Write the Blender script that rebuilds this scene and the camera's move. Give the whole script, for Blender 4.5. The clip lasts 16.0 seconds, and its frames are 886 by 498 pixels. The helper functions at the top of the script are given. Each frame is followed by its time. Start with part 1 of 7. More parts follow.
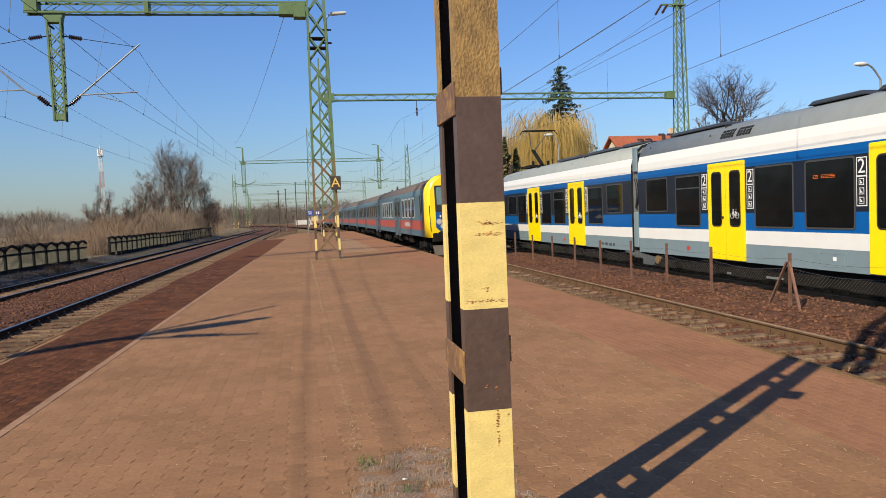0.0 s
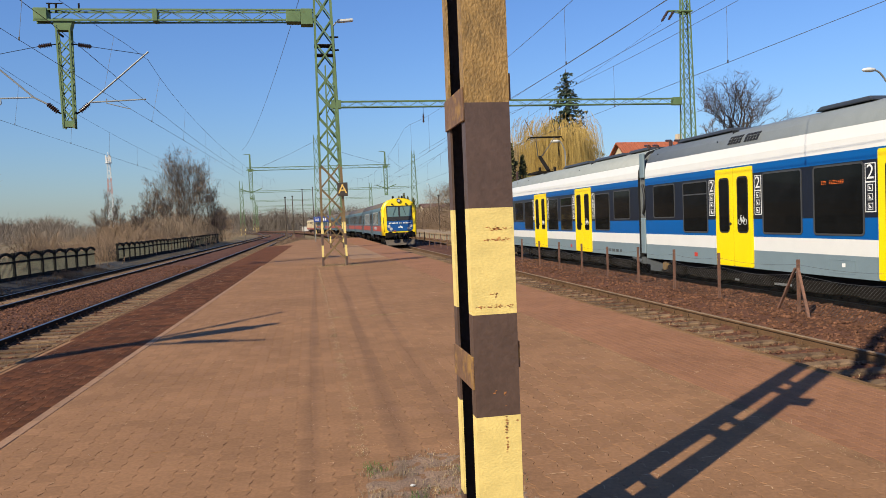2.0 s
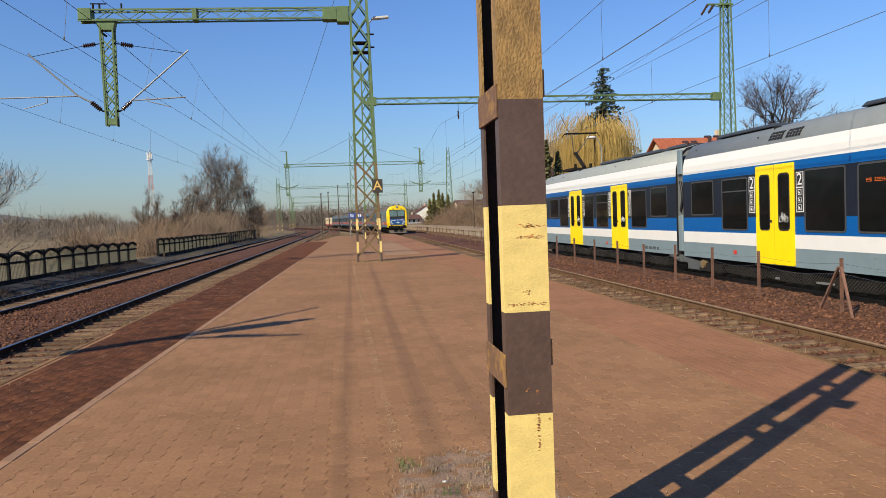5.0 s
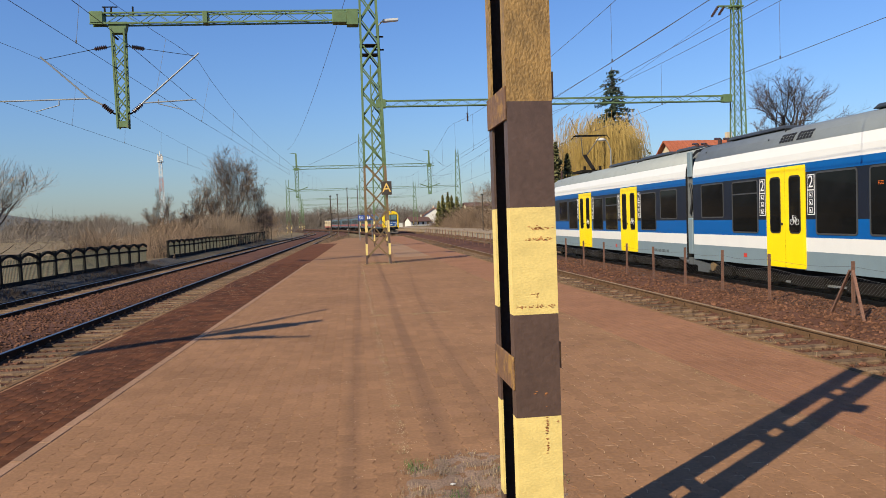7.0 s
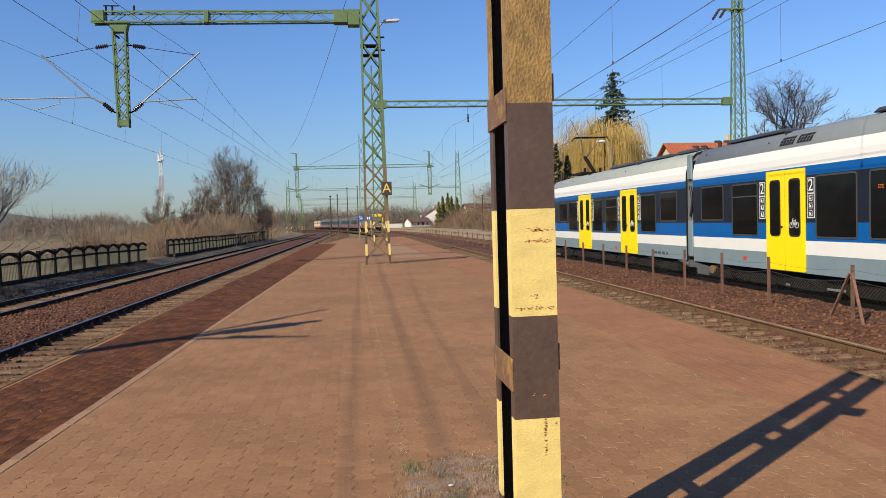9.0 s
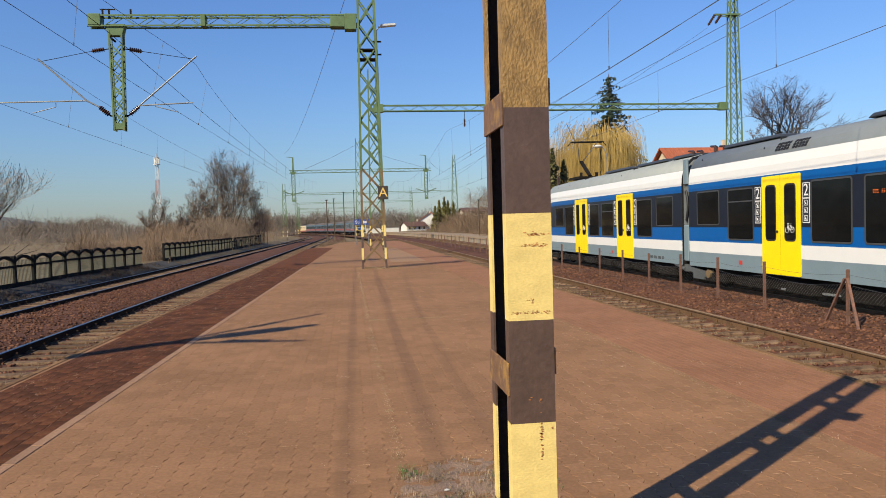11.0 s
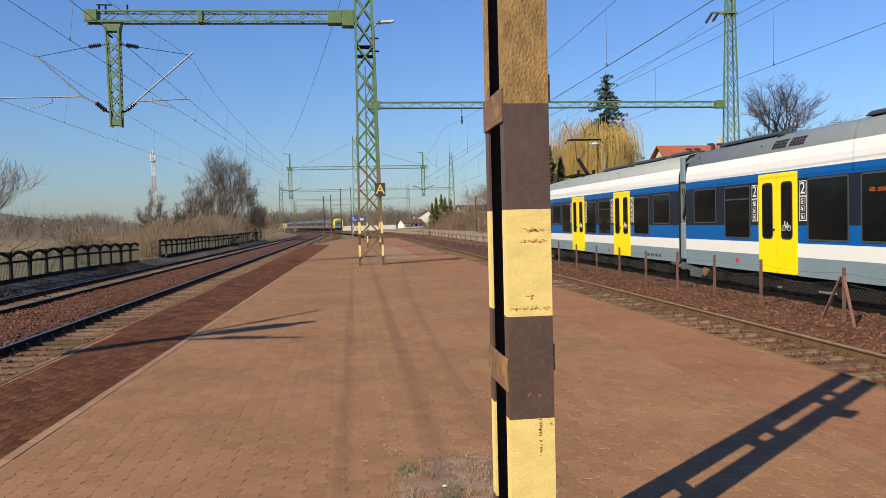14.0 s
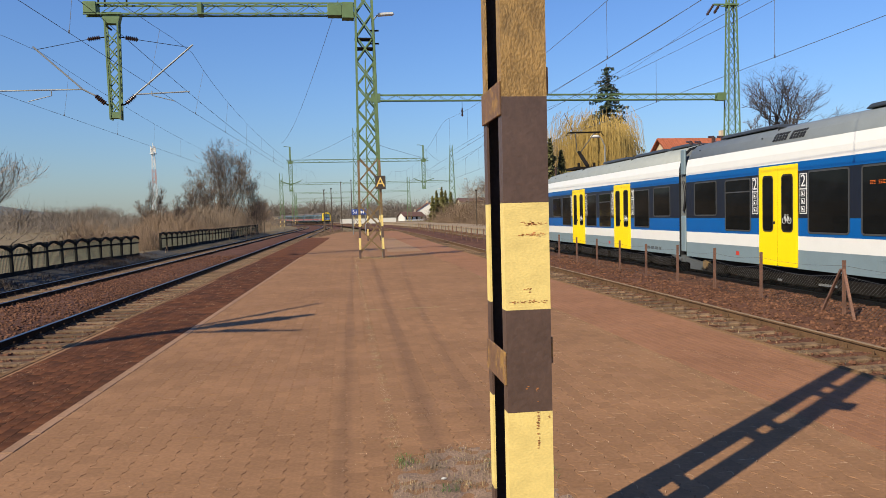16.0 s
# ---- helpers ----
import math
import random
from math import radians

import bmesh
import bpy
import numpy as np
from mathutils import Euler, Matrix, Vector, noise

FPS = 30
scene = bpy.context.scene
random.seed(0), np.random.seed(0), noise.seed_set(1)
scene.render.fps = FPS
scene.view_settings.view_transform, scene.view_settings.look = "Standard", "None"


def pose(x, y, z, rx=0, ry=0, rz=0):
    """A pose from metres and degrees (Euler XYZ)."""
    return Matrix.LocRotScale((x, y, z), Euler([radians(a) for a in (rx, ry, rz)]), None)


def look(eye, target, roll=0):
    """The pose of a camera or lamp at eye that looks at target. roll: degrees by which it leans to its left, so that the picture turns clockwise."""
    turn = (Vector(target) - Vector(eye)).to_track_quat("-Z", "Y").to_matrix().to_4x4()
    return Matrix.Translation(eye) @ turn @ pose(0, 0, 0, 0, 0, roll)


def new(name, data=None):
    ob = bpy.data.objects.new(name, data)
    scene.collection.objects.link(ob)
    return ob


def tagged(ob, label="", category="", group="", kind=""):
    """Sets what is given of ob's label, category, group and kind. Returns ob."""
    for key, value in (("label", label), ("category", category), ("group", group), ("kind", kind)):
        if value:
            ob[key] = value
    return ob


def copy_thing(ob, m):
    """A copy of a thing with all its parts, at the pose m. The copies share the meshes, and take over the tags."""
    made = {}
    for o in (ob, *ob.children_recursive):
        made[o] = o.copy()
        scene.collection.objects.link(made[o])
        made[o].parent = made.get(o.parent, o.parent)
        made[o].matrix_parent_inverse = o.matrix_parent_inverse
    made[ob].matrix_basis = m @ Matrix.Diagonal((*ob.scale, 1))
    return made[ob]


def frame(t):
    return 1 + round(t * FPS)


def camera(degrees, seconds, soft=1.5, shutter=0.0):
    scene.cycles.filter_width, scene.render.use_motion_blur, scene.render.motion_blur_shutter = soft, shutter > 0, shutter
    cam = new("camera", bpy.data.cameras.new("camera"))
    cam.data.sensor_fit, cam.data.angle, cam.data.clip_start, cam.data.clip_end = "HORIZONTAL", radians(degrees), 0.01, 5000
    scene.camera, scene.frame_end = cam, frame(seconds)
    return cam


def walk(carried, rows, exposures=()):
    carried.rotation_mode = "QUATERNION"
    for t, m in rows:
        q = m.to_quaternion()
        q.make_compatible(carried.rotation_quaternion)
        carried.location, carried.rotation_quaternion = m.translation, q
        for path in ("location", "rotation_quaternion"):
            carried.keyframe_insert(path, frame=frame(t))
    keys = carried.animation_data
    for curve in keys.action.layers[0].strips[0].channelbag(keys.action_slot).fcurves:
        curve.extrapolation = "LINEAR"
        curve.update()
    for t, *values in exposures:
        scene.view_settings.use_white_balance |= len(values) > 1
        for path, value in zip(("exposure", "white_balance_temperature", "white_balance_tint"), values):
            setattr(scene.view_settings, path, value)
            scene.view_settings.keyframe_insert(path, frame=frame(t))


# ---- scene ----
cam = camera(63.18, 16.0, soft=0.6)
PATH = [
    (0, pose(0.0000, 0, 1.7900, 87.119, 2.275, -11.133)),
    (0.5, pose(0.0028, 0, 1.7878, 87.216, 2.399, -10.736)),
    (1, pose(-0.0034, 0, 1.7822, 87.331, 2.388, -10.625)),
    (1.5, pose(-0.0123, 0, 1.7844, 87.517, 2.372, -10.642)),
    (2, pose(-0.0101, 0, 1.7866, 87.648, 2.305, -10.619)),
    (2.5, pose(-0.0106, 0, 1.7861, 87.486, 2.152, -10.460)),
    (3, pose(-0.0078, 0, 1.7866, 87.322, 2.102, -10.050)),
    (3.5, pose(-0.0112, 0, 1.7844, 87.233, 2.154, -9.307)),
    (4, pose(-0.0090, 0, 1.7866, 87.298, 2.150, -8.741)),
    (6.5, pose(0.0045, 0, 1.7889, 87.667, 2.114, -7.204)),
    (7, pose(0.0000, 0, 1.7878, 87.687, 2.066, -7.159)),
    (7.5, pose(-0.0022, 0, 1.7878, 87.709, 1.916, -7.146)),
    (8, pose(0.0034, 0, 1.7889, 87.704, 1.827, -7.156)),
    (8.5, pose(0.0022, 0, 1.7878, 87.731, 1.769, -7.180)),
    (9, pose(0.0011, 0, 1.7889, 87.750, 1.693, -7.169)),
    (11.5, pose(0.0022, 0, 1.7889, 88.113, 1.600, -7.524)),
    (12, pose(0.0034, 0, 1.7866, 88.113, 1.604, -7.584)),
    (12.5, pose(0.0000, 0, 1.7866, 88.112, 1.607, -7.645)),
    (13, pose(-0.0045, 0, 1.7878, 88.086, 1.543, -7.647)),
    (13.5, pose(-0.0112, 0, 1.7833, 87.986, 1.464, -7.704)),
    (14, pose(-0.0106, 0, 1.7827, 87.855, 1.441, -7.703)),
    (14.5, pose(-0.0039, 0, 1.7833, 87.706, 1.463, -7.722)),
    (15, pose(-0.0056, 0, 1.7833, 87.580, 1.430, -7.721)),
    (15.5, pose(-0.0067, 0, 1.7833, 87.385, 1.425, -7.704)),
    (16, pose(0.0011, 0, 1.7850, 87.289, 1.475, -7.661)),
]
walk(cam, PATH, exposures=[(0.0, 0.65), (16.0, 0.65)])

# world and sun
SUN_AZ, SUN_EL = 231.5, 36.5
world = bpy.data.worlds.new("world")
scene.world = world
world.use_nodes = True
wn = world.node_tree.nodes
sky = wn.new("ShaderNodeTexSky")
sky.sky_type = "NISHITA"
sky.sun_disc = False
sky.sun_elevation = radians(SUN_EL)
sky.sun_rotation = radians(SUN_AZ)
sky.air_density, sky.dust_density, sky.ozone_density = 1.6, 0.35, 4.0
wn["Background"].inputs[1].default_value = 0.0672
tint = wn.new("ShaderNodeMix")
tint.data_type, tint.blend_type = "RGBA", "MULTIPLY"
tint.inputs["Factor"].default_value = 1.0
tint.inputs["B"].default_value = (0.605, 0.83, 1.34, 1)
world.node_tree.links.new(sky.outputs[0], tint.inputs["A"])
world.node_tree.links.new(tint.outputs["Result"], wn["Background"].inputs[0])
sun = new("sun", bpy.data.lights.new("sun", "SUN"))
sun.data.energy, sun.data.angle, sun.data.color = 5.0, radians(0.53), (1.0, 0.875, 0.645)
sd = Vector((math.sin(radians(SUN_AZ)) * math.cos(radians(SUN_EL)), math.cos(radians(SUN_AZ)) * math.cos(radians(SUN_EL)), math.sin(radians(SUN_EL))))
sun.matrix_world = look(sd * 50, (0, 0, 0))

# ---- materials ----
def mat(name, col, rough=0.8, metal=0.0, var=0.25, scale=3.0, fine=40.0, bump=0.3, dirt=None, dirt_at=0.6, rand=0.0, spec=0.5, stretch=(1, 1, 1)):
    """Colour varied at two scales, optional stains of a second colour, fine relief; rand varies it piece by piece."""
    m = bpy.data.materials.new(name)
    m.use_nodes = True
    nt = m.node_tree
    n, ln = nt.nodes, nt.links
    b = n["Principled BSDF"]
    tc = n.new("ShaderNodeTexCoord")
    mp = n.new("ShaderNodeMapping")
    mp.inputs["Scale"].default_value = stretch
    ln.new(tc.outputs["Object"], mp.inputs[0])
    big, small = n.new("ShaderNodeTexNoise"), n.new("ShaderNodeTexNoise")
    big.inputs["Scale"].default_value, big.inputs["Detail"].default_value = scale, 5
    small.inputs["Scale"].default_value, small.inputs["Detail"].default_value = fine, 4
    for k in (big, small):
        ln.new(mp.outputs[0], k.inputs["Vector"])
    mixv = n.new("ShaderNodeMath")
    mixv.operation = "ADD"
    ln.new(big.outputs[0], mixv.inputs[0])
    ln.new(small.outputs[0], mixv.inputs[1])
    ramp = n.new("ShaderNodeMapRange")
    ramp.inputs[1].default_value, ramp.inputs[2].default_value = 0.7, 1.3
    ramp.inputs[3].default_value, ramp.inputs[4].default_value = 1 - var, 1 + var
    ln.new(mixv.outputs[0], ramp.inputs[0])
    val = ramp.outputs[0]
    if rand:
        oi, ge = n.new("ShaderNodeObjectInfo"), n.new("ShaderNodeNewGeometry")
        ad = n.new("ShaderNodeMath")
        ad.operation = "ADD"
        ln.new(oi.outputs["Random"], ad.inputs[0])
        ln.new(ge.outputs["Random Per Island"], ad.inputs[1])
        fr = n.new("ShaderNodeMath")
        fr.operation = "FRACT"
        ln.new(ad.outputs[0], fr.inputs[0])
        rr = n.new("ShaderNodeMapRange")
        rr.inputs[3].default_value, rr.inputs[4].default_value = 1 - rand, 1 + rand
        ln.new(fr.outputs[0], rr.inputs[0])
        mu = n.new("ShaderNodeMath")
        mu.operation = "MULTIPLY"
        ln.new(val, mu.inputs[0])
        ln.new(rr.outputs[0], mu.inputs[1])
        val = mu.outputs[0]
    hsv = n.new("ShaderNodeHueSaturation")
    hsv.inputs["Color"].default_value = (*col, 1)
    ln.new(val, hsv.inputs["Value"])
    out = hsv.outputs[0]
    if dirt:
        dn = n.new("ShaderNodeTexNoise")
        dn.inputs["Scale"].default_value, dn.inputs["Detail"].default_value, dn.inputs["Roughness"].default_value = scale * 1.7, 8, 0.7
        ln.new(mp.outputs[0], dn.inputs["Vector"])
        dr = n.new("ShaderNodeMapRange")
        dr.inputs[1].default_value, dr.inputs[2].default_value = dirt_at, dirt_at + 0.12
        ln.new(dn.outputs[0], dr.inputs[0])
        mx = n.new("ShaderNodeMix")
        mx.data_type = "RGBA"
        ln.new(dr.outputs[0], mx.inputs["Factor"])
        ln.new(out, mx.inputs["A"])
        mx.inputs["B"].default_value = (*dirt, 1)
        out = mx.outputs["Result"]
    ln.new(out, b.inputs["Base Color"])
    b.inputs["Roughness"].default_value, b.inputs["Metallic"].default_value = rough, metal
    b.inputs["Specular IOR Level"].default_value = spec
    if bump:
        bp = n.new("ShaderNodeBump")
        bp.inputs["Strength"].default_value, bp.inputs["Distance"].default_value = bump, 0.02
        ln.new(mixv.outputs[0], bp.inputs["Height"])
        ln.new(bp.outputs[0], b.inputs["Normal"])
    return m


def glass(name, col=(0.02, 0.022, 0.025), rough=0.04):
    m = bpy.data.materials.new(name)
    m.use_nodes = True
    b = m.node_tree.nodes["Principled BSDF"]
    b.inputs["Base Color"].default_value = (*col, 1)
    b.inputs["Roughness"].default_value = rough
    b.inputs["IOR"].default_value = 1.38
    return m


def glow(name, col, power):
    m = bpy.data.materials.new(name)
    m.use_nodes = True
    b = m.node_tree.nodes["Principled BSDF"]
    b.inputs["Base Color"].default_value = (*col, 1)
    b.inputs["Emission Color"].default_value = (*col, 1)
    b.inputs["Emission Strength"].default_value = power
    return m


M = dict(
    ground=mat("dry_grass_soil", (0.139, 0.104, 0.0626), 0.95, var=0.4, scale=0.25, fine=6, dirt=(0.181, 0.146, 0.0834), dirt_at=0.5, spec=0.12),
    ballast=mat("rusty_ballast", (0.0809, 0.0377, 0.0252), 0.95, var=0.5, scale=1.2, fine=22, bump=1.0, dirt=(0.0765, 0.0404, 0.0251), dirt_at=0.55, spec=0.12),
    stone=mat("ballast_stone", (0.104, 0.0498, 0.0301), 0.95, var=0.3, rand=0.45, scale=4, bump=0.4, spec=0.12),
    paver=mat("brown_paver", (0.206, 0.111, 0.0578), 0.85, var=0.2, scale=0.5, fine=30, bump=0.2, rand=0.09, dirt=(0.226, 0.124, 0.073), dirt_at=0.58, spec=0.12),
    redbrick=mat("red_paver", (0.208, 0.102, 0.0562), 0.85, var=0.18, scale=0.7, fine=35, bump=0.2, rand=0.07, dirt=(0.209, 0.108, 0.0626), dirt_at=0.55, spec=0.12),
    darkbrick=mat("dark_brick", (0.0743, 0.0274, 0.0109), 0.9, var=0.5, scale=0.9, fine=30, bump=0.3, rand=0.3, dirt=(0.183, 0.105, 0.0595), dirt_at=0.61, spec=0.12, stretch=(1, 2.2, 1)),
    joint=mat("sandy_joint", (0.205, 0.112, 0.06), 0.95, var=0.3, scale=2, fine=60, spec=0.12),
    kerb=mat("weathered_concrete", (0.236, 0.181, 0.125), 0.9, var=0.25, scale=1.5, dirt=(0.153, 0.097, 0.0591), dirt_at=0.55, spec=0.12),
    edge=mat("rusty_edge_stone", (0.153, 0.0869, 0.0417), 0.9, var=0.35, scale=2.5, rand=0.2, dirt=(0.222, 0.146, 0.0765), dirt_at=0.56, spec=0.12),
    concrete=mat("grey_concrete", (0.209, 0.201, 0.174), 0.9, var=0.25, scale=1.5, dirt=(0.0834, 0.08, 0.0695), dirt_at=0.58),
    fence_panel=mat("lichen_concrete", (0.118, 0.118, 0.0884), 0.92, var=0.35, scale=1.2, dirt=(0.0556, 0.0556, 0.0417), dirt_at=0.55, spec=0.12),
    # near-black: the shade on the fence's track side is put into the colour
    fence_dark=mat("shade_dark_concrete", (0.0153, 0.0146, 0.0125), 0.92, var=0.35, scale=1.2, spec=0.12),
    sleeper=mat("dusty_sleeper", (0.125, 0.082, 0.05), 0.95, var=0.4, scale=3, rand=0.35, dirt=(0.06, 0.036, 0.024), dirt_at=0.52, spec=0.12),
    # rust of the main line rails, darkened for the shade on their near side
    rail=mat("shaded_rusty_rail", (0.0348, 0.0209, 0.0125), 0.95, var=0.3, scale=4, bump=0.2, spec=0.1),
    rail_brown=mat("brown_rusty_rail", (0.097, 0.0556, 0.0292), 0.9, var=0.3, scale=4, bump=0.2, spec=0.2),
    # same rust, paler on the rail top: sunlight put into the colour
    rail_top=mat("sunlit_rust_rail_top", (0.174, 0.122, 0.08), 0.7, var=0.3, scale=4, bump=0.1, spec=0.2),
    railhead=mat("polished_rail_head", (0.251, 0.243, 0.236), 0.36, metal=1.0, var=0.1, bump=0.02),
    rust=mat("rusty_steel", (0.118, 0.0591, 0.0417), 0.85, var=0.35, scale=5, bump=0.25, dirt=(0.167, 0.0765, 0.0348), dirt_at=0.58),
    green=mat("green_mast_paint", (0.0942, 0.149, 0.0682), 0.65, spec=0.25, var=0.3, scale=2, bump=0.15, dirt=(0.139, 0.118, 0.0487), dirt_at=0.6),
    mastrust=mat("rusted_mast_paint", (0.139, 0.0904, 0.0382), 0.75, var=0.35, scale=3, bump=0.2, dirt=(0.0834, 0.0417, 0.0209), dirt_at=0.55),
    yellow_band=mat("yellow_band_paint", (0.61, 0.475, 0.165), 0.55, var=0.12, scale=14, fine=95, bump=0.16, dirt=(0.50, 0.31, 0.075), dirt_at=0.64, stretch=(0.8, 0.8, 1.3)),
    dark_band=mat("brown_band_paint", (0.073, 0.0445, 0.0334), 0.5, var=0.18, scale=5, bump=0.12),
    ochre_band=mat("ochre_paint", (0.215, 0.128, 0.0384), 0.6, var=0.4, scale=16, fine=90, bump=0.35, dirt=(0.137, 0.0686, 0.0201), dirt_at=0.6, stretch=(1, 1, 0.6)),
    wire=mat("dark_wire", (0.0626, 0.0626, 0.0626), 0.6, metal=0.3, bump=0),
    white=mat("white_coach_paint", (0.56, 0.56, 0.55), 0.3, var=0.03, bump=0.01),
    blue=mat("blue_coach_paint", (0.00139, 0.073, 0.264), 0.3, var=0.05, bump=0.0, spec=0.25),
    navy=mat("dark_window_band", (0.0097, 0.0125, 0.0222), 0.3, var=0.1, bump=0.0, spec=0.2),
    grey=mat("grey_blue_skirt", (0.139, 0.188, 0.216), 0.4, var=0.06, bump=0.02),
    roofgrey=mat("grey_roof_paint", (0.181, 0.201, 0.201), 0.55, var=0.1, bump=0.03),
    yellow=mat("yellow_door_paint", (0.743, 0.541, 0), 0.35, var=0.04, bump=0.01),
    black=mat("black_rubber", (0.00834, 0.00834, 0.00904), 0.6, var=0.2, bump=0.05),
    # grime, darkened further to hold the shadow under the trains
    under=mat("grime_and_shade_dark", (0.0102, 0.00833, 0.00705), 0.9, spec=0.15, var=0.4, bump=0.3),
    steel=mat("grey_steel", (0.195, 0.201, 0.201), 0.5, metal=0.4, var=0.2),
    glass=mat("dark_tinted_glass", (0.005, 0.0055, 0.006), 0.05, var=0.25, scale=0.7, fine=3.0, bump=0.0, dirt=(0.008, 0.008, 0.009), dirt_at=0.6, spec=0.16),
)


# ---- shape helpers ----
def box(bm, c, s, rz=0.0):
    r = bmesh.ops.create_cube(bm, size=1.0, matrix=Matrix.Translation(c) @ Matrix.Rotation(rz, 4, "Z") @ Matrix.Diagonal((*s, 1)))
    return r["verts"]


def bar(bm, a, b, w, h=None, up=(0, 0, 1)):
    """A straight bar of w by h from a to b."""
    a, b = Vector(a), Vector(b)
    d = b - a
    z = d.normalized()
    u = Vector(up)
    if abs(z.dot(u)) > 0.98:
        u = Vector((0, 1, 0))
    x = u.cross(z).normalized()
    y = z.cross(x)
    m = Matrix((x, y, z)).transposed().to_4x4()
    bmesh.ops.create_cube(bm, size=1.0, matrix=Matrix.Translation((a + b) / 2) @ m @ Matrix.Diagonal((w, h or w, d.length, 1)))


def tube(bm, a, b, r1, r2=None, n=8, caps=True):
    a, b = Vector(a), Vector(b)
    d = b - a
    q = d.to_track_quat("Z", "Y").to_matrix().to_4x4()
    bmesh.ops.create_cone(bm, cap_ends=caps, segments=n, radius1=r1, radius2=r1 if r2 is None else r2, depth=d.length, matrix=Matrix.Translation((a + b) / 2) @ q)


def bevel(bm, w, seg=2):
    es = [e for e in bm.edges if len(e.link_faces) == 2 and e.calc_face_angle(0) > 0.5]
    bmesh.ops.bevel(bm, geom=es, offset=w, segments=seg, affect="EDGES", clamp_overlap=True)


def part(name, bm, material, parent=None, label="", smooth=False):
    me = bpy.data.meshes.new(name)
    if smooth:
        for f in bm.faces:
            f.smooth = True
    bm.to_mesh(me)
    bm.free()
    for k in material if isinstance(material, (list, tuple)) else [material]:
        me.materials.append(k)
    ob = new(name, me)
    if parent is not None:
        ob.parent = parent
    if label:
        ob["label"] = label
    return ob


def thing(name, label, category, m=None, group="", kind=""):
    ob = new(name)
    ob.empty_display_size = 0.2
    if m is not None:
        ob.matrix_basis = m
    return tagged(ob, label, category, group, kind)


def mesh_part(name, verts, faces, material, parent=None, label="", smooth=False, idx=None):
    me = bpy.data.meshes.new(name)
    me.from_pydata([tuple(v) for v in verts], [], [tuple(f) for f in faces])
    for k in material if isinstance(material, (list, tuple)) else [material]:
        me.materials.append(k)
    if idx is not None:
        me.polygons.foreach_set("material_index", idx)
    if smooth:
        me.polygons.foreach_set("use_smooth", [True] * len(me.polygons))
    me.update()
    ob = new(name, me)
    if parent is not None:
        ob.parent = parent
    if label:
        ob["label"] = label
    return ob


def sweep(bm, pts, profile, closed=True):
    """A profile of (across, up) swept along points with level cross sections."""
    rings = []
    for i, p in enumerate(pts):
        a, b = Vector(pts[max(i - 1, 0)]), Vector(pts[min(i + 1, len(pts) - 1)])
        d = (b - a)
        d.z = 0
        d.normalize()
        s = Vector((d.y, -d.x, 0))
        rings.append([bm.verts.new(Vector(p) + s * u + Vector((0, 0, v))) for u, v in profile])
    n = len(profile)
    made = []
    for r0, r1 in zip(rings, rings[1:]):
        for j in range(n if closed else n - 1):
            made.append(bm.faces.new((r0[j], r0[(j + 1) % n], r1[(j + 1) % n], r1[j])))
    if closed:
        bm.faces.new(rings[0])
        bm.faces.new(list(reversed(rings[-1])))
    return made


# ---- plan of the station: lines run along +y, z = 0 is the platform's top ----
RAIL = -0.34            # top of the rails
BED = RAIL - 0.17       # top of the sleepers


def line_right(y):      # track beside the platform, taken by the leaving train
    return 6.98 + 0.0085 * y - (max(0, y - 75) ** 2 / 2076 if y < 330 else (255 ** 2 / 2076 + (y - 330) * 0.2457))


def line_left(y):
    return -5.78 + 0.0085 * y - max(0, y - 156) ** 2 / 800


def line_far_left(y):
    return -10.45 + 0.0085 * y - max(0, y - 152) ** 2 / 800


def line_unit(y):       # track with the standing electric unit
    return 11.97 + 0.0085 * y - max(0, y - 85) ** 2 / 2076


# ---- ground, ballast, platform ----
def axis(a, b, near0, near1, fine, grow=1.35):
    """Coordinates from a to b, evenly spaced near the middle stretch and growing outwards."""
    v = list(np.arange(near0, near1, fine))
    s, x = fine, near1
    while x < b:
        v.append(x)
        s *= grow
        x += s
    v.append(b)
    s, x = fine * grow, near0 - fine * grow
    while x > a:
        v.insert(0, x)
        s *= grow
        x -= s
    v.insert(0, a)
    return v


def sheet(name, xs, ys, zf, material, shift=None, parent=None):
    verts = [(x + (shift(y) if shift else 0), y, zf(x, y)) for y in ys for x in xs]
    w = len(xs)
    faces = [(j * w + i, j * w + i + 1, (j + 1) * w + i + 1, (j + 1) * w + i) for j in range(len(ys) - 1) for i in range(w - 1)]
    return mesh_part(name, verts, faces, material, parent, smooth=True)


def rough_noise(x, y, s, a):
    return a * noise.noise(Vector((x * s, y * s, 3.3)))


def ground_height(x, y):
    z = -0.62 + rough_noise(x, y, 0.13, 0.06)
    u = x - line_left(y) - 5.78     # distance beside the main line, which curves away
    if u < -12.8:
        z += 0.3 * min(1, (-12.8 - u) / 1.2)
    elif x < 16.5:
        z -= 0.3 * min(1, (u + 12.8) / 0.8)
    if x > 19:
        z += 0.4 * min(1, (x - 19) / 3)
    return z


ground = sheet("ground", axis(-2500, 2500, -40, 40, 1.0), axis(-300, 3500, -20, 140, 1.5), ground_height, M["ground"])
tagged(ground, "dry winter grass and bare soil beside the tracks", "ground", kind="structure")


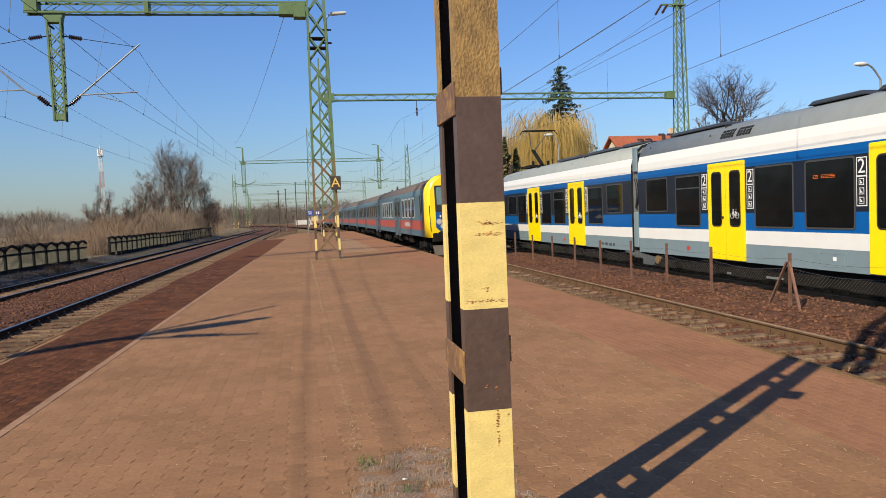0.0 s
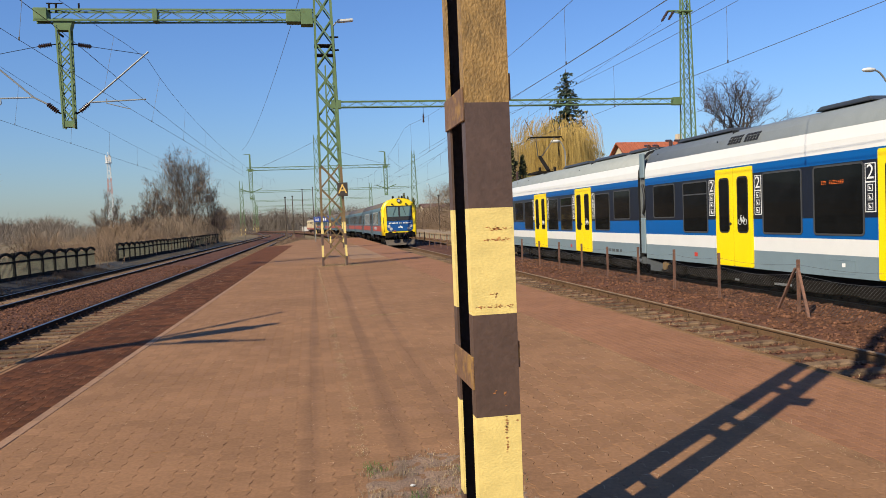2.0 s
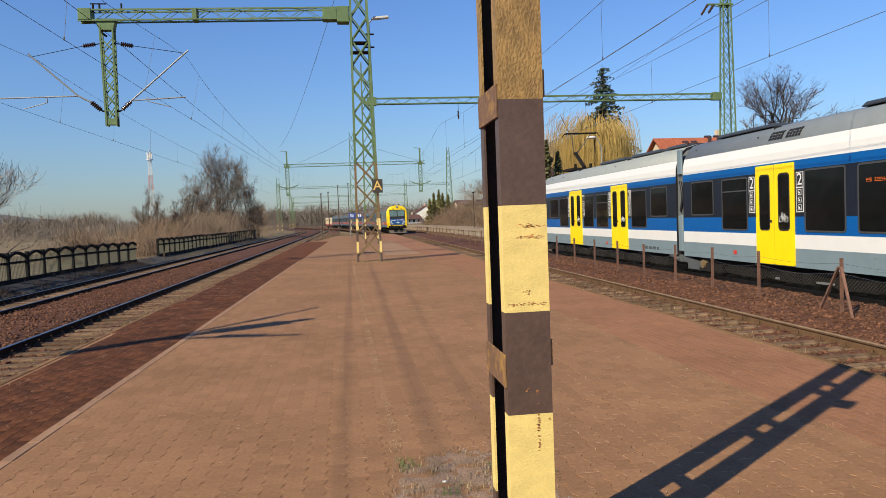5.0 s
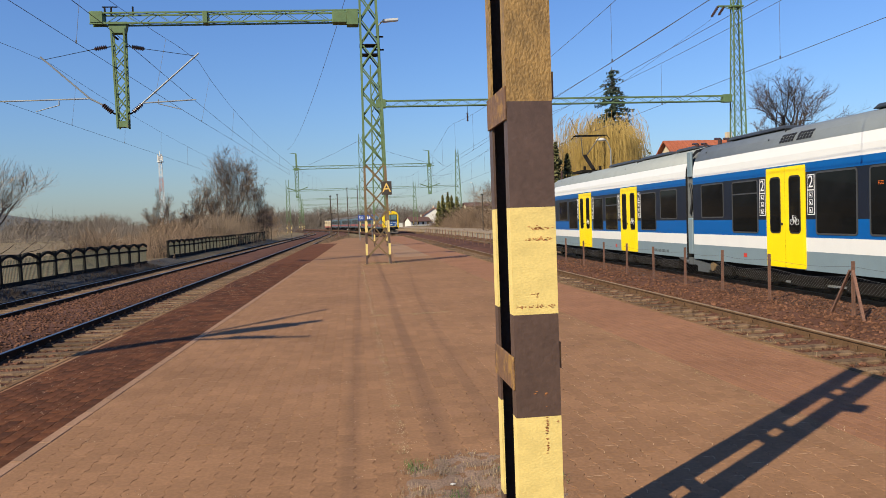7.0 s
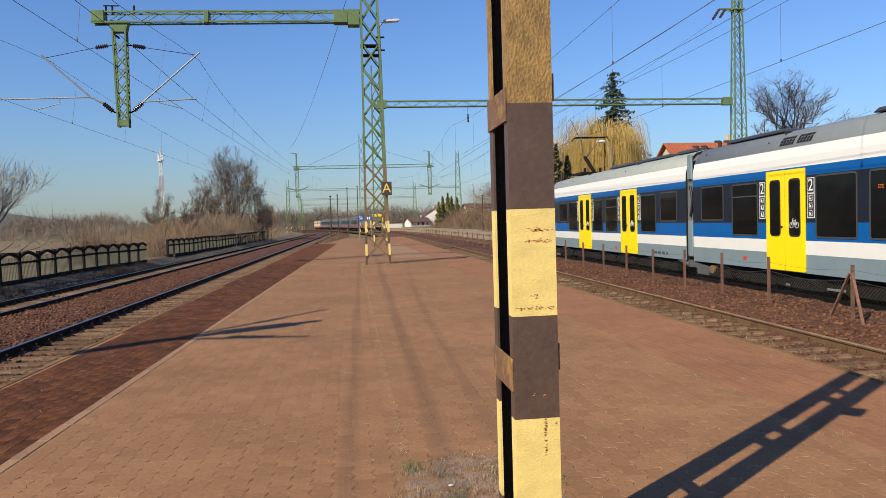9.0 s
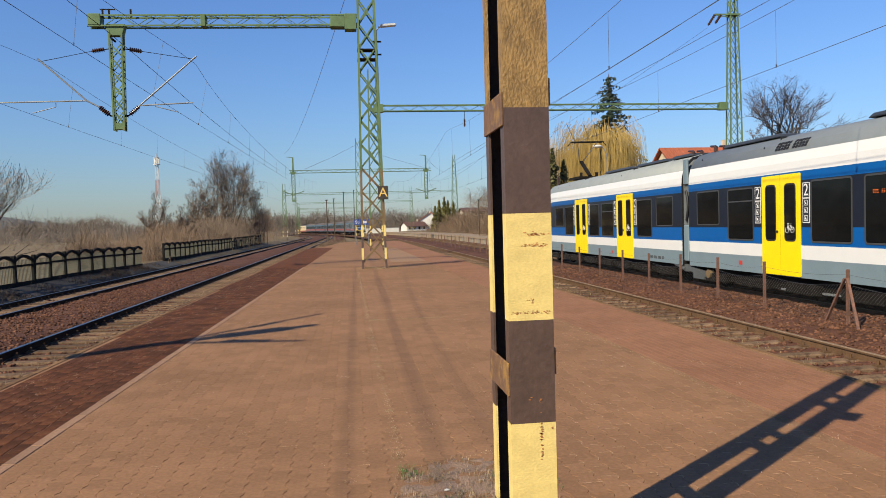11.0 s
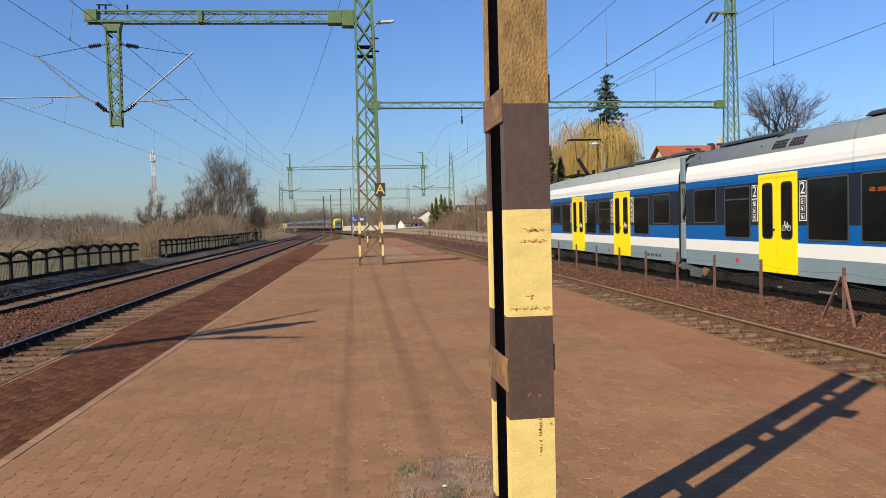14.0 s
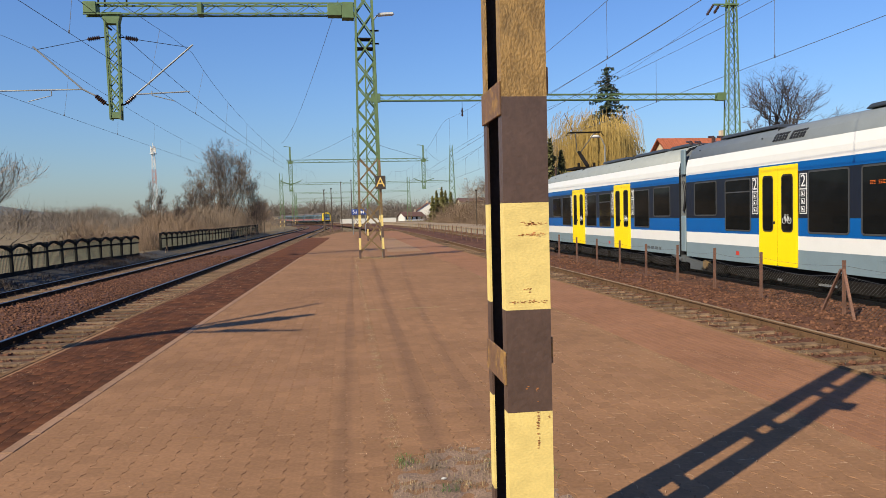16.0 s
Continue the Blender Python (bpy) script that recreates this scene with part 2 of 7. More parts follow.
def ballast_height(x, y):
    # x is the offset beside the straight part of the lines
    z = BED - 0.015
    def heap(c, half, top):
        t = max(0.0, 1 - abs(x - c) / half)
        return top * min(1.0, t * 1.9)
    for c in (6.98, -5.7, -10.5, 11.97):
        if abs(x - c) < 1.25:
            z += rough_noise(x + 40, y, 2.7, 0.05)
    z += heap(-8.15, 1.75, 0.13) + heap(9.5, 1.95, 0.19) + heap(14.6, 1.6, 0.1)
    if x < -12.0:
        z -= 0.14 * min(1, (-12.0 - x) / 0.9)
    if x > 15.5:
        z -= 0.14 * min(1, (x - 15.5) / 0.9)
    return z + rough_noise(x, y, 1.1, 0.018) + rough_noise(x, y, 5.1, 0.022)


ROWS = list(np.arange(-14, 36, 0.2)) + list(np.arange(36, 80, 0.6)) + list(np.arange(80, 420, 4.0))
ballast = sheet("ballast_right", list(np.arange(4.0, 17.0, 0.16)), ROWS, ballast_height, M["ballast"], lambda y: line_right(y) - 6.98)
tagged(ballast, "rust-stained crushed stone ballast of the sidings", "ballast", kind="structure")
ballast = sheet("ballast_left", list(np.arange(-13.2, -2.4, 0.16)), [y for y in ROWS if y < 330], ballast_height, M["ballast"], lambda y: line_left(y) + 5.78)
tagged(ballast, "rust-stained crushed stone ballast of the main line", "ballast", kind="structure")


def edge_left(y):
    return -4.27 + 0.0085 * y


def edge_right(y):
    return 5.34 + 0.0085 * y


def edging_left(y):     # pale stones between the pavers and the dark bricks
    return -2.82 + 0.0212 * y


BRICK_L, BRICK_R = -2.8, 3.79
PLAT0, PLATN, PLAT1 = -14.0, 34.0, 88.0


def slab(name, y0, y1, top, material, xl, xr, bottom=-0.75, parent=None):
    ys = list(np.arange(y0, y1, 4.0)) + [y1]
    bm = bmesh.new()
    rows = []
    for y in ys:
        rows.append([bm.verts.new((x, y, z)) for x, z in ((xl(y), bottom), (xl(y), top), (xr(y), top), (xr(y), bottom))])
    for a, b in zip(rows, rows[1:]):
        for j in range(3):
            bm.faces.new((a[j], b[j], b[j + 1], a[j + 1]))
    bm.faces.new(rows[0])
    bm.faces.new(list(reversed(rows[-1])))
    bmesh.ops.recalc_face_normals(bm, faces=bm.faces)
    return part(name, bm, material, parent)


platform = slab("platform", PLAT0, PLATN, -0.0035, M["joint"], lambda y: edge_left(y) + 0.1, lambda y: edge_right(y) - 0.1)
tagged(platform, "brown paved island platform with worn interlocking pavers", "platform", kind="structure")
platform_far = slab("platform_far", PLATN, PLAT1, -0.004, M["paver"], lambda y: edge_left(y) + 0.1 if y < 67 else -2.6 + (y - 67) * 0.08, lambda y: edge_right(y) - 0.1)
tagged(platform_far, "far stretch of the worn brown paved platform", "platform", kind="structure")

slab("dark_strip", PLATN, 66.0, 0.002, M["darkbrick"], lambda y: edge_left(y) + 0.12, lambda y: edging_left(y) - 0.02, -0.2, platform_far)
slab("red_strip", PLATN, PLAT1 - 0.1, 0.002, M["redbrick"], lambda y: BRICK_R, lambda y: edge_right(y) - 0.12, -0.2, platform_far)
slab("worn_patch", 36.0, 58.0, 0.001, mat("ochre_worn_paving", (0.222, 0.125, 0.06), 0.9, var=0.2, scale=0.8, dirt=(0.201, 0.104, 0.0556), dirt_at=0.52), lambda y: 2.0 + 0.04 * (y - 36), lambda y: BRICK_R, -0.1, platform_far)


# ---- tracks ----
RAIL_PROFILE = [(-0.065, -0.172), (0.065, -0.172), (0.065, -0.158), (0.014, -0.143), (0.010, -0.048), (0.034, -0.038), (0.036, -0.010), (0.028, -0.001),
                (-0.028, -0.001), (-0.036, -0.010), (-0.034, -0.038), (-0.010, -0.048), (-0.014, -0.143), (-0.065, -0.158)]


def track_points(line, y0, y1, off):
    pts = []
    y = y0
    while y <= y1:
        d = Vector((line(y + 0.5) - line(y - 0.5), 1, 0)).normalized()
        pts.append((line(y) + d.y * off, y - d.x * off, RAIL))
        y += 3.0 if y < 70 else 6.0
    return pts


def sleeper_mesh():
    bm = bmesh.new()
    box(bm, (0, 0, -0.08), (2.5, 0.25, 0.2))
    bevel(bm, 0.02, 1)
    me = bpy.data.meshes.new("sleeper")
    bm.to_mesh(me)
    bm.free()
    me.materials.append(M["sleeper"])
    return me


def clip_mesh():
    bm = bmesh.new()
    for s in (-1, 1):
        box(bm, (s * 0.11, 0, 0.02), (0.12, 0.13, 0.045))
        tube(bm, (s * 0.105, 0, 0.04), (s * 0.105, 0, 0.1), 0.022, n=6)
    me = bpy.data.meshes.new("rail_fastening")
    bm.to_mesh(me)
    bm.free()
    me.materials.append(M["rail_brown"])
    return me


SLEEPER, CLIP = sleeper_mesh(), clip_mesh()


def make_track(line, label, y0, y1, near0, near1, rail="rail"):
    tr = thing("railway_track", label, "railway track", group="station tracks", kind="structure")
    for off in (-0.7535, 0.7535):
        bm = bmesh.new()
        made = sweep(bm, track_points(line, y0, y1, off), RAIL_PROFILE)
        for i, f in enumerate(made):
            f.material_index = 1 if i % 14 in (6, 7, 8) else 0
        part("rail", bm, [M[rail], M["railhead" if rail == "rail" else "rail_top"]], tr)
    y = y0 + 0.3
    rest = bmesh.new()
    while y < y1:
        turn = -math.atan(line(y + 0.5) - line(y - 0.5))
        place = Matrix.Translation((line(y), y, BED + 0.004)) @ Matrix.Rotation(turn, 4, "Z")
        if near0 < y < near1:
            ob = new("sleeper", SLEEPER)
            ob.parent, ob.matrix_basis = tr, place @ Matrix.Rotation(random.uniform(-0.01, 0.01), 4, "Z")
            for off in (-0.7535, 0.7535):
                cl = new("rail_fastening", CLIP)
                cl.parent, cl.matrix_basis = ob, pose(off, 0, 0)
        else:
            bmesh.ops.create_cube(rest, size=1, matrix=place @ Matrix.Translation((0, 0, -0.08)) @ Matrix.Diagonal((2.5, 0.25, 0.2, 1)))
        y += 0.6
    ob = part("far_sleepers", rest, M["sleeper"], tr)
    ob["kind"] = "stuff"
    return tr


make_track(line_right, "straight rusty railway track along the platform edge", -14, 330, 3, 60, "rail_brown")
make_track(line_left, "main line track with polished rails in the shade", -14, 300, 6, 60)
make_track(line_far_left, "second main line track beside the concrete fence", -8, 300, 14, 60)
make_track(line_unit, "rusty track under the standing electric unit", -40, 160, 6, 45, "rail_brown")


# ---- near platform mast: two steel channels joined by battens ----
BANDS = [(0.0, 0.41, "dark_band"), (0.41, 0.885, "yellow_band"), (0.885, 1.35, "dark_band"), (1.35, 1.83, "yellow_band"), (1.83, 2.30, "dark_band"), (2.30, 5.0, "ochre_band"), (5.0, 9.4, "mastrust")]


def channel_mast():
    mast = thing("channel_mast", "yellow and brown banded steel channel mast on the platform", "mast", pose(0.799, 3.35, 0))
    w, d, fl, tk = 0.206, 0.42, 0.075, 0.011
    keys = ["dark_band", "yellow_band", "ochre_band", "mastrust", "inner"]
    # inside of the channels: dark rust, with the recess's shade in the colour too
    M["inner"] = mat("inner_rust_and_shade", (0.0209, 0.0139, 0.0104), 0.95, var=0.4)
    for s, nm in ((-1, "channel"), (1, "channel")):
        bm = bmesh.new()
        prof = [(-w / 2, s * d / 2), (w / 2, s * d / 2), (w / 2, s * (d / 2 - fl)), (w / 2 - tk, s * (d / 2 - fl)), (w / 2 - tk, s * (d / 2 - tk)), (-w / 2 + tk, s * (d / 2 - tk)), (-w / 2 + tk, s * (d / 2 - fl)), (-w / 2, s * (d / 2 - fl))]
        zs = sorted({b[0] for b in BANDS} | {9.4})
        rings = [[bm.verts.new((x, y, z)) for x, y in prof] for z in zs]
        for k, (a, b) in enumerate(zip(rings, rings[1:])):
            for j in range(8):
                f = bm.faces.new((a[j], a[(j + 1) % 8], b[(j + 1) % 8], b[j]))
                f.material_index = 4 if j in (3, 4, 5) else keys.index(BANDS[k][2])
        bm.faces.new(rings[-1])
        bmesh.ops.recalc_face_normals(bm, faces=bm.faces)
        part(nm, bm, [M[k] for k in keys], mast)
    M["batten"] = mat("rusty_batten_paint", (0.119, 0.0622, 0.0329), 0.7, var=0.25, scale=5, bump=0.2, dirt=(0.247, 0.137, 0.0366), dirt_at=0.5)
    for x, up, tall in ((-w / 2 - 0.005, 0.0, 0.15), (w / 2 + 0.005, 0.075, 0.12)):
        z = 1.085 + up
        while z < 9.3:
            bm = bmesh.new()
            box(bm, (x, 0, z), (0.01, d - 0.012, tall))
            bevel(bm, 0.002, 1)
            part("batten", bm, M["batten"], mast)
            z += 1.21
    bm = bmesh.new()
    bar(bm, (w / 2, -0.14, 3.16), (w / 2 + 0.06, -0.2, 3.16), 0.06)
    box(bm, (w / 2 + 0.08, -0.22, 3.16), (0.16, 0.12, 0.14), -0.8)
    part("bracket", bm, M["rust"], mast)
    # chipped rust where the paint has flaked off
    bm = bmesh.new()
    rnd = random.Random(5)
    for cx, cz, n, sx, sz in ((0.035, 1.735, 34, 0.05, 0.008), (0.03, 1.687, 34, 0.05, 0.007), (0.0, 1.385, 44, 0.11, 0.0065), (0.038, 0.80, 40, 0.0035, 0.085), (0.035, 0.985, 4, 0.006, 0.012), (-0.012, 0.99, 3, 0.004, 0.01), (0.09, 0.86, 6, 0.008, 0.005), (0.0, 1.44, 10, 0.02, 0.006)):
        for _ in range(n):
            a, c = rnd.gauss(cx, sx * 0.6), rnd.gauss(cz, sz * 0.6)
            if abs(a) > w / 2 - 0.012:
                continue
            r = rnd.uniform(0.0015, 0.005)
            vs = [bm.verts.new((a + r * rnd.uniform(0.8, 2.2) * math.cos(k * 1.05), -d / 2 - 0.0012, c + r * rnd.uniform(0.3, 0.7) * math.sin(k * 1.05))) for k in range(6)]
            bm.faces.new(vs)
    part("flaked_rust", bm, mat("flaked_rust", (0.34, 0.14, 0.045), 0.9, var=0.5, fine=80), mast, "flaked rust patches")["kind"] = "stuff"
    return mast


channel_mast()


# ---- lattice masts and gantries of the overhead line ----
def lattice(name, mast, a, b, w0, w1, d0, d1, step, leg, lace, banded=True, main="green", low="mastrust", legs_only_low=3.2, single=False):
    """Four-legged lattice column from a up to b, as legs and lacing."""
    a, b = Vector(a), Vector(b)
    h = (b - a).length
    def corner(t, sx, sy):
        c = a.lerp(b, t)
        return c + Vector((sx * (w0 + (w1 - w0) * t) / 2, sy * (d0 + (d1 - d0) * t) / 2, 0))
    keys = [M[main], M[low], M["yellow_band"], M["dark_band"]]
    cuts = [(0, 3), (0.39, 2), (0.88, 3), (1.37, 2), (1.86, 1), (legs_only_low, 0)] if banded else [(0, 0)]
    for sx in (-1, 1):
        for sy in (-1, 1):
            bm = bmesh.new()
            for i, (z0, k) in enumerate(cuts):
                z1 = cuts[i + 1][0] if i + 1 < len(cuts) else h
                n0 = len(bm.faces)
                bar(bm, corner(z0 / h, sx, sy), corner(z1 / h, sx, sy), leg, leg, up=(0, 1, 0))
                bm.faces.ensure_lookup_table()
                for f in bm.faces[n0:]:
                    f.material_index = k
            part("leg", bm, keys, mast)
    for face in range(4):
        bm = bmesh.new()
        z, s = 0.25, 1
        while z + step < h:
            t0, t1 = z / h, min(1, (z + step) / h)
            for q in ((s, -s), (-s, s)) if face < 2 else ((s, -s),):
                if face == 0:
                    p, r = corner(t0, q[0], -1), corner(t1, q[1], -1)
                elif face == 1:
                    p, r = corner(t0, q[0], 1), corner(t1, q[1], 1)
                elif face == 2:
                    p, r = corner(t0, -1, q[0]), corner(t1, -1, q[1])
                else:
                    p, r = corner(t0, 1, q[0]), corner(t1, 1, q[1])
                n0 = len(bm.faces)
                bar(bm, p, r, lace, lace * 0.5, up=(0, 1, 0) if face < 2 else (1, 0, 0))
                bm.faces.ensure_lookup_table()
                for f in bm.faces[n0:]:
                    f.material_index = 1 if z < legs_only_low and banded else 0
                if single:
                    part("brace", bm, keys[:2], mast)
                    bm = bmesh.new()
            z += step
            s = -s
        if single:
            bm.free()
        else:
            part("lacing", bm, keys[:2], mast)["kind"] = "stuff"


def girder(mast, a, b, hgt, dep, step, chord, lace, name="beam"):
    """Horizontal box girder along x with diagonal lacing on its faces."""
    a, b = Vector(a), Vector(b)
    bm = bmesh.new()
    for sz in (-1, 1):
        for sy in (-1, 1):
            o = Vector((0, sy * dep / 2, sz * hgt / 2))
            bar(bm, a + o, b + o, chord)
    n = max(2, int((b - a).length / step))
    for i in range(n):
        p, q = a.lerp(b, i / n), a.lerp(b, (i + 1) / n)
        s = 1 if i % 2 else -1
        for sy in (-1, 1):
            bar(bm, p + Vector((0, sy * dep / 2, -s * hgt / 2)), q + Vector((0, sy * dep / 2, s * hgt / 2)), lace, lace * 0.5)
        for sz in (-1, 1):
            bar(bm, p + Vector((0, -s * dep / 2, sz * hgt / 2)), q + Vector((0, s * dep / 2, sz * hgt / 2)), lace, lace * 0.5)
    return part(name, bm, M["green"], mast)


M["insulator"] = mat("brown_insulator", (0.0417, 0.0195, 0.0139), 0.3, var=0.2)
M["tube"] = mat("galvanised_tube", (0.188, 0.195, 0.195), 0.55, metal=0.2, var=0.15)
M["signboard"] = mat("dark_sign_enamel", (0.0382, 0.0292, 0.0222), 0.5, var=0.2)
M["sign_yellow"] = mat("sign_yellow", (0.618, 0.412, 0.107), 0.5, var=0.1)
M["lamp_white"] = mat("lamp_housing", (0.511, 0.511, 0.494), 0.4, var=0.08)


def insulator(parent, a, b, r=0.075, sheds=6):
    a, b = Vector(a), Vector(b)
    bm = bmesh.new()
    tube(bm, a, b, r * 0.5)
    for i in range(sheds):
        p = a.lerp(b, (i + 0.2) / sheds)
        q = a.lerp(b, (i + 0.7) / sheds)
        tube(bm, p, q, r, r * 0.6, n=10)
    return part("insulator", bm, M["insulator"], parent)


def text_mesh(name, s, size, m, material, parent, label="", depth=0.004, align="CENTER"):
    cu = bpy.data.curves.new(name, "FONT")
    cu.body, cu.size, cu.extrude = s, size, depth
    cu.align_x, cu.align_y = align, "CENTER"
    tmp = bpy.data.objects.new(name, cu)
    me = bpy.data.meshes.new_from_object(tmp)
    bpy.data.objects.remove(tmp)
    me.materials.append(material)
    ob = new(name, me)
    ob.parent = parent
    ob.matrix_basis = m
    if label:
        ob["label"] = label
    return ob


def hanging_post(mast, x, z0, z1, w=0.5, dep=0.3, single=False):
    """A lattice drop post under the girder."""
    lattice("drop", mast, (x, 0, z0 - 0.08), (x, 0, z1), w * 0.78, w, dep * 0.9, dep, 0.55, 0.065, 0.038, banded=False, single=single)
    bm = bmesh.new()
    box(bm, (x, 0, z0 + 0.1), (w * 0.8, dep, 0.25))
    part("foot_box", bm, M["green"], mast)
    bm = bmesh.new()
    vs = box(bm, (x, 0, z1 + 0.02), (w * 1.1, dep * 1.15, 0.45))
    for v in vs:
        if v.co.z > z1:
            v.co.x = x + (v.co.x - x) * 1.4
    part("head_plate", bm, M["green"], mast)


# mast with its long arm over the two main line tracks
MY = 31.3
arm_mast = thing("cantilever_mast", "green lattice mast with rusted legs and a long arm", "catenary mast", pose(0, MY, 0))
lattice("column", arm_mast, (1.06, 0, 0), (1.02, 0, 12.2), 1.0, 0.66, 0.62, 0.42, 1.02, 0.085, 0.055, legs_only_low=4.2, single=True)
girder(arm_mast, (-10.25, 0, 10.47), (0.7, 0, 10.6), 0.42, 0.4, 0.62, 0.06, 0.036)
for xx, wd, hh in ((-9.98, 0.5, 0.46), (-5.7, 0.2, 0.5), (-0.2, 0.6, 0.46), (0.35, 0.5, 0.66)):
    bm = bmesh.new()
    box(bm, (xx, 0, 10.52), (wd, 0.5, hh))
    bevel(bm, 0.015, 1)
    part("girder_sleeve", bm, M["green"], arm_mast)
hanging_post(arm_mast, -9.2, 6.1, 10.1, single=True)
for zz in (9.35, 8.95):
    bm = bmesh.new()
    box(bm, (1.03, 0, zz), (0.85, 0.5, 0.045))
    part("clamp", bm, M["under"], arm_mast)
bm = bmesh.new()
bar(bm, (-9.8, 0, 10.98), (-9.2, 0, 10.98), 0.04)
part("top_bracket", bm, M["under"], arm_mast)
for k in (-0.5, -0.25, 0.6):
    bm = bmesh.new()
    bar(bm, (-9.2 + k, 0, 10.66), (-9.2 + k, 0, 11.0), 0.06)
    part("bracket_post", bm, M["under"], arm_mast)
bm = bmesh.new()
bar(bm, (-9.3, -0.3, 9.72), (-9.3, 0.2, 9.72), 0.06)
part("cross_pin", bm, M["under"], arm_mast)

# registration arms on both sides of the drop post
for s, node, low, tip, clampx in ((1, (-6.18, 0, 8.97), (-8.4, 0, 7.06), (-6.26, 0, 7.17), -6.87), (-1, (-12.17, 0, 8.86), (-10.46, 0, 7.27), (-14.2, 0, 7.2), -12.57)):
    x0 = -9.2 + s * 0.18
    insulator(arm_mast, (-9.2 + s * 0.5, 0, 9.36), (-9.2 + s * 0.98, 0, 9.28), 0.1)
    insulator(arm_mast, (-9.2 + s * 0.42, 0, 6.7), (-9.2 + s * 0.78, 0, 7.02), 0.11)
    bm = bmesh.new()
    tube(bm, (x0, 0, 9.4), (-9.2 + s * 0.55, 0, 9.34), 0.022)
    part("stay", bm, M["under"], arm_mast)
    bm = bmesh.new()
    tube(bm, (x0, 0, 6.64), (-9.2 + s * 0.34, 0, 6.64), 0.035)
    tube(bm, (-9.2 + s * 0.34, 0, 6.64), (-9.2 + s * 0.44, 0, 6.72), 0.035)
    part("strut", bm, M["under"], arm_mast)
    bm = bmesh.new()
    tube(bm, (-9.2 + s * 0.98, 0, 9.28), node, 0.012)
    part("stay", bm, M["under"], arm_mast)
    bm = bmesh.new()
    tube(bm, (-9.2 + s * 0.76, 0, 7.0), low, 0.035)
    tube(bm, low, (node[0] + s * 0.12, 0, node[2] + 0.12), 0.034)
    tube(bm, low, tip, 0.028)
    part("registration_arm", bm, M["tube"], arm_mast, "galvanised tube arm")
    bm = bmesh.new()
    tube(bm, (clampx - s * 0.9, 0, 7.2), (clampx - s * 0.9, 0, 7.02), 0.022)
    tube(bm, (clampx - s * 0.9, 0, 7.02), (clampx, 0, 6.78), 0.018)
    part("steady_arm", bm, M["tube"], arm_mast)

# platform lamp fixed to the mast, and the letter board
lamp = thing("platform_lamp", "grey pole lamp clamped to the lattice mast", "street lamp", pose(1.56, MY + 0.1, 0))
bm = bmesh.new()
tube(bm, (0, 0, 0), (-0.14, 0, 10.25), 0.05, 0.045, n=10)
part("pole", bm, mat("grey_pole", (0.118, 0.101, 0.0695), 0.6, var=0.2), lamp)
bm = bmesh.new()
tube(bm, (-0.14, 0, 10.2), (0.05, 0, 10.42), 0.03)
part("bracket_arm", bm, M["tube"], lamp)
bm = bmesh.new()
vs = box(bm, (0.4, 0, 10.42), (0.7, 0.26, 0.12))
for v in vs:
    if v.co.x > 0.4:
        v.co.z += 0.06
        v.co.y *= 0.7
bevel(bm, 0.03, 2)
part("lamp_head", bm, M["lamp_white"], lamp, "white lamp head")
for zz in (9.75, 9.2):
    bm = bmesh.new()
    bar(bm, (-0.3, 0, zz), (0.08, 0, zz), 0.06)
    part("clamp", bm, M["under"], lamp)

sign = thing("letter_sign", "dark brown board with a yellow letter A", "sign", pose(1.5, MY - 0.42, 3.23, 0, 0, 0))
bm = bmesh.new()
box(bm, (0, 0, 0), (0.44, 0.025, 0.58))
bevel(bm, 0.008, 1)
part("board", bm, M["signboard"], sign)
text_mesh("letter", "A", 0.56, pose(0, -0.016, 0.0, 90), M["sign_yellow"], sign, "yellow painted letter")
bm = bmesh.new()
bar(bm, (0, 0.01, 0), (0, 0.16, 0), 0.05)
part("bracket", bm, M["rust"], sign)


def lattice_mast(name, label, x, y, h, w0, w1, banded=True, step=1.2, single=False):
    m = thing(name, label, "catenary mast", pose(x, y, -0.5 if abs(x) > 5 else 0), "overhead line masts")
    lattice("column", m, (0, 0, 0), (0, 0, h + (0.5 if abs(x) > 5 else 0)), w0, w1, w0 * 0.7, w1 * 0.7, step, 0.085, 0.05, banded=banded, legs_only_low=2.4, single=single)
    return m


def gantry(m, xa, xb, z, hgt=0.42):
    girder(m, (xa, 0, z), (xb, 0, z), hgt, 0.4, 0.75, 0.065, 0.04, "gantry_beam")


# gantry over the sidings
g1 = lattice_mast("lattice_mast", "green lattice mast carrying a long gantry beam", 2.05, 54.0, 13.4, 0.95, 0.55, single=True)
gantry(g1, 0.4, 28.0, 10.55)
for xx in (0.4, 27.6):
    bm = bmesh.new()
    box(bm, (xx, 0, 10.55), (0.7, 0.5, 0.6))
    part("beam_socket", bm, M["green"], g1)
insulator(g1, (6.88, 0, 9.75), (6.88, 0, 9.15), 0.09)
bm = bmesh.new()
bar(bm, (6.88, 0, 10.35), (6.88, 0, 9.7), 0.03)
part("hanger", bm, M["under"], g1)
g2 = lattice_mast("lattice_mast", "tall green lattice mast beyond the standing train", 30.6, 54.0, 21.5, 1.25, 0.5, banded=False, single=True)
bm = bmesh.new()
box(bm, (-0.75, 0, 18.25), (1.5, 0.1, 0.1))
box(bm, (0, 0, 18.2), (1.0, 0.6, 0.12))
bar(bm, (-1.5, 0, 18.22), (0.2, 0, 17.95), 0.06)
part("tension_bracket", bm, M["green"], g2, "green tensioning bracket")
insulator(g2, (-1.5, 0, 18.2), (-2.05, 0, 17.4), 0.12)
insulator(g2, (-1.0, 0, 18.2), (-1.45, 0, 17.55), 0.12)


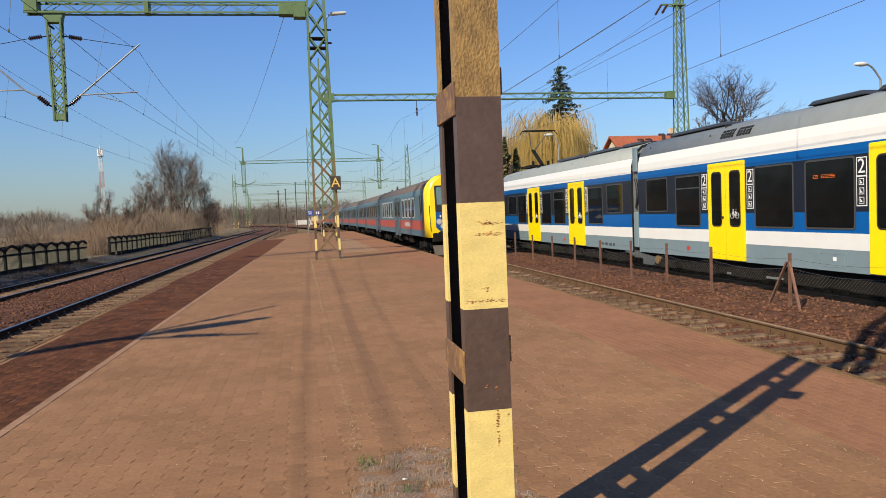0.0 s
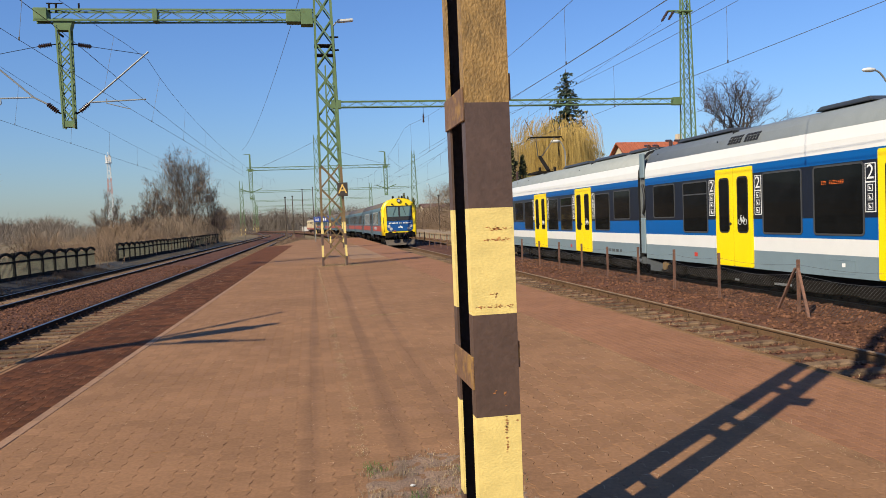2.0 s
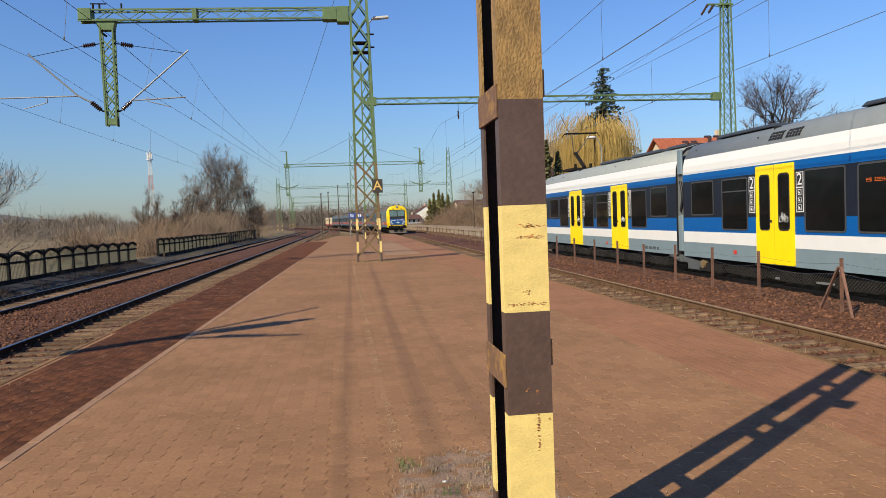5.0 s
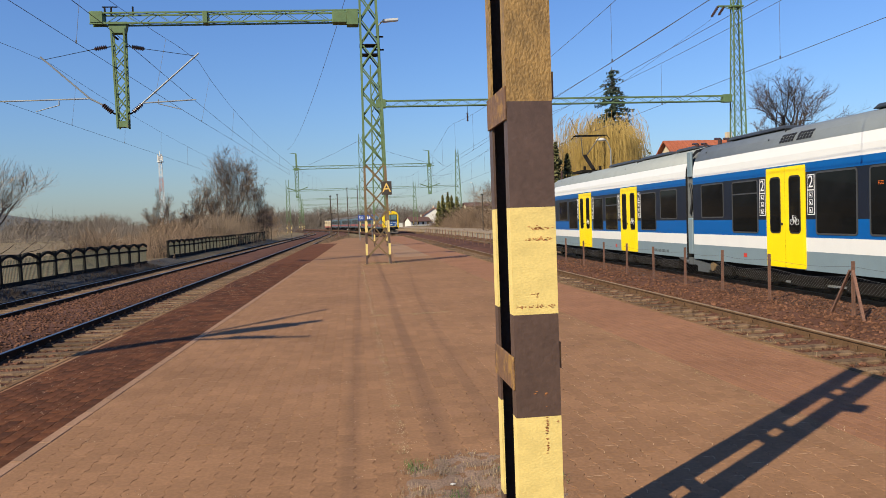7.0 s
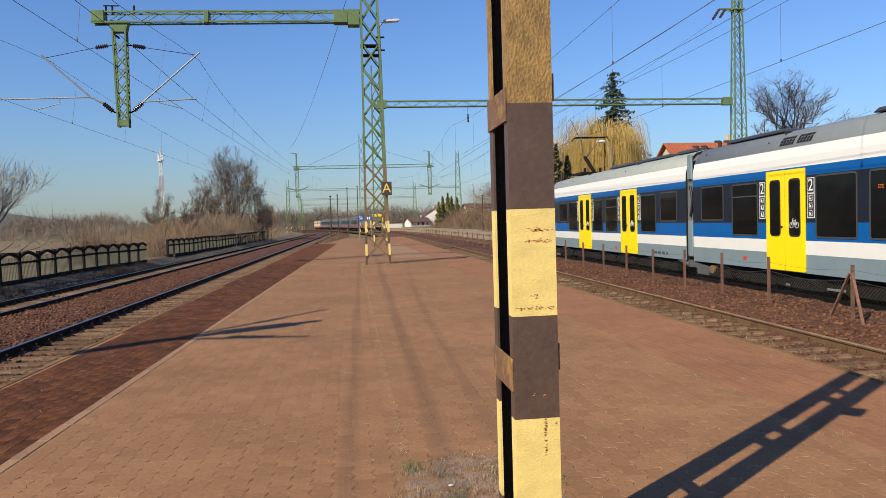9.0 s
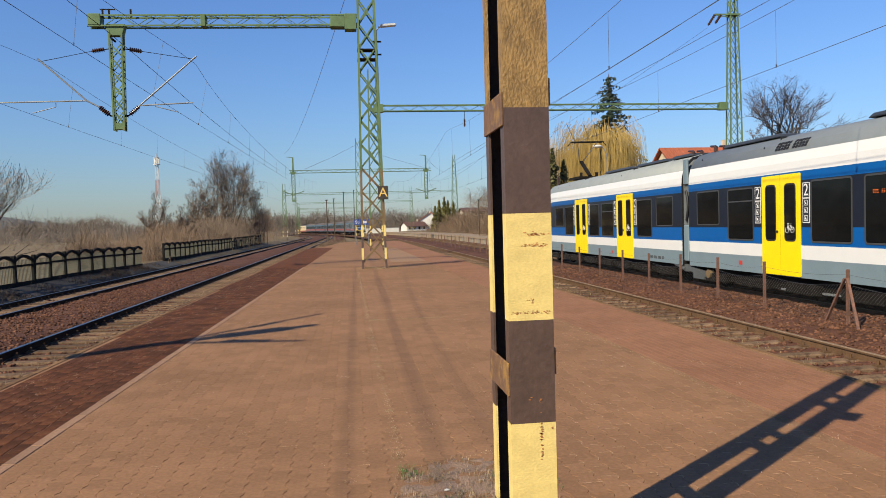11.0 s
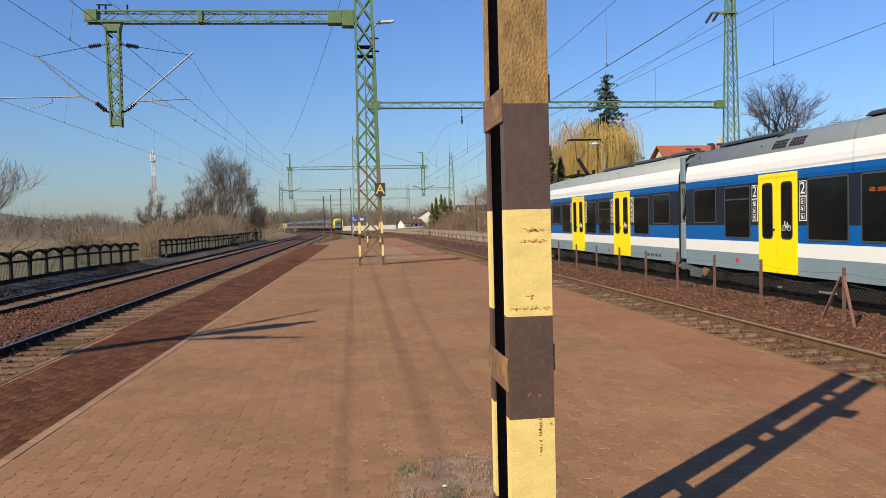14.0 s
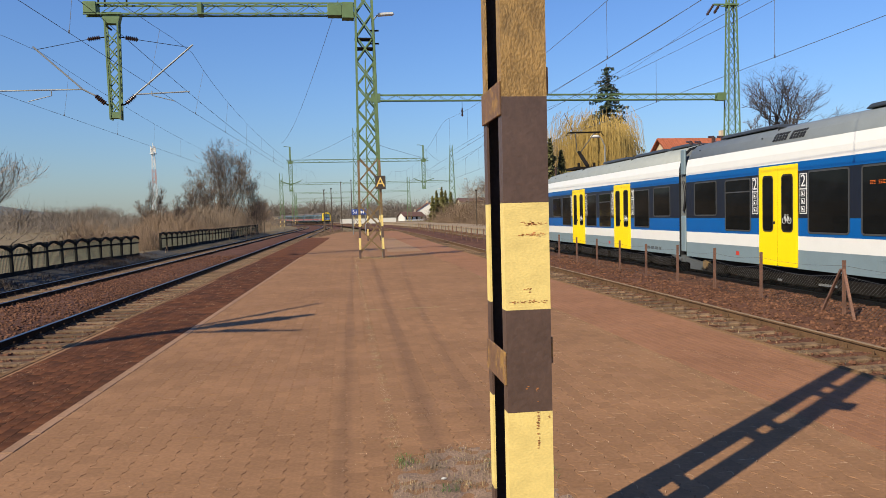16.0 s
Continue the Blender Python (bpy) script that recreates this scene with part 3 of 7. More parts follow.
def far_portal(y, xl, xm, xr, z=10.5, drops=(), top=4.0):
    m = lattice_mast("lattice_mast", "distant green lattice gantry over the tracks", xm, y, z + top, 1.1, 0.6, step=1.5)
    gantry(m, xl - xm, xr - xm, z)
    for dx in drops:
        hanging_post(m, dx - xm, 6.0, z - 0.2, 0.55, 0.4)
        bm = bmesh.new()
        bar(bm, (dx - xm, 0, z), (dx - xm, 0, z + 2.2), 0.22)
        bar(bm, (dx - xm - 0.9, 0, z + 2.3), (dx - xm, 0, z + 2.2), 0.08)
        part("top_post", bm, M["green"], m)
        for s in (-1, 1):
            bm = bmesh.new()
            tube(bm, (dx - xm + s * 1.6, 0, 7.6), (dx - xm, 0, 7.0), 0.06)
            part("registration_arm", bm, M["green"], m)
    return m


far_portal(113.0, -8.8, 1.75, 13.1, 10.55, drops=(-8.2, 12.3), top=5.0)
far_portal(182.0, -16.0, -15.6, 26.9, 10.85, top=2.2)
lattice_mast("lattice_mast", "distant tall green lattice mast by the side platform", 27.0, 182.0, 19.5, 2.0, 0.6, step=1.6)
far_portal(251.0, -18.6, -17.6, 22.0, 10.9, top=1.6)
lattice_mast("lattice_mast", "distant green lattice mast at the end of the sidings", 21.9, 251.0, 15.4, 1.5, 0.6, step=1.6)
far_portal(320.0, -22.0, -21.4, 15.0, 10.9, top=2.0)
far_portal(389.0, -27.0, -26.0, 12.0, 10.9, top=2.0)


# ---- overhead wires ----
def wire(name, label, pts, r=0.012):
    bm = bmesh.new()
    ring_prev = None
    for i, p in enumerate(pts):
        a, b = Vector(pts[max(i - 1, 0)]), Vector(pts[min(i + 1, len(pts) - 1)])
        d = (b - a).normalized()
        u = d.cross(Vector((0, 0, 1))).normalized()
        v = u.cross(d)
        ring = [bm.verts.new(Vector(p) + r * (math.cos(k * 2.0944) * u + math.sin(k * 2.0944) * v)) for k in range(3)]
        if ring_prev:
            for k in range(3):
                bm.faces.new((ring_prev[k], ring_prev[(k + 1) % 3], ring[(k + 1) % 3], ring[k]))
        ring_prev = ring
    ob = part("line", bm, M["wire"])
    ob.name = name
    return tagged(ob, label, "overhead wire", "overhead wires")


def catenary(x_at, y_sup, z_con, z_sup, z_mid, y0, y1, shift=lambda y: 0.0, drop=8.0, r=0.013):
    """Contact wire, sagging messenger wire between supports, and droppers."""
    def mess(y):
        for a, b in zip(y_sup, y_sup[1:]):
            if a <= y <= b:
                t = (y - a) / (b - a)
                return z_mid + (z_sup - z_mid) * (2 * t - 1) ** 2
        return z_sup
    ys = list(np.arange(y0, y1, 3.0))
    c = wire("contact_wire", "dark copper contact wire above the track", [(x_at(y), y, z_con) for y in ys], r)
    wire("messenger_wire", "sagging dark messenger wire above the contact wire", [(x_at(y) + shift(y), y, mess(y)) for y in ys], r)
    y = y_sup[0] + drop * 0.4
    while y < min(y1, 110):
        p, q = (x_at(y), y, z_con), (x_at(y) + shift(y), y, mess(y))
        bm = bmesh.new()
        tube(bm, p, q, 0.006, n=3)
        box(bm, (p[0], p[1], p[2] + 0.03), (0.03, 0.03, 0.09))
        part("dropper", bm, M["wire"], c)
        y += drop


def contact_left(y):
    """Way of the near contact wire on the main line: straight between its supports."""
    if y < 31.3:
        return -6.87 - 0.012 * (31.3 - y)
    if y < 113:
        return -6.87 + 0.0228 * (y - 31.3)
    return line_left(y) - 0.05


def contact_far_left(y):
    return contact_left(y) - 5.7 if y < 31.3 else -12.57 + 0.011 * (y - 31.3) - max(0, y - 152) ** 2 / 800


catenary(contact_left, [-42, 31.3, 113, 182], 6.78, 8.95, 7.9, -22, 182, lambda y: 0.67 * math.exp(-abs(y - 31.3) / 9), drop=7.4, r=0.0085)
catenary(contact_far_left, [-42, 31.3, 113, 182], 6.72, 8.9, 7.95, -22, 182, lambda y: 0.4 * math.exp(-abs(y - 31.3) / 12), drop=7.4, r=0.0085)
catenary(lambda y: line_right(y) + 0.1, [-8, 54, 113, 182], 5.95, 8.9, 7.48, -20, 182, lambda y: 0.0, r=0.009)
catenary(lambda y: line_unit(y) + 0.05, [-8, 54, 113, 182], 6.0, 8.9, 7.58, -20, 182, lambda y: 0.0, r=0.009)
wire("contact_wire", "second dark contact wire running beside the first", [(line_right(y) + 0.24, y, 6.0 + 0.01 * abs(y - 18)) for y in range(-20, 56, 4)], 0.008)
wire("feeder_wire", "dark feeder wire running high along the line", [(-9.3 + 0.009 * max(0, y - 31.3), y, 9.3 + 0.6 * ((y - 72.2) / 40.9) ** 2 if y > 31.3 else 9.9 - 0.015 * (31.3 - y)) for y in range(-22, 114, 4)], 0.014)
wire("feeder_wire", "slack jumper cable hanging under the arm", [(0.14 - 0.118 * (y - 31.3), y, 10.95 + 0.00079 * (y - 58) ** 2) for y in np.linspace(31.3, 113, 18)], 0.013)
wire("tension_wire", "tensioned wire ending at the tall mast", [(28.5 - 4.2 * t, 54 + 59 * t, 16.7 - 5.3 * t - 0.5 * math.sin(3.14 * t)) for t in np.linspace(0, 1, 12)], 0.014)
wire("feeder_wire", "thin feeder wire above the sidings", [(9.3 + 0.0085 * y, y, 6.57) for y in range(-14, 112, 4)], 0.009)
for x0, z0, x1, z1 in ((-8.0, 11.0, -15.0, 11.3), (12.3, 12.5, 26.5, 15.5), (12.3, 10.9, 21.8, 11.2)):
    wire("cross_wire", "thin wire slung between distant gantries", [(x0 + (x1 - x0) * t, 113 + 69 * t, z0 + (z1 - z0) * t - 1.2 * math.sin(3.14 * t)) for t in np.linspace(0, 1, 10)], 0.02)

for x0, z0, x1, z1 in ((1.9, 14.7, -6.4, 10.9), (2.2, 14.0, 11.8, 10.9)):
    wire("cross_wire", "thin stay wire between mast top and gantry beam", [(x0, 112.6, z0), ((x0 + x1) / 2, 112.6, (z0 + z1) / 2 - 0.15), (x1, 112.6, z1)], 0.02)

# mast left of the view whose shadow falls across the platform
sm = thing("lamp_mast", "grey steel mast with three lamp arms beside the tracks", "lamp mast", pose(-12.6, 4.45, -0.45))
bm = bmesh.new()
tube(bm, (0, 0, 0), (0, 0, 9.6), 0.24, 0.18, n=10)
part("pole", bm, M["tube"], sm)
for ex, ey, ra, wl_, ww_ in ((2.16, 3.0, 0.05, 0.7, 0.16), (2.03, 1.2, 0.13, 1.3, 0.5), (1.99, -0.6, 0.05, 0.8, 0.22)):
    bm = bmesh.new()
    tube(bm, (0, 0, 9.5), (ex, ey, 9.75), ra * 1.2, ra)
    part("arm", bm, M["tube"], sm)
    bm = bmesh.new()
    box(bm, (ex * 0.55, ey * 0.55, 9.72), (wl_, ww_, 0.14), math.atan2(ey, ex))
    bevel(bm, 0.04, 1)
    part("lamp_head", bm, M["lamp_white"], sm)


# ---- standing electric multiple unit ----
M["bellows"] = mat("grey_bellows", (0.0626, 0.0695, 0.073), 0.7, var=0.2)
M["led"] = glow("orange_led", (0.6, 0.12, 0.01), 0.18)
M["sticker"] = mat("white_sticker", (0.618, 0.618, 0.618), 0.5, var=0.03, bump=0)
M["stickerdark"] = mat("black_sticker", (0.00834, 0.00904, 0.0125), 0.4, var=0.05, bump=0)
M["redspot"] = mat("red_sticker", (0.417, 0.0348, 0.0209), 0.5, var=0.05, bump=0)
M["window_frame"] = mat("black_window_frame", (0.0382, 0.0396, 0.0417), 0.5, var=0.1, bump=0)
HALF = 1.44
UPPER = [(-1.44, 0.62), (-1.44, 1.07), (-1.44, 1.40), (-1.44, 1.83), (-1.44, 2.95), (-1.44, 3.17), (-1.428, 3.42), (-1.37, 3.66), (-1.25, 3.90), (-1.06, 4.08), (-0.6, 4.20), (0, 4.23)]
unit = thing("electric_train", "standing blue and white electric train with yellow doors", "train", pose(line_unit(0), 0, RAIL, 0, 0, -math.degrees(math.atan(0.0085))))
COACH_KEYS = ["grey", "white", "blue", "navy", "roofgrey", "black"]
SEG_KEY = ["grey", "white", "blue", "navy", "blue", "white", "white", "roofgrey", "roofgrey", "roofgrey", "roofgrey"]


def unit_body(y0, y1, cab=False):
    prof = UPPER + [(-x, z) for x, z in reversed(UPPER[:-1])]
    seg = SEG_KEY + SEG_KEY[::-1]
    bm = bmesh.new()
    rings = []
    stations = [(y0, 1.0, 0.0), (y1, 1.0, 0.0)] if not cab else [(y0, 1, 0), (y1 - 4.2, 1, 0), (y1 - 2.6, 0.97, 0.02), (y1 - 1.2, 0.88, 0.12), (y1 - 0.4, 0.78, 0.35), (y1, 0.66, 0.55)]
    for y, k, low in stations:
        rings.append([bm.verts.new((x * k, y - (low * 2.4 * max(0, z - 1.6) / 2.6 if cab else 0), 0.62 + (z - 0.62) * (1 - low * 0.35))) for x, z in prof])
    n = len(prof)
    for a, b in zip(rings, rings[1:]):
        for j in range(n - 1):
            f = bm.faces.new((a[j], b[j], b[j + 1], a[j + 1]))
            f.material_index = COACH_KEYS.index(seg[j])
            f.smooth = 7 <= j <= 14
        f = bm.faces.new((a[n - 1], b[n - 1], b[0], a[0]))
        f.material_index = 5
    f = bm.faces.new(rings[0])
    f.material_index = 5
    f = bm.faces.new(list(reversed(rings[-1])))
    f.material_index = 3 if cab else 5
    bmesh.ops.recalc_face_normals(bm, faces=bm.faces)
    return part("car_body", bm, [M[k] for k in COACH_KEYS], unit, "blue, white and grey painted car body")


CARS = [(-18.2, 1.6, False), (2.1, 21.66, False), (22.16, 41.2, True)]
for y0, y1, cab in CARS:
    unit_body(y0, y1, cab)


def rounded(bm, w, h, r, x, t=0.0, n=5):
    """Rounded rectangle in the plane x, as one face; w along y, h along z."""
    vs = []
    for cx, cz, a0 in ((w / 2 - r, h / 2 - r, 0), (-w / 2 + r, h / 2 - r, 90), (-w / 2 + r, -h / 2 + r, 180), (w / 2 - r, -h / 2 + r, 270)):
        for k in range(n):
            a = radians(a0 + 90 * k / (n - 1))
            vs.append(bm.verts.new((x, cx + r * math.cos(a), cz + r * math.sin(a))))
    f = bm.faces.new(vs)
    return f


def panel(bm, w, h, r, x0, x1):
    """Rounded plate from x0 (outer) to x1 (inner)."""
    f = rounded(bm, w, h, r, x0)
    ext = bmesh.ops.extrude_face_region(bm, geom=[f])
    for v in ext["geom"]:
        if isinstance(v, bmesh.types.BMVert):
            v.co.x = x1
    bmesh.ops.recalc_face_normals(bm, faces=bm.faces)


def ring_panel(bm, w, h, r, t, x0, x1):
    """Rounded frame with an opening, t wide."""
    n = 5
    loops = []
    for ww, hh, rr, x in ((w, h, r, x1), (w, h, r, x0), (w - 2 * t, h - 2 * t, max(0.01, r - t), x0), (w - 2 * t, h - 2 * t, max(0.01, r - t), x1)):
        f = rounded(bm, ww, hh, rr, x)
        loops.append(list(f.verts))
        bm.faces.remove(f)
    m = len(loops[0])
    for a, b in zip(loops, loops[1:]):
        for j in range(m):
            bm.faces.new((a[j], a[(j + 1) % m], b[(j + 1) % m], b[j]))
    bmesh.ops.recalc_face_normals(bm, faces=bm.faces)


def train_window(owner, side, y, z, w, h, split=0.0, half=HALF, r=0.09, lit=False, name="window"):
    """Frame with a recessed glass pane on one side (-1 faces the platform)."""
    bm = bmesh.new()
    ring_panel(bm, w, h, r, 0.04, half + 0.012, half - 0.02)
    win = part(name, bm, M["window_frame"], owner)
    win.matrix_basis = Matrix.Translation((0, y, z)) @ Matrix.Rotation(math.pi if side < 0 else 0, 4, "Z")
    bm = bmesh.new()
    panel(bm, w - 0.07, h - 0.07, r * 0.7, half + 0.004, half - 0.015)
    part("pane", bm, M["glass"], win)
    if split:
        bm = bmesh.new()
        box(bm, (half + 0.006, 0, h / 2 - split), (0.016, w - 0.08, 0.035))
        part("transom", bm, M["window_frame"], win)
    return win


def bicycle(parent, x, y, z, s):
    bm = bmesh.new()
    for dy in (-0.115, 0.115):
        for k in range(14):
            a0, a1 = k * math.tau / 14, (k + 1) * math.tau / 14
            bar(bm, (x, y + (dy + 0.075 * math.cos(a0)) * s, z + 0.075 * s * math.sin(a0)), (x, y + (dy + 0.075 * math.cos(a1)) * s, z + 0.075 * s * math.sin(a1)), 0.006, 0.014 * s, up=(1, 0, 0))
    for p, q in (((-0.115, 0), (-0.05, 0.12)), ((-0.05, 0.12), (0.07, 0.12)), ((0.07, 0.12), (0.0, 0)), ((0, 0), (-0.05, 0.12)), ((0, 0), (-0.115, 0)), ((0.115, 0), (0.06, 0.16)), ((0.02, 0.165), (0.09, 0.165)), ((-0.08, 0.15), (-0.03, 0.15))):
        bar(bm, (x, y + p[0] * s, z + p[1] * s), (x, y + q[0] * s, z + q[1] * s), 0.006, 0.016 * s, up=(1, 0, 0))
    return part("bicycle_symbol", bm, M["sticker"], parent, "white bicycle symbol")


def unit_door(side, y, w, z0=0.64, z1=3.13, bike=True):
    for s in (-1, 1):
        bm = bmesh.new()
        panel(bm, w / 2 - 0.012, z1 - z0, 0.035, HALF + 0.022, HALF - 0.05)
        leaf = part("door_leaf", bm, M["yellow"], unit, "bright yellow door leaf")
        leaf.matrix_basis = Matrix.Translation((0, y + s * w / 4, (z0 + z1) / 2)) @ Matrix.Rotation(math.pi if side < 0 else 0, 4, "Z")
        bm = bmesh.new()
        panel(bm, 0.47, 1.42, 0.11, HALF + 0.028, HALF)
        g = part("gasket", bm, M["black"], leaf)
        g.location = (0, 0.0, 0.31)
        bm = bmesh.new()
        panel(bm, 0.40, 1.34, 0.08, HALF + 0.031, HALF)
        p = part("pane", bm, M["glass"], leaf)
        p.location = (0, 0, 0.31)
    bm = bmesh.new()
    box(bm, (side * (HALF + 0.008), y, (z0 + z1) / 2), (0.02, 0.03, z1 - z0 - 0.02))
    seal = part("door_seal", bm, M["black"], unit)
    bm = bmesh.new()
    tube(bm, (side * (HALF + 0.02), y + 0.12, 1.72), (side * (HALF + 0.04), y + 0.12, 1.72), 0.035, n=12)
    part("door_button", bm, M["black"], unit)
    if bike:
        bicycle(unit, side * (HALF + 0.034), y - w / 4, 1.77, 0.95)


def class_sticker(side, y, zt=2.88):
    x = side * (HALF + 0.004)
    st = []
    bm = bmesh.new()
    box(bm, (x, y, zt - 0.47), (0.006, 0.27, 0.95))
    plate = part("class_sticker", bm, M["sticker"], unit, "black class sticker with white outline")
    bm = bmesh.new()
    box(bm, (x + side * 0.002, y, zt - 0.18), (0.006, 0.235, 0.335))
    box(bm, (x + side * 0.002, y, zt - 0.65), (0.006, 0.235, 0.55))
    part("sticker_field", bm, M["stickerdark"], plate)
    text_mesh("class_number", "2", 0.40, Matrix.Translation((x + side * 0.006, y, zt - 0.18)) @ Matrix.Rotation(radians(-90 if side < 0 else 90), 4, "Z") @ Matrix.Rotation(radians(90), 4, "X"), M["sticker"], plate, "", 0.001)
    for k in range(3):
        bm = bmesh.new()
        zc = zt - 0.47 - k * 0.18
        box(bm, (x + side * 0.004, y, zc), (0.006, 0.13, 0.13))
        ob = part("pictogram", bm, M["sticker"], plate)
        bm = bmesh.new()
        box(bm, (x + side * 0.006, y, zc), (0.006, 0.105, 0.105))
        part("pictogram_field", bm, M["stickerdark"], plate)
        bm = bmesh.new()
        bar(bm, (x + side * 0.009, y - 0.03, zc - 0.035), (x + side * 0.009, y + 0.03, zc + 0.03), 0.004, 0.03, up=(1, 0, 0))
        box(bm, (x + side * 0.009, y + 0.02, zc - 0.02), (0.004, 0.035, 0.03))
        part("pictogram_mark", bm, M["sticker"], plate)


WINS = [(19.73, 21.11, 1.89, 2.92, 0, False), (17.92, 19.26, 1.47, 2.90, 0.36, False), (14.08, 15.5, 1.47, 2.93, 0, False), (12.26, 13.72, 1.47, 2.93, 0, False),
        (22.81, 24.16, 1.87, 2.89, 0, False), (24.53, 25.92, 1.48, 2.86, 0, True), (28.38, 29.8, 1.45, 2.85, 0.36, False), (30.14, 31.5, 1.45, 2.85, 0, False), (33.8, 35.2, 1.45, 2.85, 0, False), (35.45, 36.95, 1.87, 2.85, 0, False),
        (8.3, 9.75, 1.47, 2.93, 0, False), (6.5, 7.95, 1.47, 2.93, 0, False), (3.0, 4.4, 1.87, 2.93, 0, False), (4.7, 6.1, 1.47, 2.93, 0, False)]
DOORS = [(15.87, 17.51), (10.2, 11.9), (26.28, 27.99), (31.71, 33.52)]
for sd_ in (-1, 1):
    for a, b, z0, z1, sp, lit in WINS:
        train_window(unit, sd_, (a + b) / 2, (z0 + z1) / 2, b - a, z1 - z0, sp, lit=lit and sd_ < 0)
    for a, b in DOORS:
        unit_door(sd_, (a + b) / 2, b - a)
        if sd_ < 0:
            class_sticker(sd_, a - 0.2)
            class_sticker(sd_, b + 0.2)
    for a in (-1.5, -4.0, -6.5, -12.0, -15.0):
        train_window(unit, sd_, a, 2.2, 1.45, 1.44)
    unit_door(sd_, -9.2, 1.7)

# orange running text, which cannot be read, as small bars behind the glass
bm = bmesh.new()
rnd = random.Random(3)
for k in range(11):
    if k == 3:
        continue
    for j in range(3):
        box(bm, (-HALF - 0.006, 13.45 - k * 0.062 + rnd.uniform(-0.01, 0.01), 2.60 - j * 0.03), (0.004, 0.034 + rnd.uniform(-0.015, 0.01), 0.012))
part("led_display", bm, M["led"], unit, "dim orange running text behind the window")["kind"] = "stuff"

# small marks on the skirt
bm = bmesh.new()
for yy, zz in ((18.6, 0.86), (28.6, 0.82)):
    box(bm, (-HALF - 0.002, yy, zz), (0.006, 0.16, 0.11))
part("red_mark", bm, M["redspot"], unit)
bm = bmesh.new()
for k in range(14):
    if k in (2, 6, 10):
        continue
    box(bm, (-HALF - 0.002, 23.6 + k * 0.085, 0.78), (0.005, 0.055, 0.1))
part("painted_lettering", bm, M["window_frame"], unit, "dark painted lettering bars")
for yy, ww, hh in ((12.9, 0.75, 0.28), (7.4, 0.8, 0.3)):
    bm = bmesh.new()
    ring_panel(bm, ww, hh, 0.02, 0.012, HALF + 0.006, HALF - 0.01)
    p = part("skirt_hatch", bm, M["grey"], unit)
    p.matrix_basis = Matrix.Translation((0, yy, 0.84)) @ Matrix.Rotation(math.pi, 4, "Z")
bm = bmesh.new()
box(bm, (-HALF - 0.003, 12.85, 0.87), (0.006, 0.09, 0.075))
part("white_label", bm, M["sticker"], unit)

# articulation, underframe and running gear
for yj in (21.91, 1.85):
    bm = bmesh.new()
    prof = [(x * 0.965, 0.7 + (z - 0.62) * 0.955) for x, z in UPPER[3:]]
    prof = [(prof[0][0], 0.9)] + prof
    prof = prof + [(-x, z) for x, z in reversed(prof[:-1])]
    rings = []
    for i in range(9):
        k = 1.0 if i % 2 else 0.955
        rings.append([bm.verts.new((x * k, yj - 0.28 + i * 0.07, z if z < 1 else z * (1 if i % 2 else 0.985))) for x, z in prof])
    for a, b in zip(rings, rings[1:]):
        for j in range(len(prof)):
            bm.faces.new((a[j], a[(j + 1) % len(prof)], b[(j + 1) % len(prof)], b[j]))
    bmesh.ops.recalc_face_normals(bm, faces=bm.faces)
    part("gangway_bellows", bm, M["bellows"], unit, "grey folded gangway bellows")
    for zz0, zz1 in ((3.2, 4.0), (0.75, 1.9)):
        bm = bmesh.new()
        box(bm, (-1.40, yj, (zz0 + zz1) / 2), (0.07, 0.3, zz1 - zz0))
        bevel(bm, 0.02, 1)
        part("joint_cover", bm, M["grey"], unit)
    bm = bmesh.new()
    for k in range(4):
        pts = [(-1.37 - 0.02 * k, yj + 0.1 - 0.05 * k - 0.12 * math.sin(t * 3.14), 3.0 - 0.95 * t) for t in np.linspace(0, 1, 7)]
        for p, q in zip(pts, pts[1:]):
            tube(bm, p, q, 0.028, n=6)
    part("cable_loop", bm, M["black"], unit)
    bm = bmesh.new()
    tube(bm, (-1.36, yj + 0.9, 0.62), (-1.36, yj + 0.2, 0.48), 0.07, n=10)
    bar(bm, (-1.34, yj - 0.1, 0.52), (-1.34, yj - 1.2, 0.38), 0.1, 0.16)
    box(bm, (-1.34, yj - 0.75, 0.33), (0.12, 0.7, 0.2))
    box(bm, (-1.3, yj + 0.15, 0.52), (0.14, 0.35, 0.22))
    part("damper", bm, M["bellows"], unit, "grey steel damper and bracket")
    bm = bmesh.new()
    tube(bm, (-1.40, yj - 1.35, 0.42), (-1.25, yj - 1.35, 0.42), 0.13, n=14)
    part("axle_cover", bm, M["mastrust"], unit)
for y0, y1, cab in CARS:
    bm = bmesh.new()
    box(bm, (0, (y0 + y1) / 2, 0.46), (2.45, y1 - y0 - (2.2 if cab else 0.4), 0.44))
    for k in range(9):
        yy = y0 + 1.5 + k * (y1 - y0 - 3) / 8
        box(bm, (-1.1, yy, 0.34), (0.5, 1.3, 0.24))
        box(bm, (1.1, yy, 0.34), (0.5, 1.3, 0.24))
    part("underframe", bm, M["under"], unit, "grimy underframe boxes, darkened for the shade under the train")
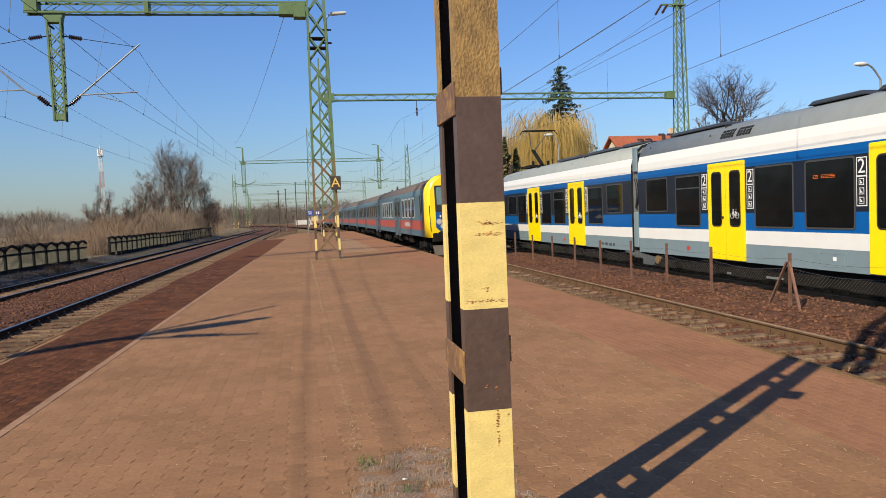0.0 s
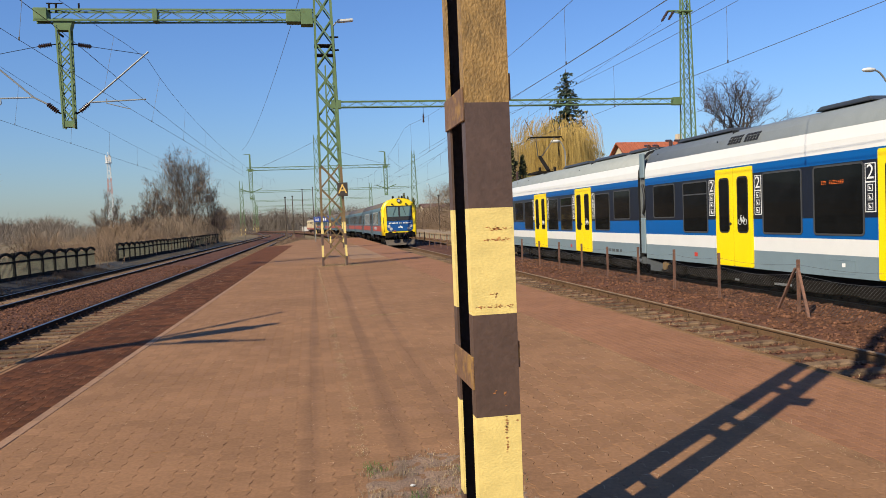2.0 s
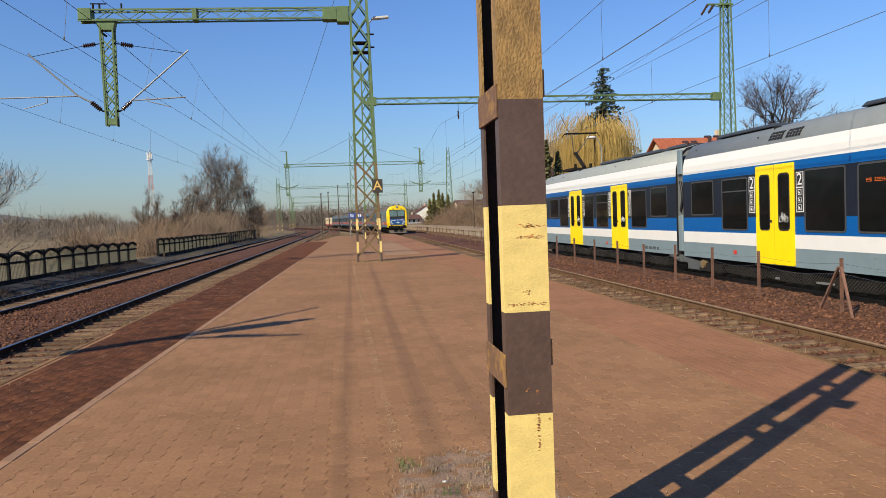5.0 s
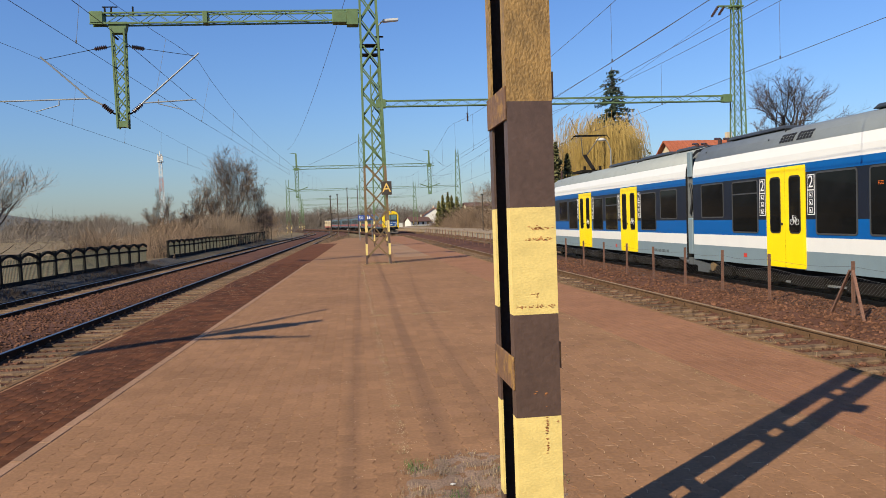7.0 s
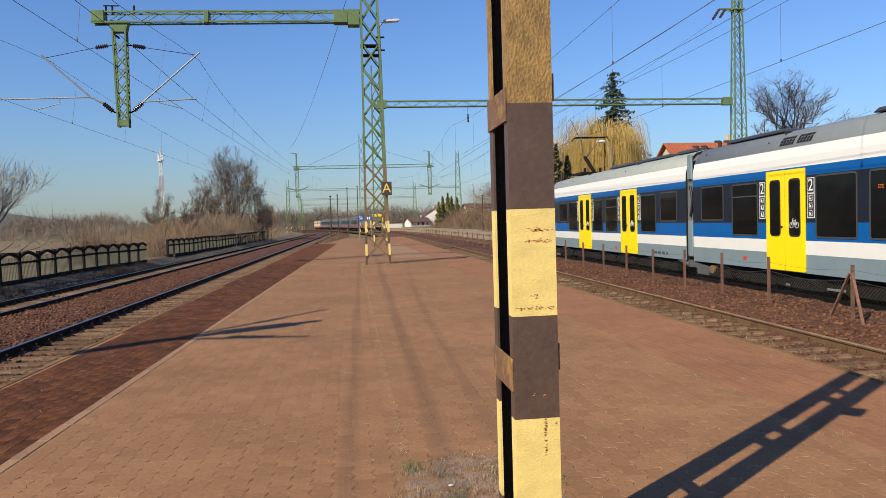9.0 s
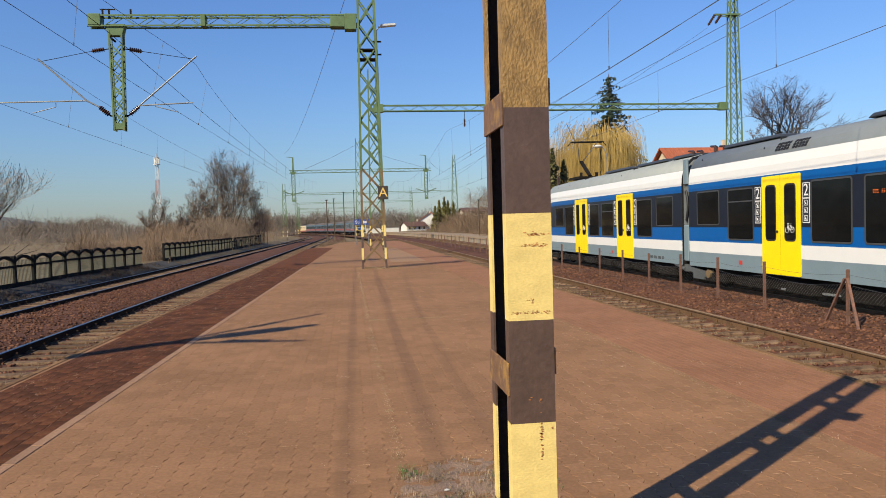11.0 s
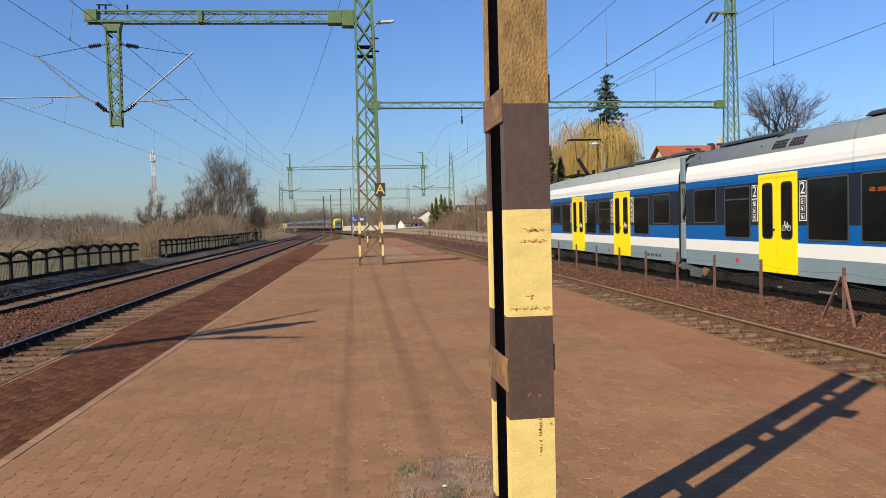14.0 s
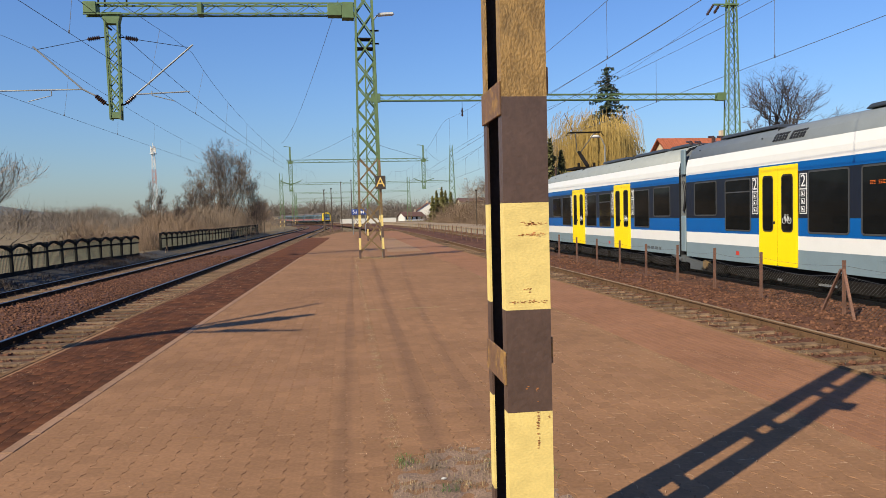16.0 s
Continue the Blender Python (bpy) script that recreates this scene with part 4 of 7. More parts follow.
for yb in (-16, 1.85, 21.9, 37.5):
    bm = bmesh.new()
    box(bm, (0, yb, 0.5), (2.3, 3.2, 0.3))
    for s in (-1, 1):
        bar(bm, (s * 1.1, yb - 1.7, 0.5), (s * 1.1, yb + 1.7, 0.5), 0.16, 0.2)
    bogie = part("bogie", bm, M["under"], unit)
    for dy in (-1.3, 1.3):
        for s in (-1, 1):
            bm = bmesh.new()
            tube(bm, (s * 0.70, yb + dy, 0.415), (s * 0.83, yb + dy, 0.415), 0.415, n=24)
            part("wheel", bm, M["under"], bogie)
bm = bmesh.new()
bar(bm, (-1.25, 14.0, 0.3), (-1.25, 17.0, 0.26), 0.03, 0.05)
bar(bm, (-1.25, 9.0, 0.3), (-1.25, 12.6, 0.26), 0.03, 0.05)
part("pipe", bm, M["steel"], unit)

# roof equipment: low dark panels and pale covers between them
M["roofdark"] = mat("dark_roof_panel", (0.03, 0.035, 0.04), 0.45, var=0.2, scale=2, bump=0.03)
for a, b in ((-16.0, -3.0), (3.0, 6.4), (6.8, 9.6), (10.0, 12.4), (12.7, 14.4), (17.6, 20.6), (22.6, 24.2), (24.6, 27.4), (28.0, 31.0)):
    bm = bmesh.new()
    vs = box(bm, (0, (a + b) / 2, 4.235), (1.7, b - a, 0.1))
    for v in vs:
        if v.co.z > 4.25:
            v.co.x *= 0.94
            v.co.y += 0.12 if v.co.y < (a + b) / 2 else -0.12
    bevel(bm, 0.02, 1)
    part("roof_panel", bm, M["roofdark"], unit, "low dark roof panel")
for yy in (21.2, 22.7):
    bm = bmesh.new()
    for x in (-0.75, -0.45):
        tube(bm, (x, yy, 4.15), (x, yy, 4.33), 0.06, n=10)
        tube(bm, (x, yy, 4.33), (x, yy + 0.3, 4.36), 0.035, n=8)
    part("roof_insulator", bm, M["insulator"], unit)
for k in range(2):
    for j in range(5):
        bm = bmesh.new()
        yv = 15.85 + j * 0.12 + k * 0.72
        for u, v, lo, hi in ((-1.345, 3.745, 0.08, 0.45), (-1.345, 3.745, 0.55, 0.92), (-1.262, 3.90, 0.1, 0.85)):
            du, dv = (0.083, 0.155) if u < -1.3 else (0.072, 0.07)
            bar(bm, (u + du * lo, yv, v + dv * lo), (u + du * hi, yv, v + dv * hi), 0.016, 0.075, up=(0, 1, 0))
        part("vent_slat", bm, M["black"], unit)
bm = bmesh.new()
rnd = random.Random(8)
for k in range(16):
    yy = rnd.uniform(-17, 37)
    tube(bm, (-1.262, yy, 3.895), (-1.28, yy, 3.905), 0.02, n=8)
part("roof_bolts", bm, M["black"], unit)["kind"] = "stuff"
for yy in (5.3, 11.1, 17.2, 27.0, 33.0):
    bm = bmesh.new()
    box(bm, (0, yy, 4.085), (2.2, 0.02, 0.09))
    part("roof_seam", bm, M["black"], unit)

# raised pantograph near the cab
bm = bmesh.new()
box(bm, (0, 36.2, 4.33), (1.3, 1.6, 0.12))
bar(bm, (0, 35.5, 4.4), (0, 36.9, 5.25), 0.16, 0.1)
for s in (-1, 1):
    tube(bm, (s * 0.4, 35.7, 4.3), (s * 0.4, 35.7, 4.6), 0.07)
part("pantograph", bm, M["under"], unit, "raised dark pantograph")
for s in (-1, 1):
    bm = bmesh.new()
    tube(bm, (s * 0.1, 36.9, 5.25), (s * 0.5, 35.9, 6.12), 0.022)
    part("upper_arm", bm, M["tube"], unit)
    bm = bmesh.new()
    bar(bm, (-0.85, 35.9 + s * 0.18, 6.16), (0.85, 35.9 + s * 0.18, 6.16), 0.05)
    part("collector_strip", bm, M["under"], unit)
    bm = bmesh.new()
    tube(bm, (s * 0.85, 35.9, 6.16), (s * 1.02, 35.9, 5.98), 0.02)
    part("collector_horn", bm, M["under"], unit)
bm = bmesh.new()
tube(bm, (-0.9, 38.2, 4.1), (-0.9, 38.2, 4.55), 0.06)
tube(bm, (0.9, 38.2, 4.1), (0.9, 38.2, 4.55), 0.06)
part("roof_insulators", bm, M["insulator"], unit)


# ---- leaving train: control car at the end and five coaches ----
M["oldblue"] = mat("faded_blue_coach", (0.05, 0.088, 0.112), 0.5, var=0.12, scale=1.0, bump=0.02, dirt=(0.0487, 0.0695, 0.0834), dirt_at=0.62)
M["oldred"] = mat("faded_red_stripe", (0.251, 0.0452, 0.0313), 0.5, var=0.12, bump=0.02)
M["oldroof"] = mat("brown_grey_roof", (0.073, 0.0591, 0.0522), 0.8, var=0.2, bump=0.05)
M["cabyellow"] = mat("cab_yellow", (0.7, 0.494, 0), 0.38, var=0.06, bump=0.01)
M["cabblue"] = mat("cab_blue", (0.00556, 0.0591, 0.209), 0.35, var=0.06, bump=0.01)
M["cabglass"] = glass("cab_glass", (0.10, 0.16, 0.16), 0.05)
M["palewin"] = mat("pale_window_frame", (0.292, 0.313, 0.32), 0.5, var=0.1, bump=0)
M["lampglass"] = mat("lamp_glass", (0.382, 0.396, 0.417), 0.15, var=0.05, bump=0)
CL, PITCH = 24.6, 25.3


def coach_body(owner, cab):
    side = [(-1.41, 0.98), (-1.41, 1.30), (-1.41, 1.78), (-1.41, 3.05), (-1.36, 3.33), (-1.17, 3.63), (-0.85, 3.83), (-0.45, 3.93), (0, 3.96)]
    seg = [0, 1, 0, 0, 2, 2, 2, 2]
    prof = side + [(-x, z) for x, z in reversed(side[:-1])]
    seg = seg + seg[::-1]
    bm = bmesh.new()
    a = [bm.verts.new((x, 1.05 if cab else 0.0, z)) for x, z in prof]
    b = [bm.verts.new((x, CL, z)) for x, z in prof]
    for j in range(len(prof) - 1):
        f = bm.faces.new((a[j], b[j], b[j + 1], a[j + 1]))
        f.material_index = seg[j]
        f.smooth = 3 <= j <= 12
    f = bm.faces.new((a[-1], b[-1], b[0], a[0]))
    f.material_index = 3
    for r in (a, list(reversed(b))):
        f = bm.faces.new(r)
        f.material_index = 0
    bmesh.ops.recalc_face_normals(bm, faces=bm.faces)
    return part("coach_body", bm, [M["oldblue"], M["oldred"], M["oldroof"], M["under"]], owner, "faded blue coach body with a red stripe")


def coach_gear(owner):
    for yb in (3.4, CL - 3.4):
        bm = bmesh.new()
        for s in (-1, 1):
            bar(bm, (s * 1.0, yb - 1.7, 0.52), (s * 1.0, yb + 1.7, 0.52), 0.14, 0.26)
            for dy in (-1.25, 1.25):
                box(bm, (s * 1.05, yb + dy, 0.48), (0.22, 0.34, 0.34))
            tube(bm, (s * 1.02, yb, 0.45), (s * 1.02, yb, 0.95), 0.14, n=10)
        box(bm, (0, yb, 0.62), (2.0, 0.6, 0.3))
        bogie = part("bogie", bm, M["under"], owner, "grimy bogie in the shade-darkened colour")
        for dy in (-1.25, 1.25):
            for s in (-1, 1):
                bm = bmesh.new()
                tube(bm, (s * 0.70, yb + dy, 0.46), (s * 0.83, yb + dy, 0.46), 0.46, n=20)
                part("wheel", bm, M["under"], bogie)
    for k, (yy, ln, ht) in enumerate(((8.0, 1.6, 0.5), (10.5, 2.2, 0.42), (13.2, 1.4, 0.55), (15.6, 1.8, 0.45))):
        bm = bmesh.new()
        box(bm, (0, yy, 0.98 - ht / 2), (2.3, ln, ht))
        bevel(bm, 0.03, 1)
        part("underfloor_box", bm, M["under"], owner)


def coach_windows(owner, ys, w, h, z, frame_key):
    for s in (-1, 1):
        for y in ys:
            bm = bmesh.new()
            ring_panel(bm, w, h, 0.1, 0.07, 1.41 + 0.012, 1.41 - 0.02)
            win = part("window", bm, M[frame_key], owner)
            win.matrix_basis = Matrix.Translation((0, y, z)) @ Matrix.Rotation(math.pi if s < 0 else 0, 4, "Z")
            bm = bmesh.new()
            panel(bm, w - 0.12, h - 0.12, 0.06, 1.415, 1.40)
            part("pane", bm, M["glass"], win)


def coach_doors(owner, ys):
    for s in (-1, 1):
        for y in ys:
            bm = bmesh.new()
            panel(bm, 1.1, 2.35, 0.06, 1.41 + 0.004, 1.35)
            d = part("door", bm, M["oldblue"], owner)
            d.matrix_basis = Matrix.Translation((0, y, 2.0)) @ Matrix.Rotation(math.pi if s < 0 else 0, 4, "Z")
            for dy in (-0.25, 0.25):
                bm = bmesh.new()
                panel(bm, 0.32, 0.9, 0.06, 1.41 + 0.009, 1.39)
                p = part("pane", bm, M["glass"], d)
                p.location = (0, dy, 0.45)
            bm = bmesh.new()
            for e in (-0.57, 0.0, 0.57):
                box(bm, (1.417, e, 0), (0.008, 0.03, 2.3))
            part("door_seam", bm, M["black"], d)


def buffers(owner, y, face):
    for s in (-1, 1):
        bm = bmesh.new()
        tube(bm, (s * 0.875, y, 1.05), (s * 0.875, y + face * 0.45, 1.05), 0.11, n=12)
        tube(bm, (s * 0.875, y + face * 0.45, 1.05), (s * 0.875, y + face * 0.53, 1.05), 0.25, 0.23, n=16)
        part("buffer", bm, M["under"], owner, "black round buffer")


def plain_coach(i):
    c = thing("coach", "faded blue railway coach with a red stripe", "railway coach", group="coaches of the leaving train")
    coach_body(c, False)
    coach_gear(c)
    coach_windows(c, [2.6 + 1.85 * k for k in range(5)] + [13.4 + 1.85 * k for k in range(5)], 1.25, 1.05, 2.45, "window_frame")
    coach_doors(c, (0.95, 12.0, CL - 0.95))
    buffers(c, 0, -1)
    bm = bmesh.new()
    box(bm, (0, -0.2, 2.3), (1.6, 0.9, 2.4))
    part("gangway", bm, M["black"], c)
    for k in range(6):
        bm = bmesh.new()
        tube(bm, (0, 2.5 + 3.9 * k, 3.9), (0, 2.5 + 3.9 * k, 4.08), 0.22, 0.16, n=10)
        part("roof_vent", bm, M["oldroof"], c)
    return c


def control_car():
    c = thing("control_car", "blue control car with a yellow cab front", "railway coach", group="coaches of the leaving train")
    coach_body(c, True)
    coach_gear(c)
    coach_windows(c, [5.0, 6.35, 7.7, 9.05, 14.8, 16.2, 17.6, 19.0, 20.4], 0.95, 1.1, 2.45, "palewin")
    coach_windows(c, [2.3], 0.62, 0.95, 2.55, "window_frame")
    coach_doors(c, (11.2, 12.6, CL - 1.0))
    # cab: a bulging yellow front
    side = [(-1.41, 0.98), (-1.41, 1.78), (-1.41, 3.05), (-1.36, 3.33), (-1.17, 3.66), (-0.85, 3.90), (-0.45, 4.02), (0, 4.05)]
    prof = side + [(-x, z) for x, z in reversed(side[:-1])]
    bm = bmesh.new()
    rings = []
    for y, k, dz in ((1.35, 1.012, 0), (0.35, 1.012, 0), (0.12, 0.985, 0), (0.0, 0.93, 0)):
        rings.append([bm.verts.new((x * k, y + max(0, z - 1.9) * 0.13 * (1 if y < 0.3 else 0), 0.98 + (z - 0.98) * (1 - (1 - k) * 0.45) if k < 1 else z)) for x, z in prof])
    for a, b in zip(rings, rings[1:]):
        for j in range(len(prof) - 1):
            bm.faces.new((a[j], a[j + 1], b[j + 1], b[j])).smooth = True
        bm.faces.new((a[-1], a[0], b[0], b[-1]))
    bm.faces.new(rings[-1])
    bmesh.ops.recalc_face_normals(bm, faces=bm.faces)
    part("cab_shell", bm, M["cabyellow"], c, "bright yellow cab shell")

    def slanted(z):
        return max(0, z - 1.9) * 0.13

    def front_plate(name, x0, x1, z0, z1, off, material, label="", owner=c):
        bm = bmesh.new()
        vs = [bm.verts.new((x, slanted(z) - off, z)) for x, z in ((x0, z0), (x1, z0), (x1, z1), (x0, z1))]
        f = bm.faces.new(vs)
        ext = bmesh.ops.extrude_face_region(bm, geom=[f])
        for v in ext["geom"]:
            if isinstance(v, bmesh.types.BMVert):
                v.co.y += off + 0.01
        bmesh.ops.recalc_face_normals(bm, faces=bm.faces)
        bevel(bm, 0.02, 1)
        return part(name, bm, material, owner, label)

    front_plate("windscreen_surround", -1.08, 1.08, 2.18, 3.42, 0.02, M["black"])
    for s in (-1, 1):
        front_plate("windscreen", min(s * 0.06, s * 1.0), max(s * 0.06, s * 1.0), 2.5, 3.34, 0.03, M["cabglass"], "windscreen reflecting the pale sky")
        bm = bmesh.new()
        bar(bm, (s * 0.25, slanted(3.3) - 0.06, 3.42), (s * 0.55, slanted(2.7) - 0.06, 2.6), 0.02)
        bar(bm, (s * 0.55, slanted(3.3) - 0.1, 3.52), (s * 0.6, slanted(3.3) - 0.02, 3.6), 0.09)
        part("wiper", bm, M["black"], c)
        for lx, lz in ((0.92, 1.72), (0.74, 1.5)):
            bm = bmesh.new()
            tube(bm, (s * lx, 0.02, lz), (s * lx, -0.05, lz), 0.135, n=18)
            ring = part("headlight", bm, M["palewin"], c)
            bm = bmesh.new()
            tube(bm, (s * lx, -0.03, lz), (s * lx, -0.06, lz), 0.10, n=18)
            part("lens", bm, M["lampglass"], ring)
        bm = bmesh.new()
        tube(bm, (s * 1.33, -0.02, 1.3), (s * 1.36, 0.1, 2.5), 0.02)
        part("handrail", bm, M["black"], c)
        bm = bmesh.new()
        tube(bm, (s * 0.38 - 0.05, 0.85, 3.95), (s * 0.38 - 0.05, 0.85, 4.13), 0.03)
        tube(bm, (s * 0.38 - 0.05, 0.95, 4.15), (s * 0.38 - 0.05, 0.6, 4.15), 0.05, 0.1, n=12)
        part("horn", bm, M["under"], c)
    # blue lower panel, narrowing downwards
    bm = bmesh.new()
    vs = [bm.verts.new((x, slanted(z) - 0.022, z)) for x, z in ((-0.92, 1.3), (0.92, 1.3), (1.08, 1.45), (1.08, 2.17), (-1.08, 2.17), (-1.08, 1.45))]
    f = bm.faces.new(vs)
    ext = bmesh.ops.extrude_face_region(bm, geom=[f])
    for v in ext["geom"]:
        if isinstance(v, bmesh.types.BMVert):
            v.co.y += 0.04
    bmesh.ops.recalc_face_normals(bm, faces=bm.faces)
    part("front_panel", bm, M["cabblue"], c, "blue lower front panel")
    bm = bmesh.new()
    for k in range(17):
        if k in (7, 10):
            continue
        box(bm, (-0.86 + k * 0.107, -0.024, 1.98), (0.07, 0.012, 0.11))
    part("painted_lettering", bm, M["sticker"], c, "white painted lettering bars")
    bm = bmesh.new()
    vs = [bm.verts.new((x, -0.03, z)) for x, z in ((-0.16, 1.56), (0.02, 1.6), (0.2, 1.54), (0.26, 1.62), (0.1, 1.72), (0.06, 1.78), (-0.02, 1.68), (-0.14, 1.66))]
    bm.faces.new(vs)
    part("emblem", bm, M["sticker"], c, "white emblem shape")
    bm = bmesh.new()
    tube(bm, (0, 0.28, 3.83), (0, 0.14, 3.83), 0.17, n=18)
    top = part("headlight", bm, M["black"], c)
    bm = bmesh.new()
    tube(bm, (0, 0.16, 3.83), (0, 0.12, 3.83), 0.11, n=18)
    part("lens", bm, M["lampglass"], top)
    # buffer beam, hoses, snow plough
    bm = bmesh.new()
    box(bm, (0, 0.12, 0.98), (2.5, 0.3, 0.42))
    bevel(bm, 0.03, 1)
    part("buffer_beam", bm, M["under"], c)
    buffers(c, 0.0, -1)
    bm = bmesh.new()
    for x in (-0.45, -0.3, 0.28, 0.42, 0.55):
        pts = [(x + 0.08 * math.sin(4 * t + x * 9), -0.12 - 0.1 * math.sin(3.14 * t), 1.05 - 0.65 * t) for t in np.linspace(0, 1, 6)]
        for p, q in zip(pts, pts[1:]):
            tube(bm, p, q, 0.03, n=6)
    part("air_hose", bm, M["black"], c)
    bm = bmesh.new()
    bar(bm, (-0.08, -0.1, 1.05), (-0.08, -0.4, 0.7), 0.08)
    bar(bm, (0.08, -0.1, 1.05), (0.08, -0.4, 0.7), 0.08)
    box(bm, (0, -0.25, 1.05), (0.16, 0.5, 0.2))
    part("coupling", bm, M["under"], c)
    bm = bmesh.new()
    box(bm, (-0.45, -0.16, 1.32), (0.09, 0.05, 0.16))
    box(bm, (0.42, -0.16, 1.12), (0.07, 0.05, 0.12))
    part("red_tap", bm, M["oldred"], c)
    bm = bmesh.new()
    vs = box(bm, (0, 0.15, 0.38), (2.5, 0.12, 0.45))
    for v in vs:
        if v.co.z < 0.4:
            v.co.y -= 0.28
            v.co.x *= 0.94
    part("snow_plough", bm, mat("dusty_plough", (0.0765, 0.0626, 0.0522), 0.85, var=0.3), c, "dusty grey snow plough")
    bm = bmesh.new()
    for k in range(7):
        box(bm, (-1.414, 6.4 + k * 0.34, 1.56), (0.008, 0.2, 0.26 if k % 2 else 0.2))
    part("side_lettering", bm, M["palewin"], c, "pale lettering bars on the stripe")
    return c


M["cream"] = mat("cream_loco_paint", (0.458, 0.366, 0.22), 0.45, var=0.12, bump=0.02, dirt=(0.329, 0.247, 0.137), dirt_at=0.6)
M["locored"] = mat("dull_red_loco_band", (0.238, 0.0549, 0.032), 0.5, var=0.12, bump=0.02)
LOCO = 16.4


def locomotive():
    """Four-axle electric engine at the head of the train."""
    c = thing("electric_locomotive", "cream electric locomotive with a red band and raised pantograph", "locomotive", group="coaches of the leaving train")
    side = [(-1.42, 0.9), (-1.42, 1.35), (-1.42, 2.9), (-1.34, 3.25), (-1.05, 3.55), (-0.6, 3.68), (0, 3.7)]
    seg = [1, 0, 0, 2, 2, 2]
    prof = side + [(-x, z) for x, z in reversed(side[:-1])]
    seg = seg + seg[::-1]
    bm = bmesh.new()
    rings = []
    for y, k in ((0.0, 0.86), (0.35, 0.97), (1.0, 1.0), (LOCO - 1.0, 1.0), (LOCO - 0.35, 0.97), (LOCO, 0.86)):
        tip = 0.28 if y == 0 else (-0.28 if y == LOCO else 0.0)
        rings.append([bm.verts.new((x * k, y + tip * max(0.0, z - 1.9), 0.9 + (z - 0.9) * (0.94 + 0.06 * k))) for x, z in prof])
    for ra, rb in zip(rings, rings[1:]):
        for j in range(len(prof) - 1):
            f = bm.faces.new((ra[j], rb[j], rb[j + 1], ra[j + 1]))
            f.material_index = seg[j]
        bm.faces.new((ra[-1], rb[-1], rb[0], ra[0])).material_index = 3
    bm.faces.new(rings[0])
    bm.faces.new(list(reversed(rings[-1])))
    bmesh.ops.recalc_face_normals(bm, faces=bm.faces)
    part("engine_body", bm, [M["cream"], M["locored"], M["oldroof"], M["under"]], c)
    for s in (-1, 1):
        for y, w, h, z in ((1.6, 0.7, 0.8, 2.5), (4.2, 1.2, 0.6, 2.6), (6.6, 1.2, 0.6, 2.6), (9.8, 1.2, 0.6, 2.6), (12.2, 1.2, 0.6, 2.6), (LOCO - 1.6, 0.7, 0.8, 2.5)):
            bm = bmesh.new()
            panel(bm, w, h, 0.06, 1.43, 1.40)
            pane = part("side_window", bm, M["glass"], c)
            pane.matrix_basis = Matrix.Translation((0, y, z)) @ Matrix.Rotation(math.pi if s < 0 else 0, 4, "Z")
        for x in (-0.55, 0.55):
            bm = bmesh.new()
            yy = 0.21 if s < 0 else LOCO - 0.21
            box(bm, (x, yy, 2.6), (0.85, 0.06, 0.7))
            for v in bm.verts:
                v.co.y += -s * 0.28 * (v.co.z - 2.6)
            part("windscreen", bm, M["cabglass"], c)
    buffers(c, 0.0, -1)
    buffers(c, LOCO, 1)
    for yb in (3.6, LOCO - 3.6):
        bm = bmesh.new()
        for s in (-1, 1):
            bar(bm, (s * 1.05, yb - 1.9, 0.6), (s * 1.05, yb + 1.9, 0.6), 0.16, 0.3)
        box(bm, (0, yb, 0.7), (2.0, 0.8, 0.35))
        bogie = part("bogie", bm, M["under"], c)
        for dy in (-1.25, 1.25):
            for s in (-1, 1):
                bm = bmesh.new()
                tube(bm, (s * 0.70, yb + dy, 0.58), (s * 0.83, yb + dy, 0.58), 0.58, n=20)
                part("wheel", bm, M["under"], bogie)
    bm = bmesh.new()
    box(bm, (0, LOCO / 2, 0.75), (2.3, 4.0, 0.5))
    part("underfloor_box", bm, M["under"], c)
    for y0, up in ((3.4, 1.9), (LOCO - 3.4, 0.35)):
        bm = bmesh.new()
        box(bm, (0, y0, 3.82), (1.4, 1.7, 0.1))
        for s in (-1, 1):
            tube(bm, (s * 0.5, y0 - 0.7, 3.85), (s * 0.35, y0 + 0.8, 3.85 + up * 0.5), 0.05, n=6)
            tube(bm, (s * 0.35, y0 + 0.8, 3.85 + up * 0.5), (s * 0.55, y0 - 0.3, 3.85 + up), 0.04, n=6)
        bar(bm, (-0.9, y0 - 0.3, 3.87 + up), (0.9, y0 - 0.3, 3.87 + up), 0.07)
        part("pantograph", bm, M["under"], c)
    return c


COACHES = [control_car()]
first = plain_coach(1)
COACHES.append(first)
for k in range(3):
    COACHES.append(copy_thing(first, pose(0, 0, 0)))
COACHES.append(locomotive())


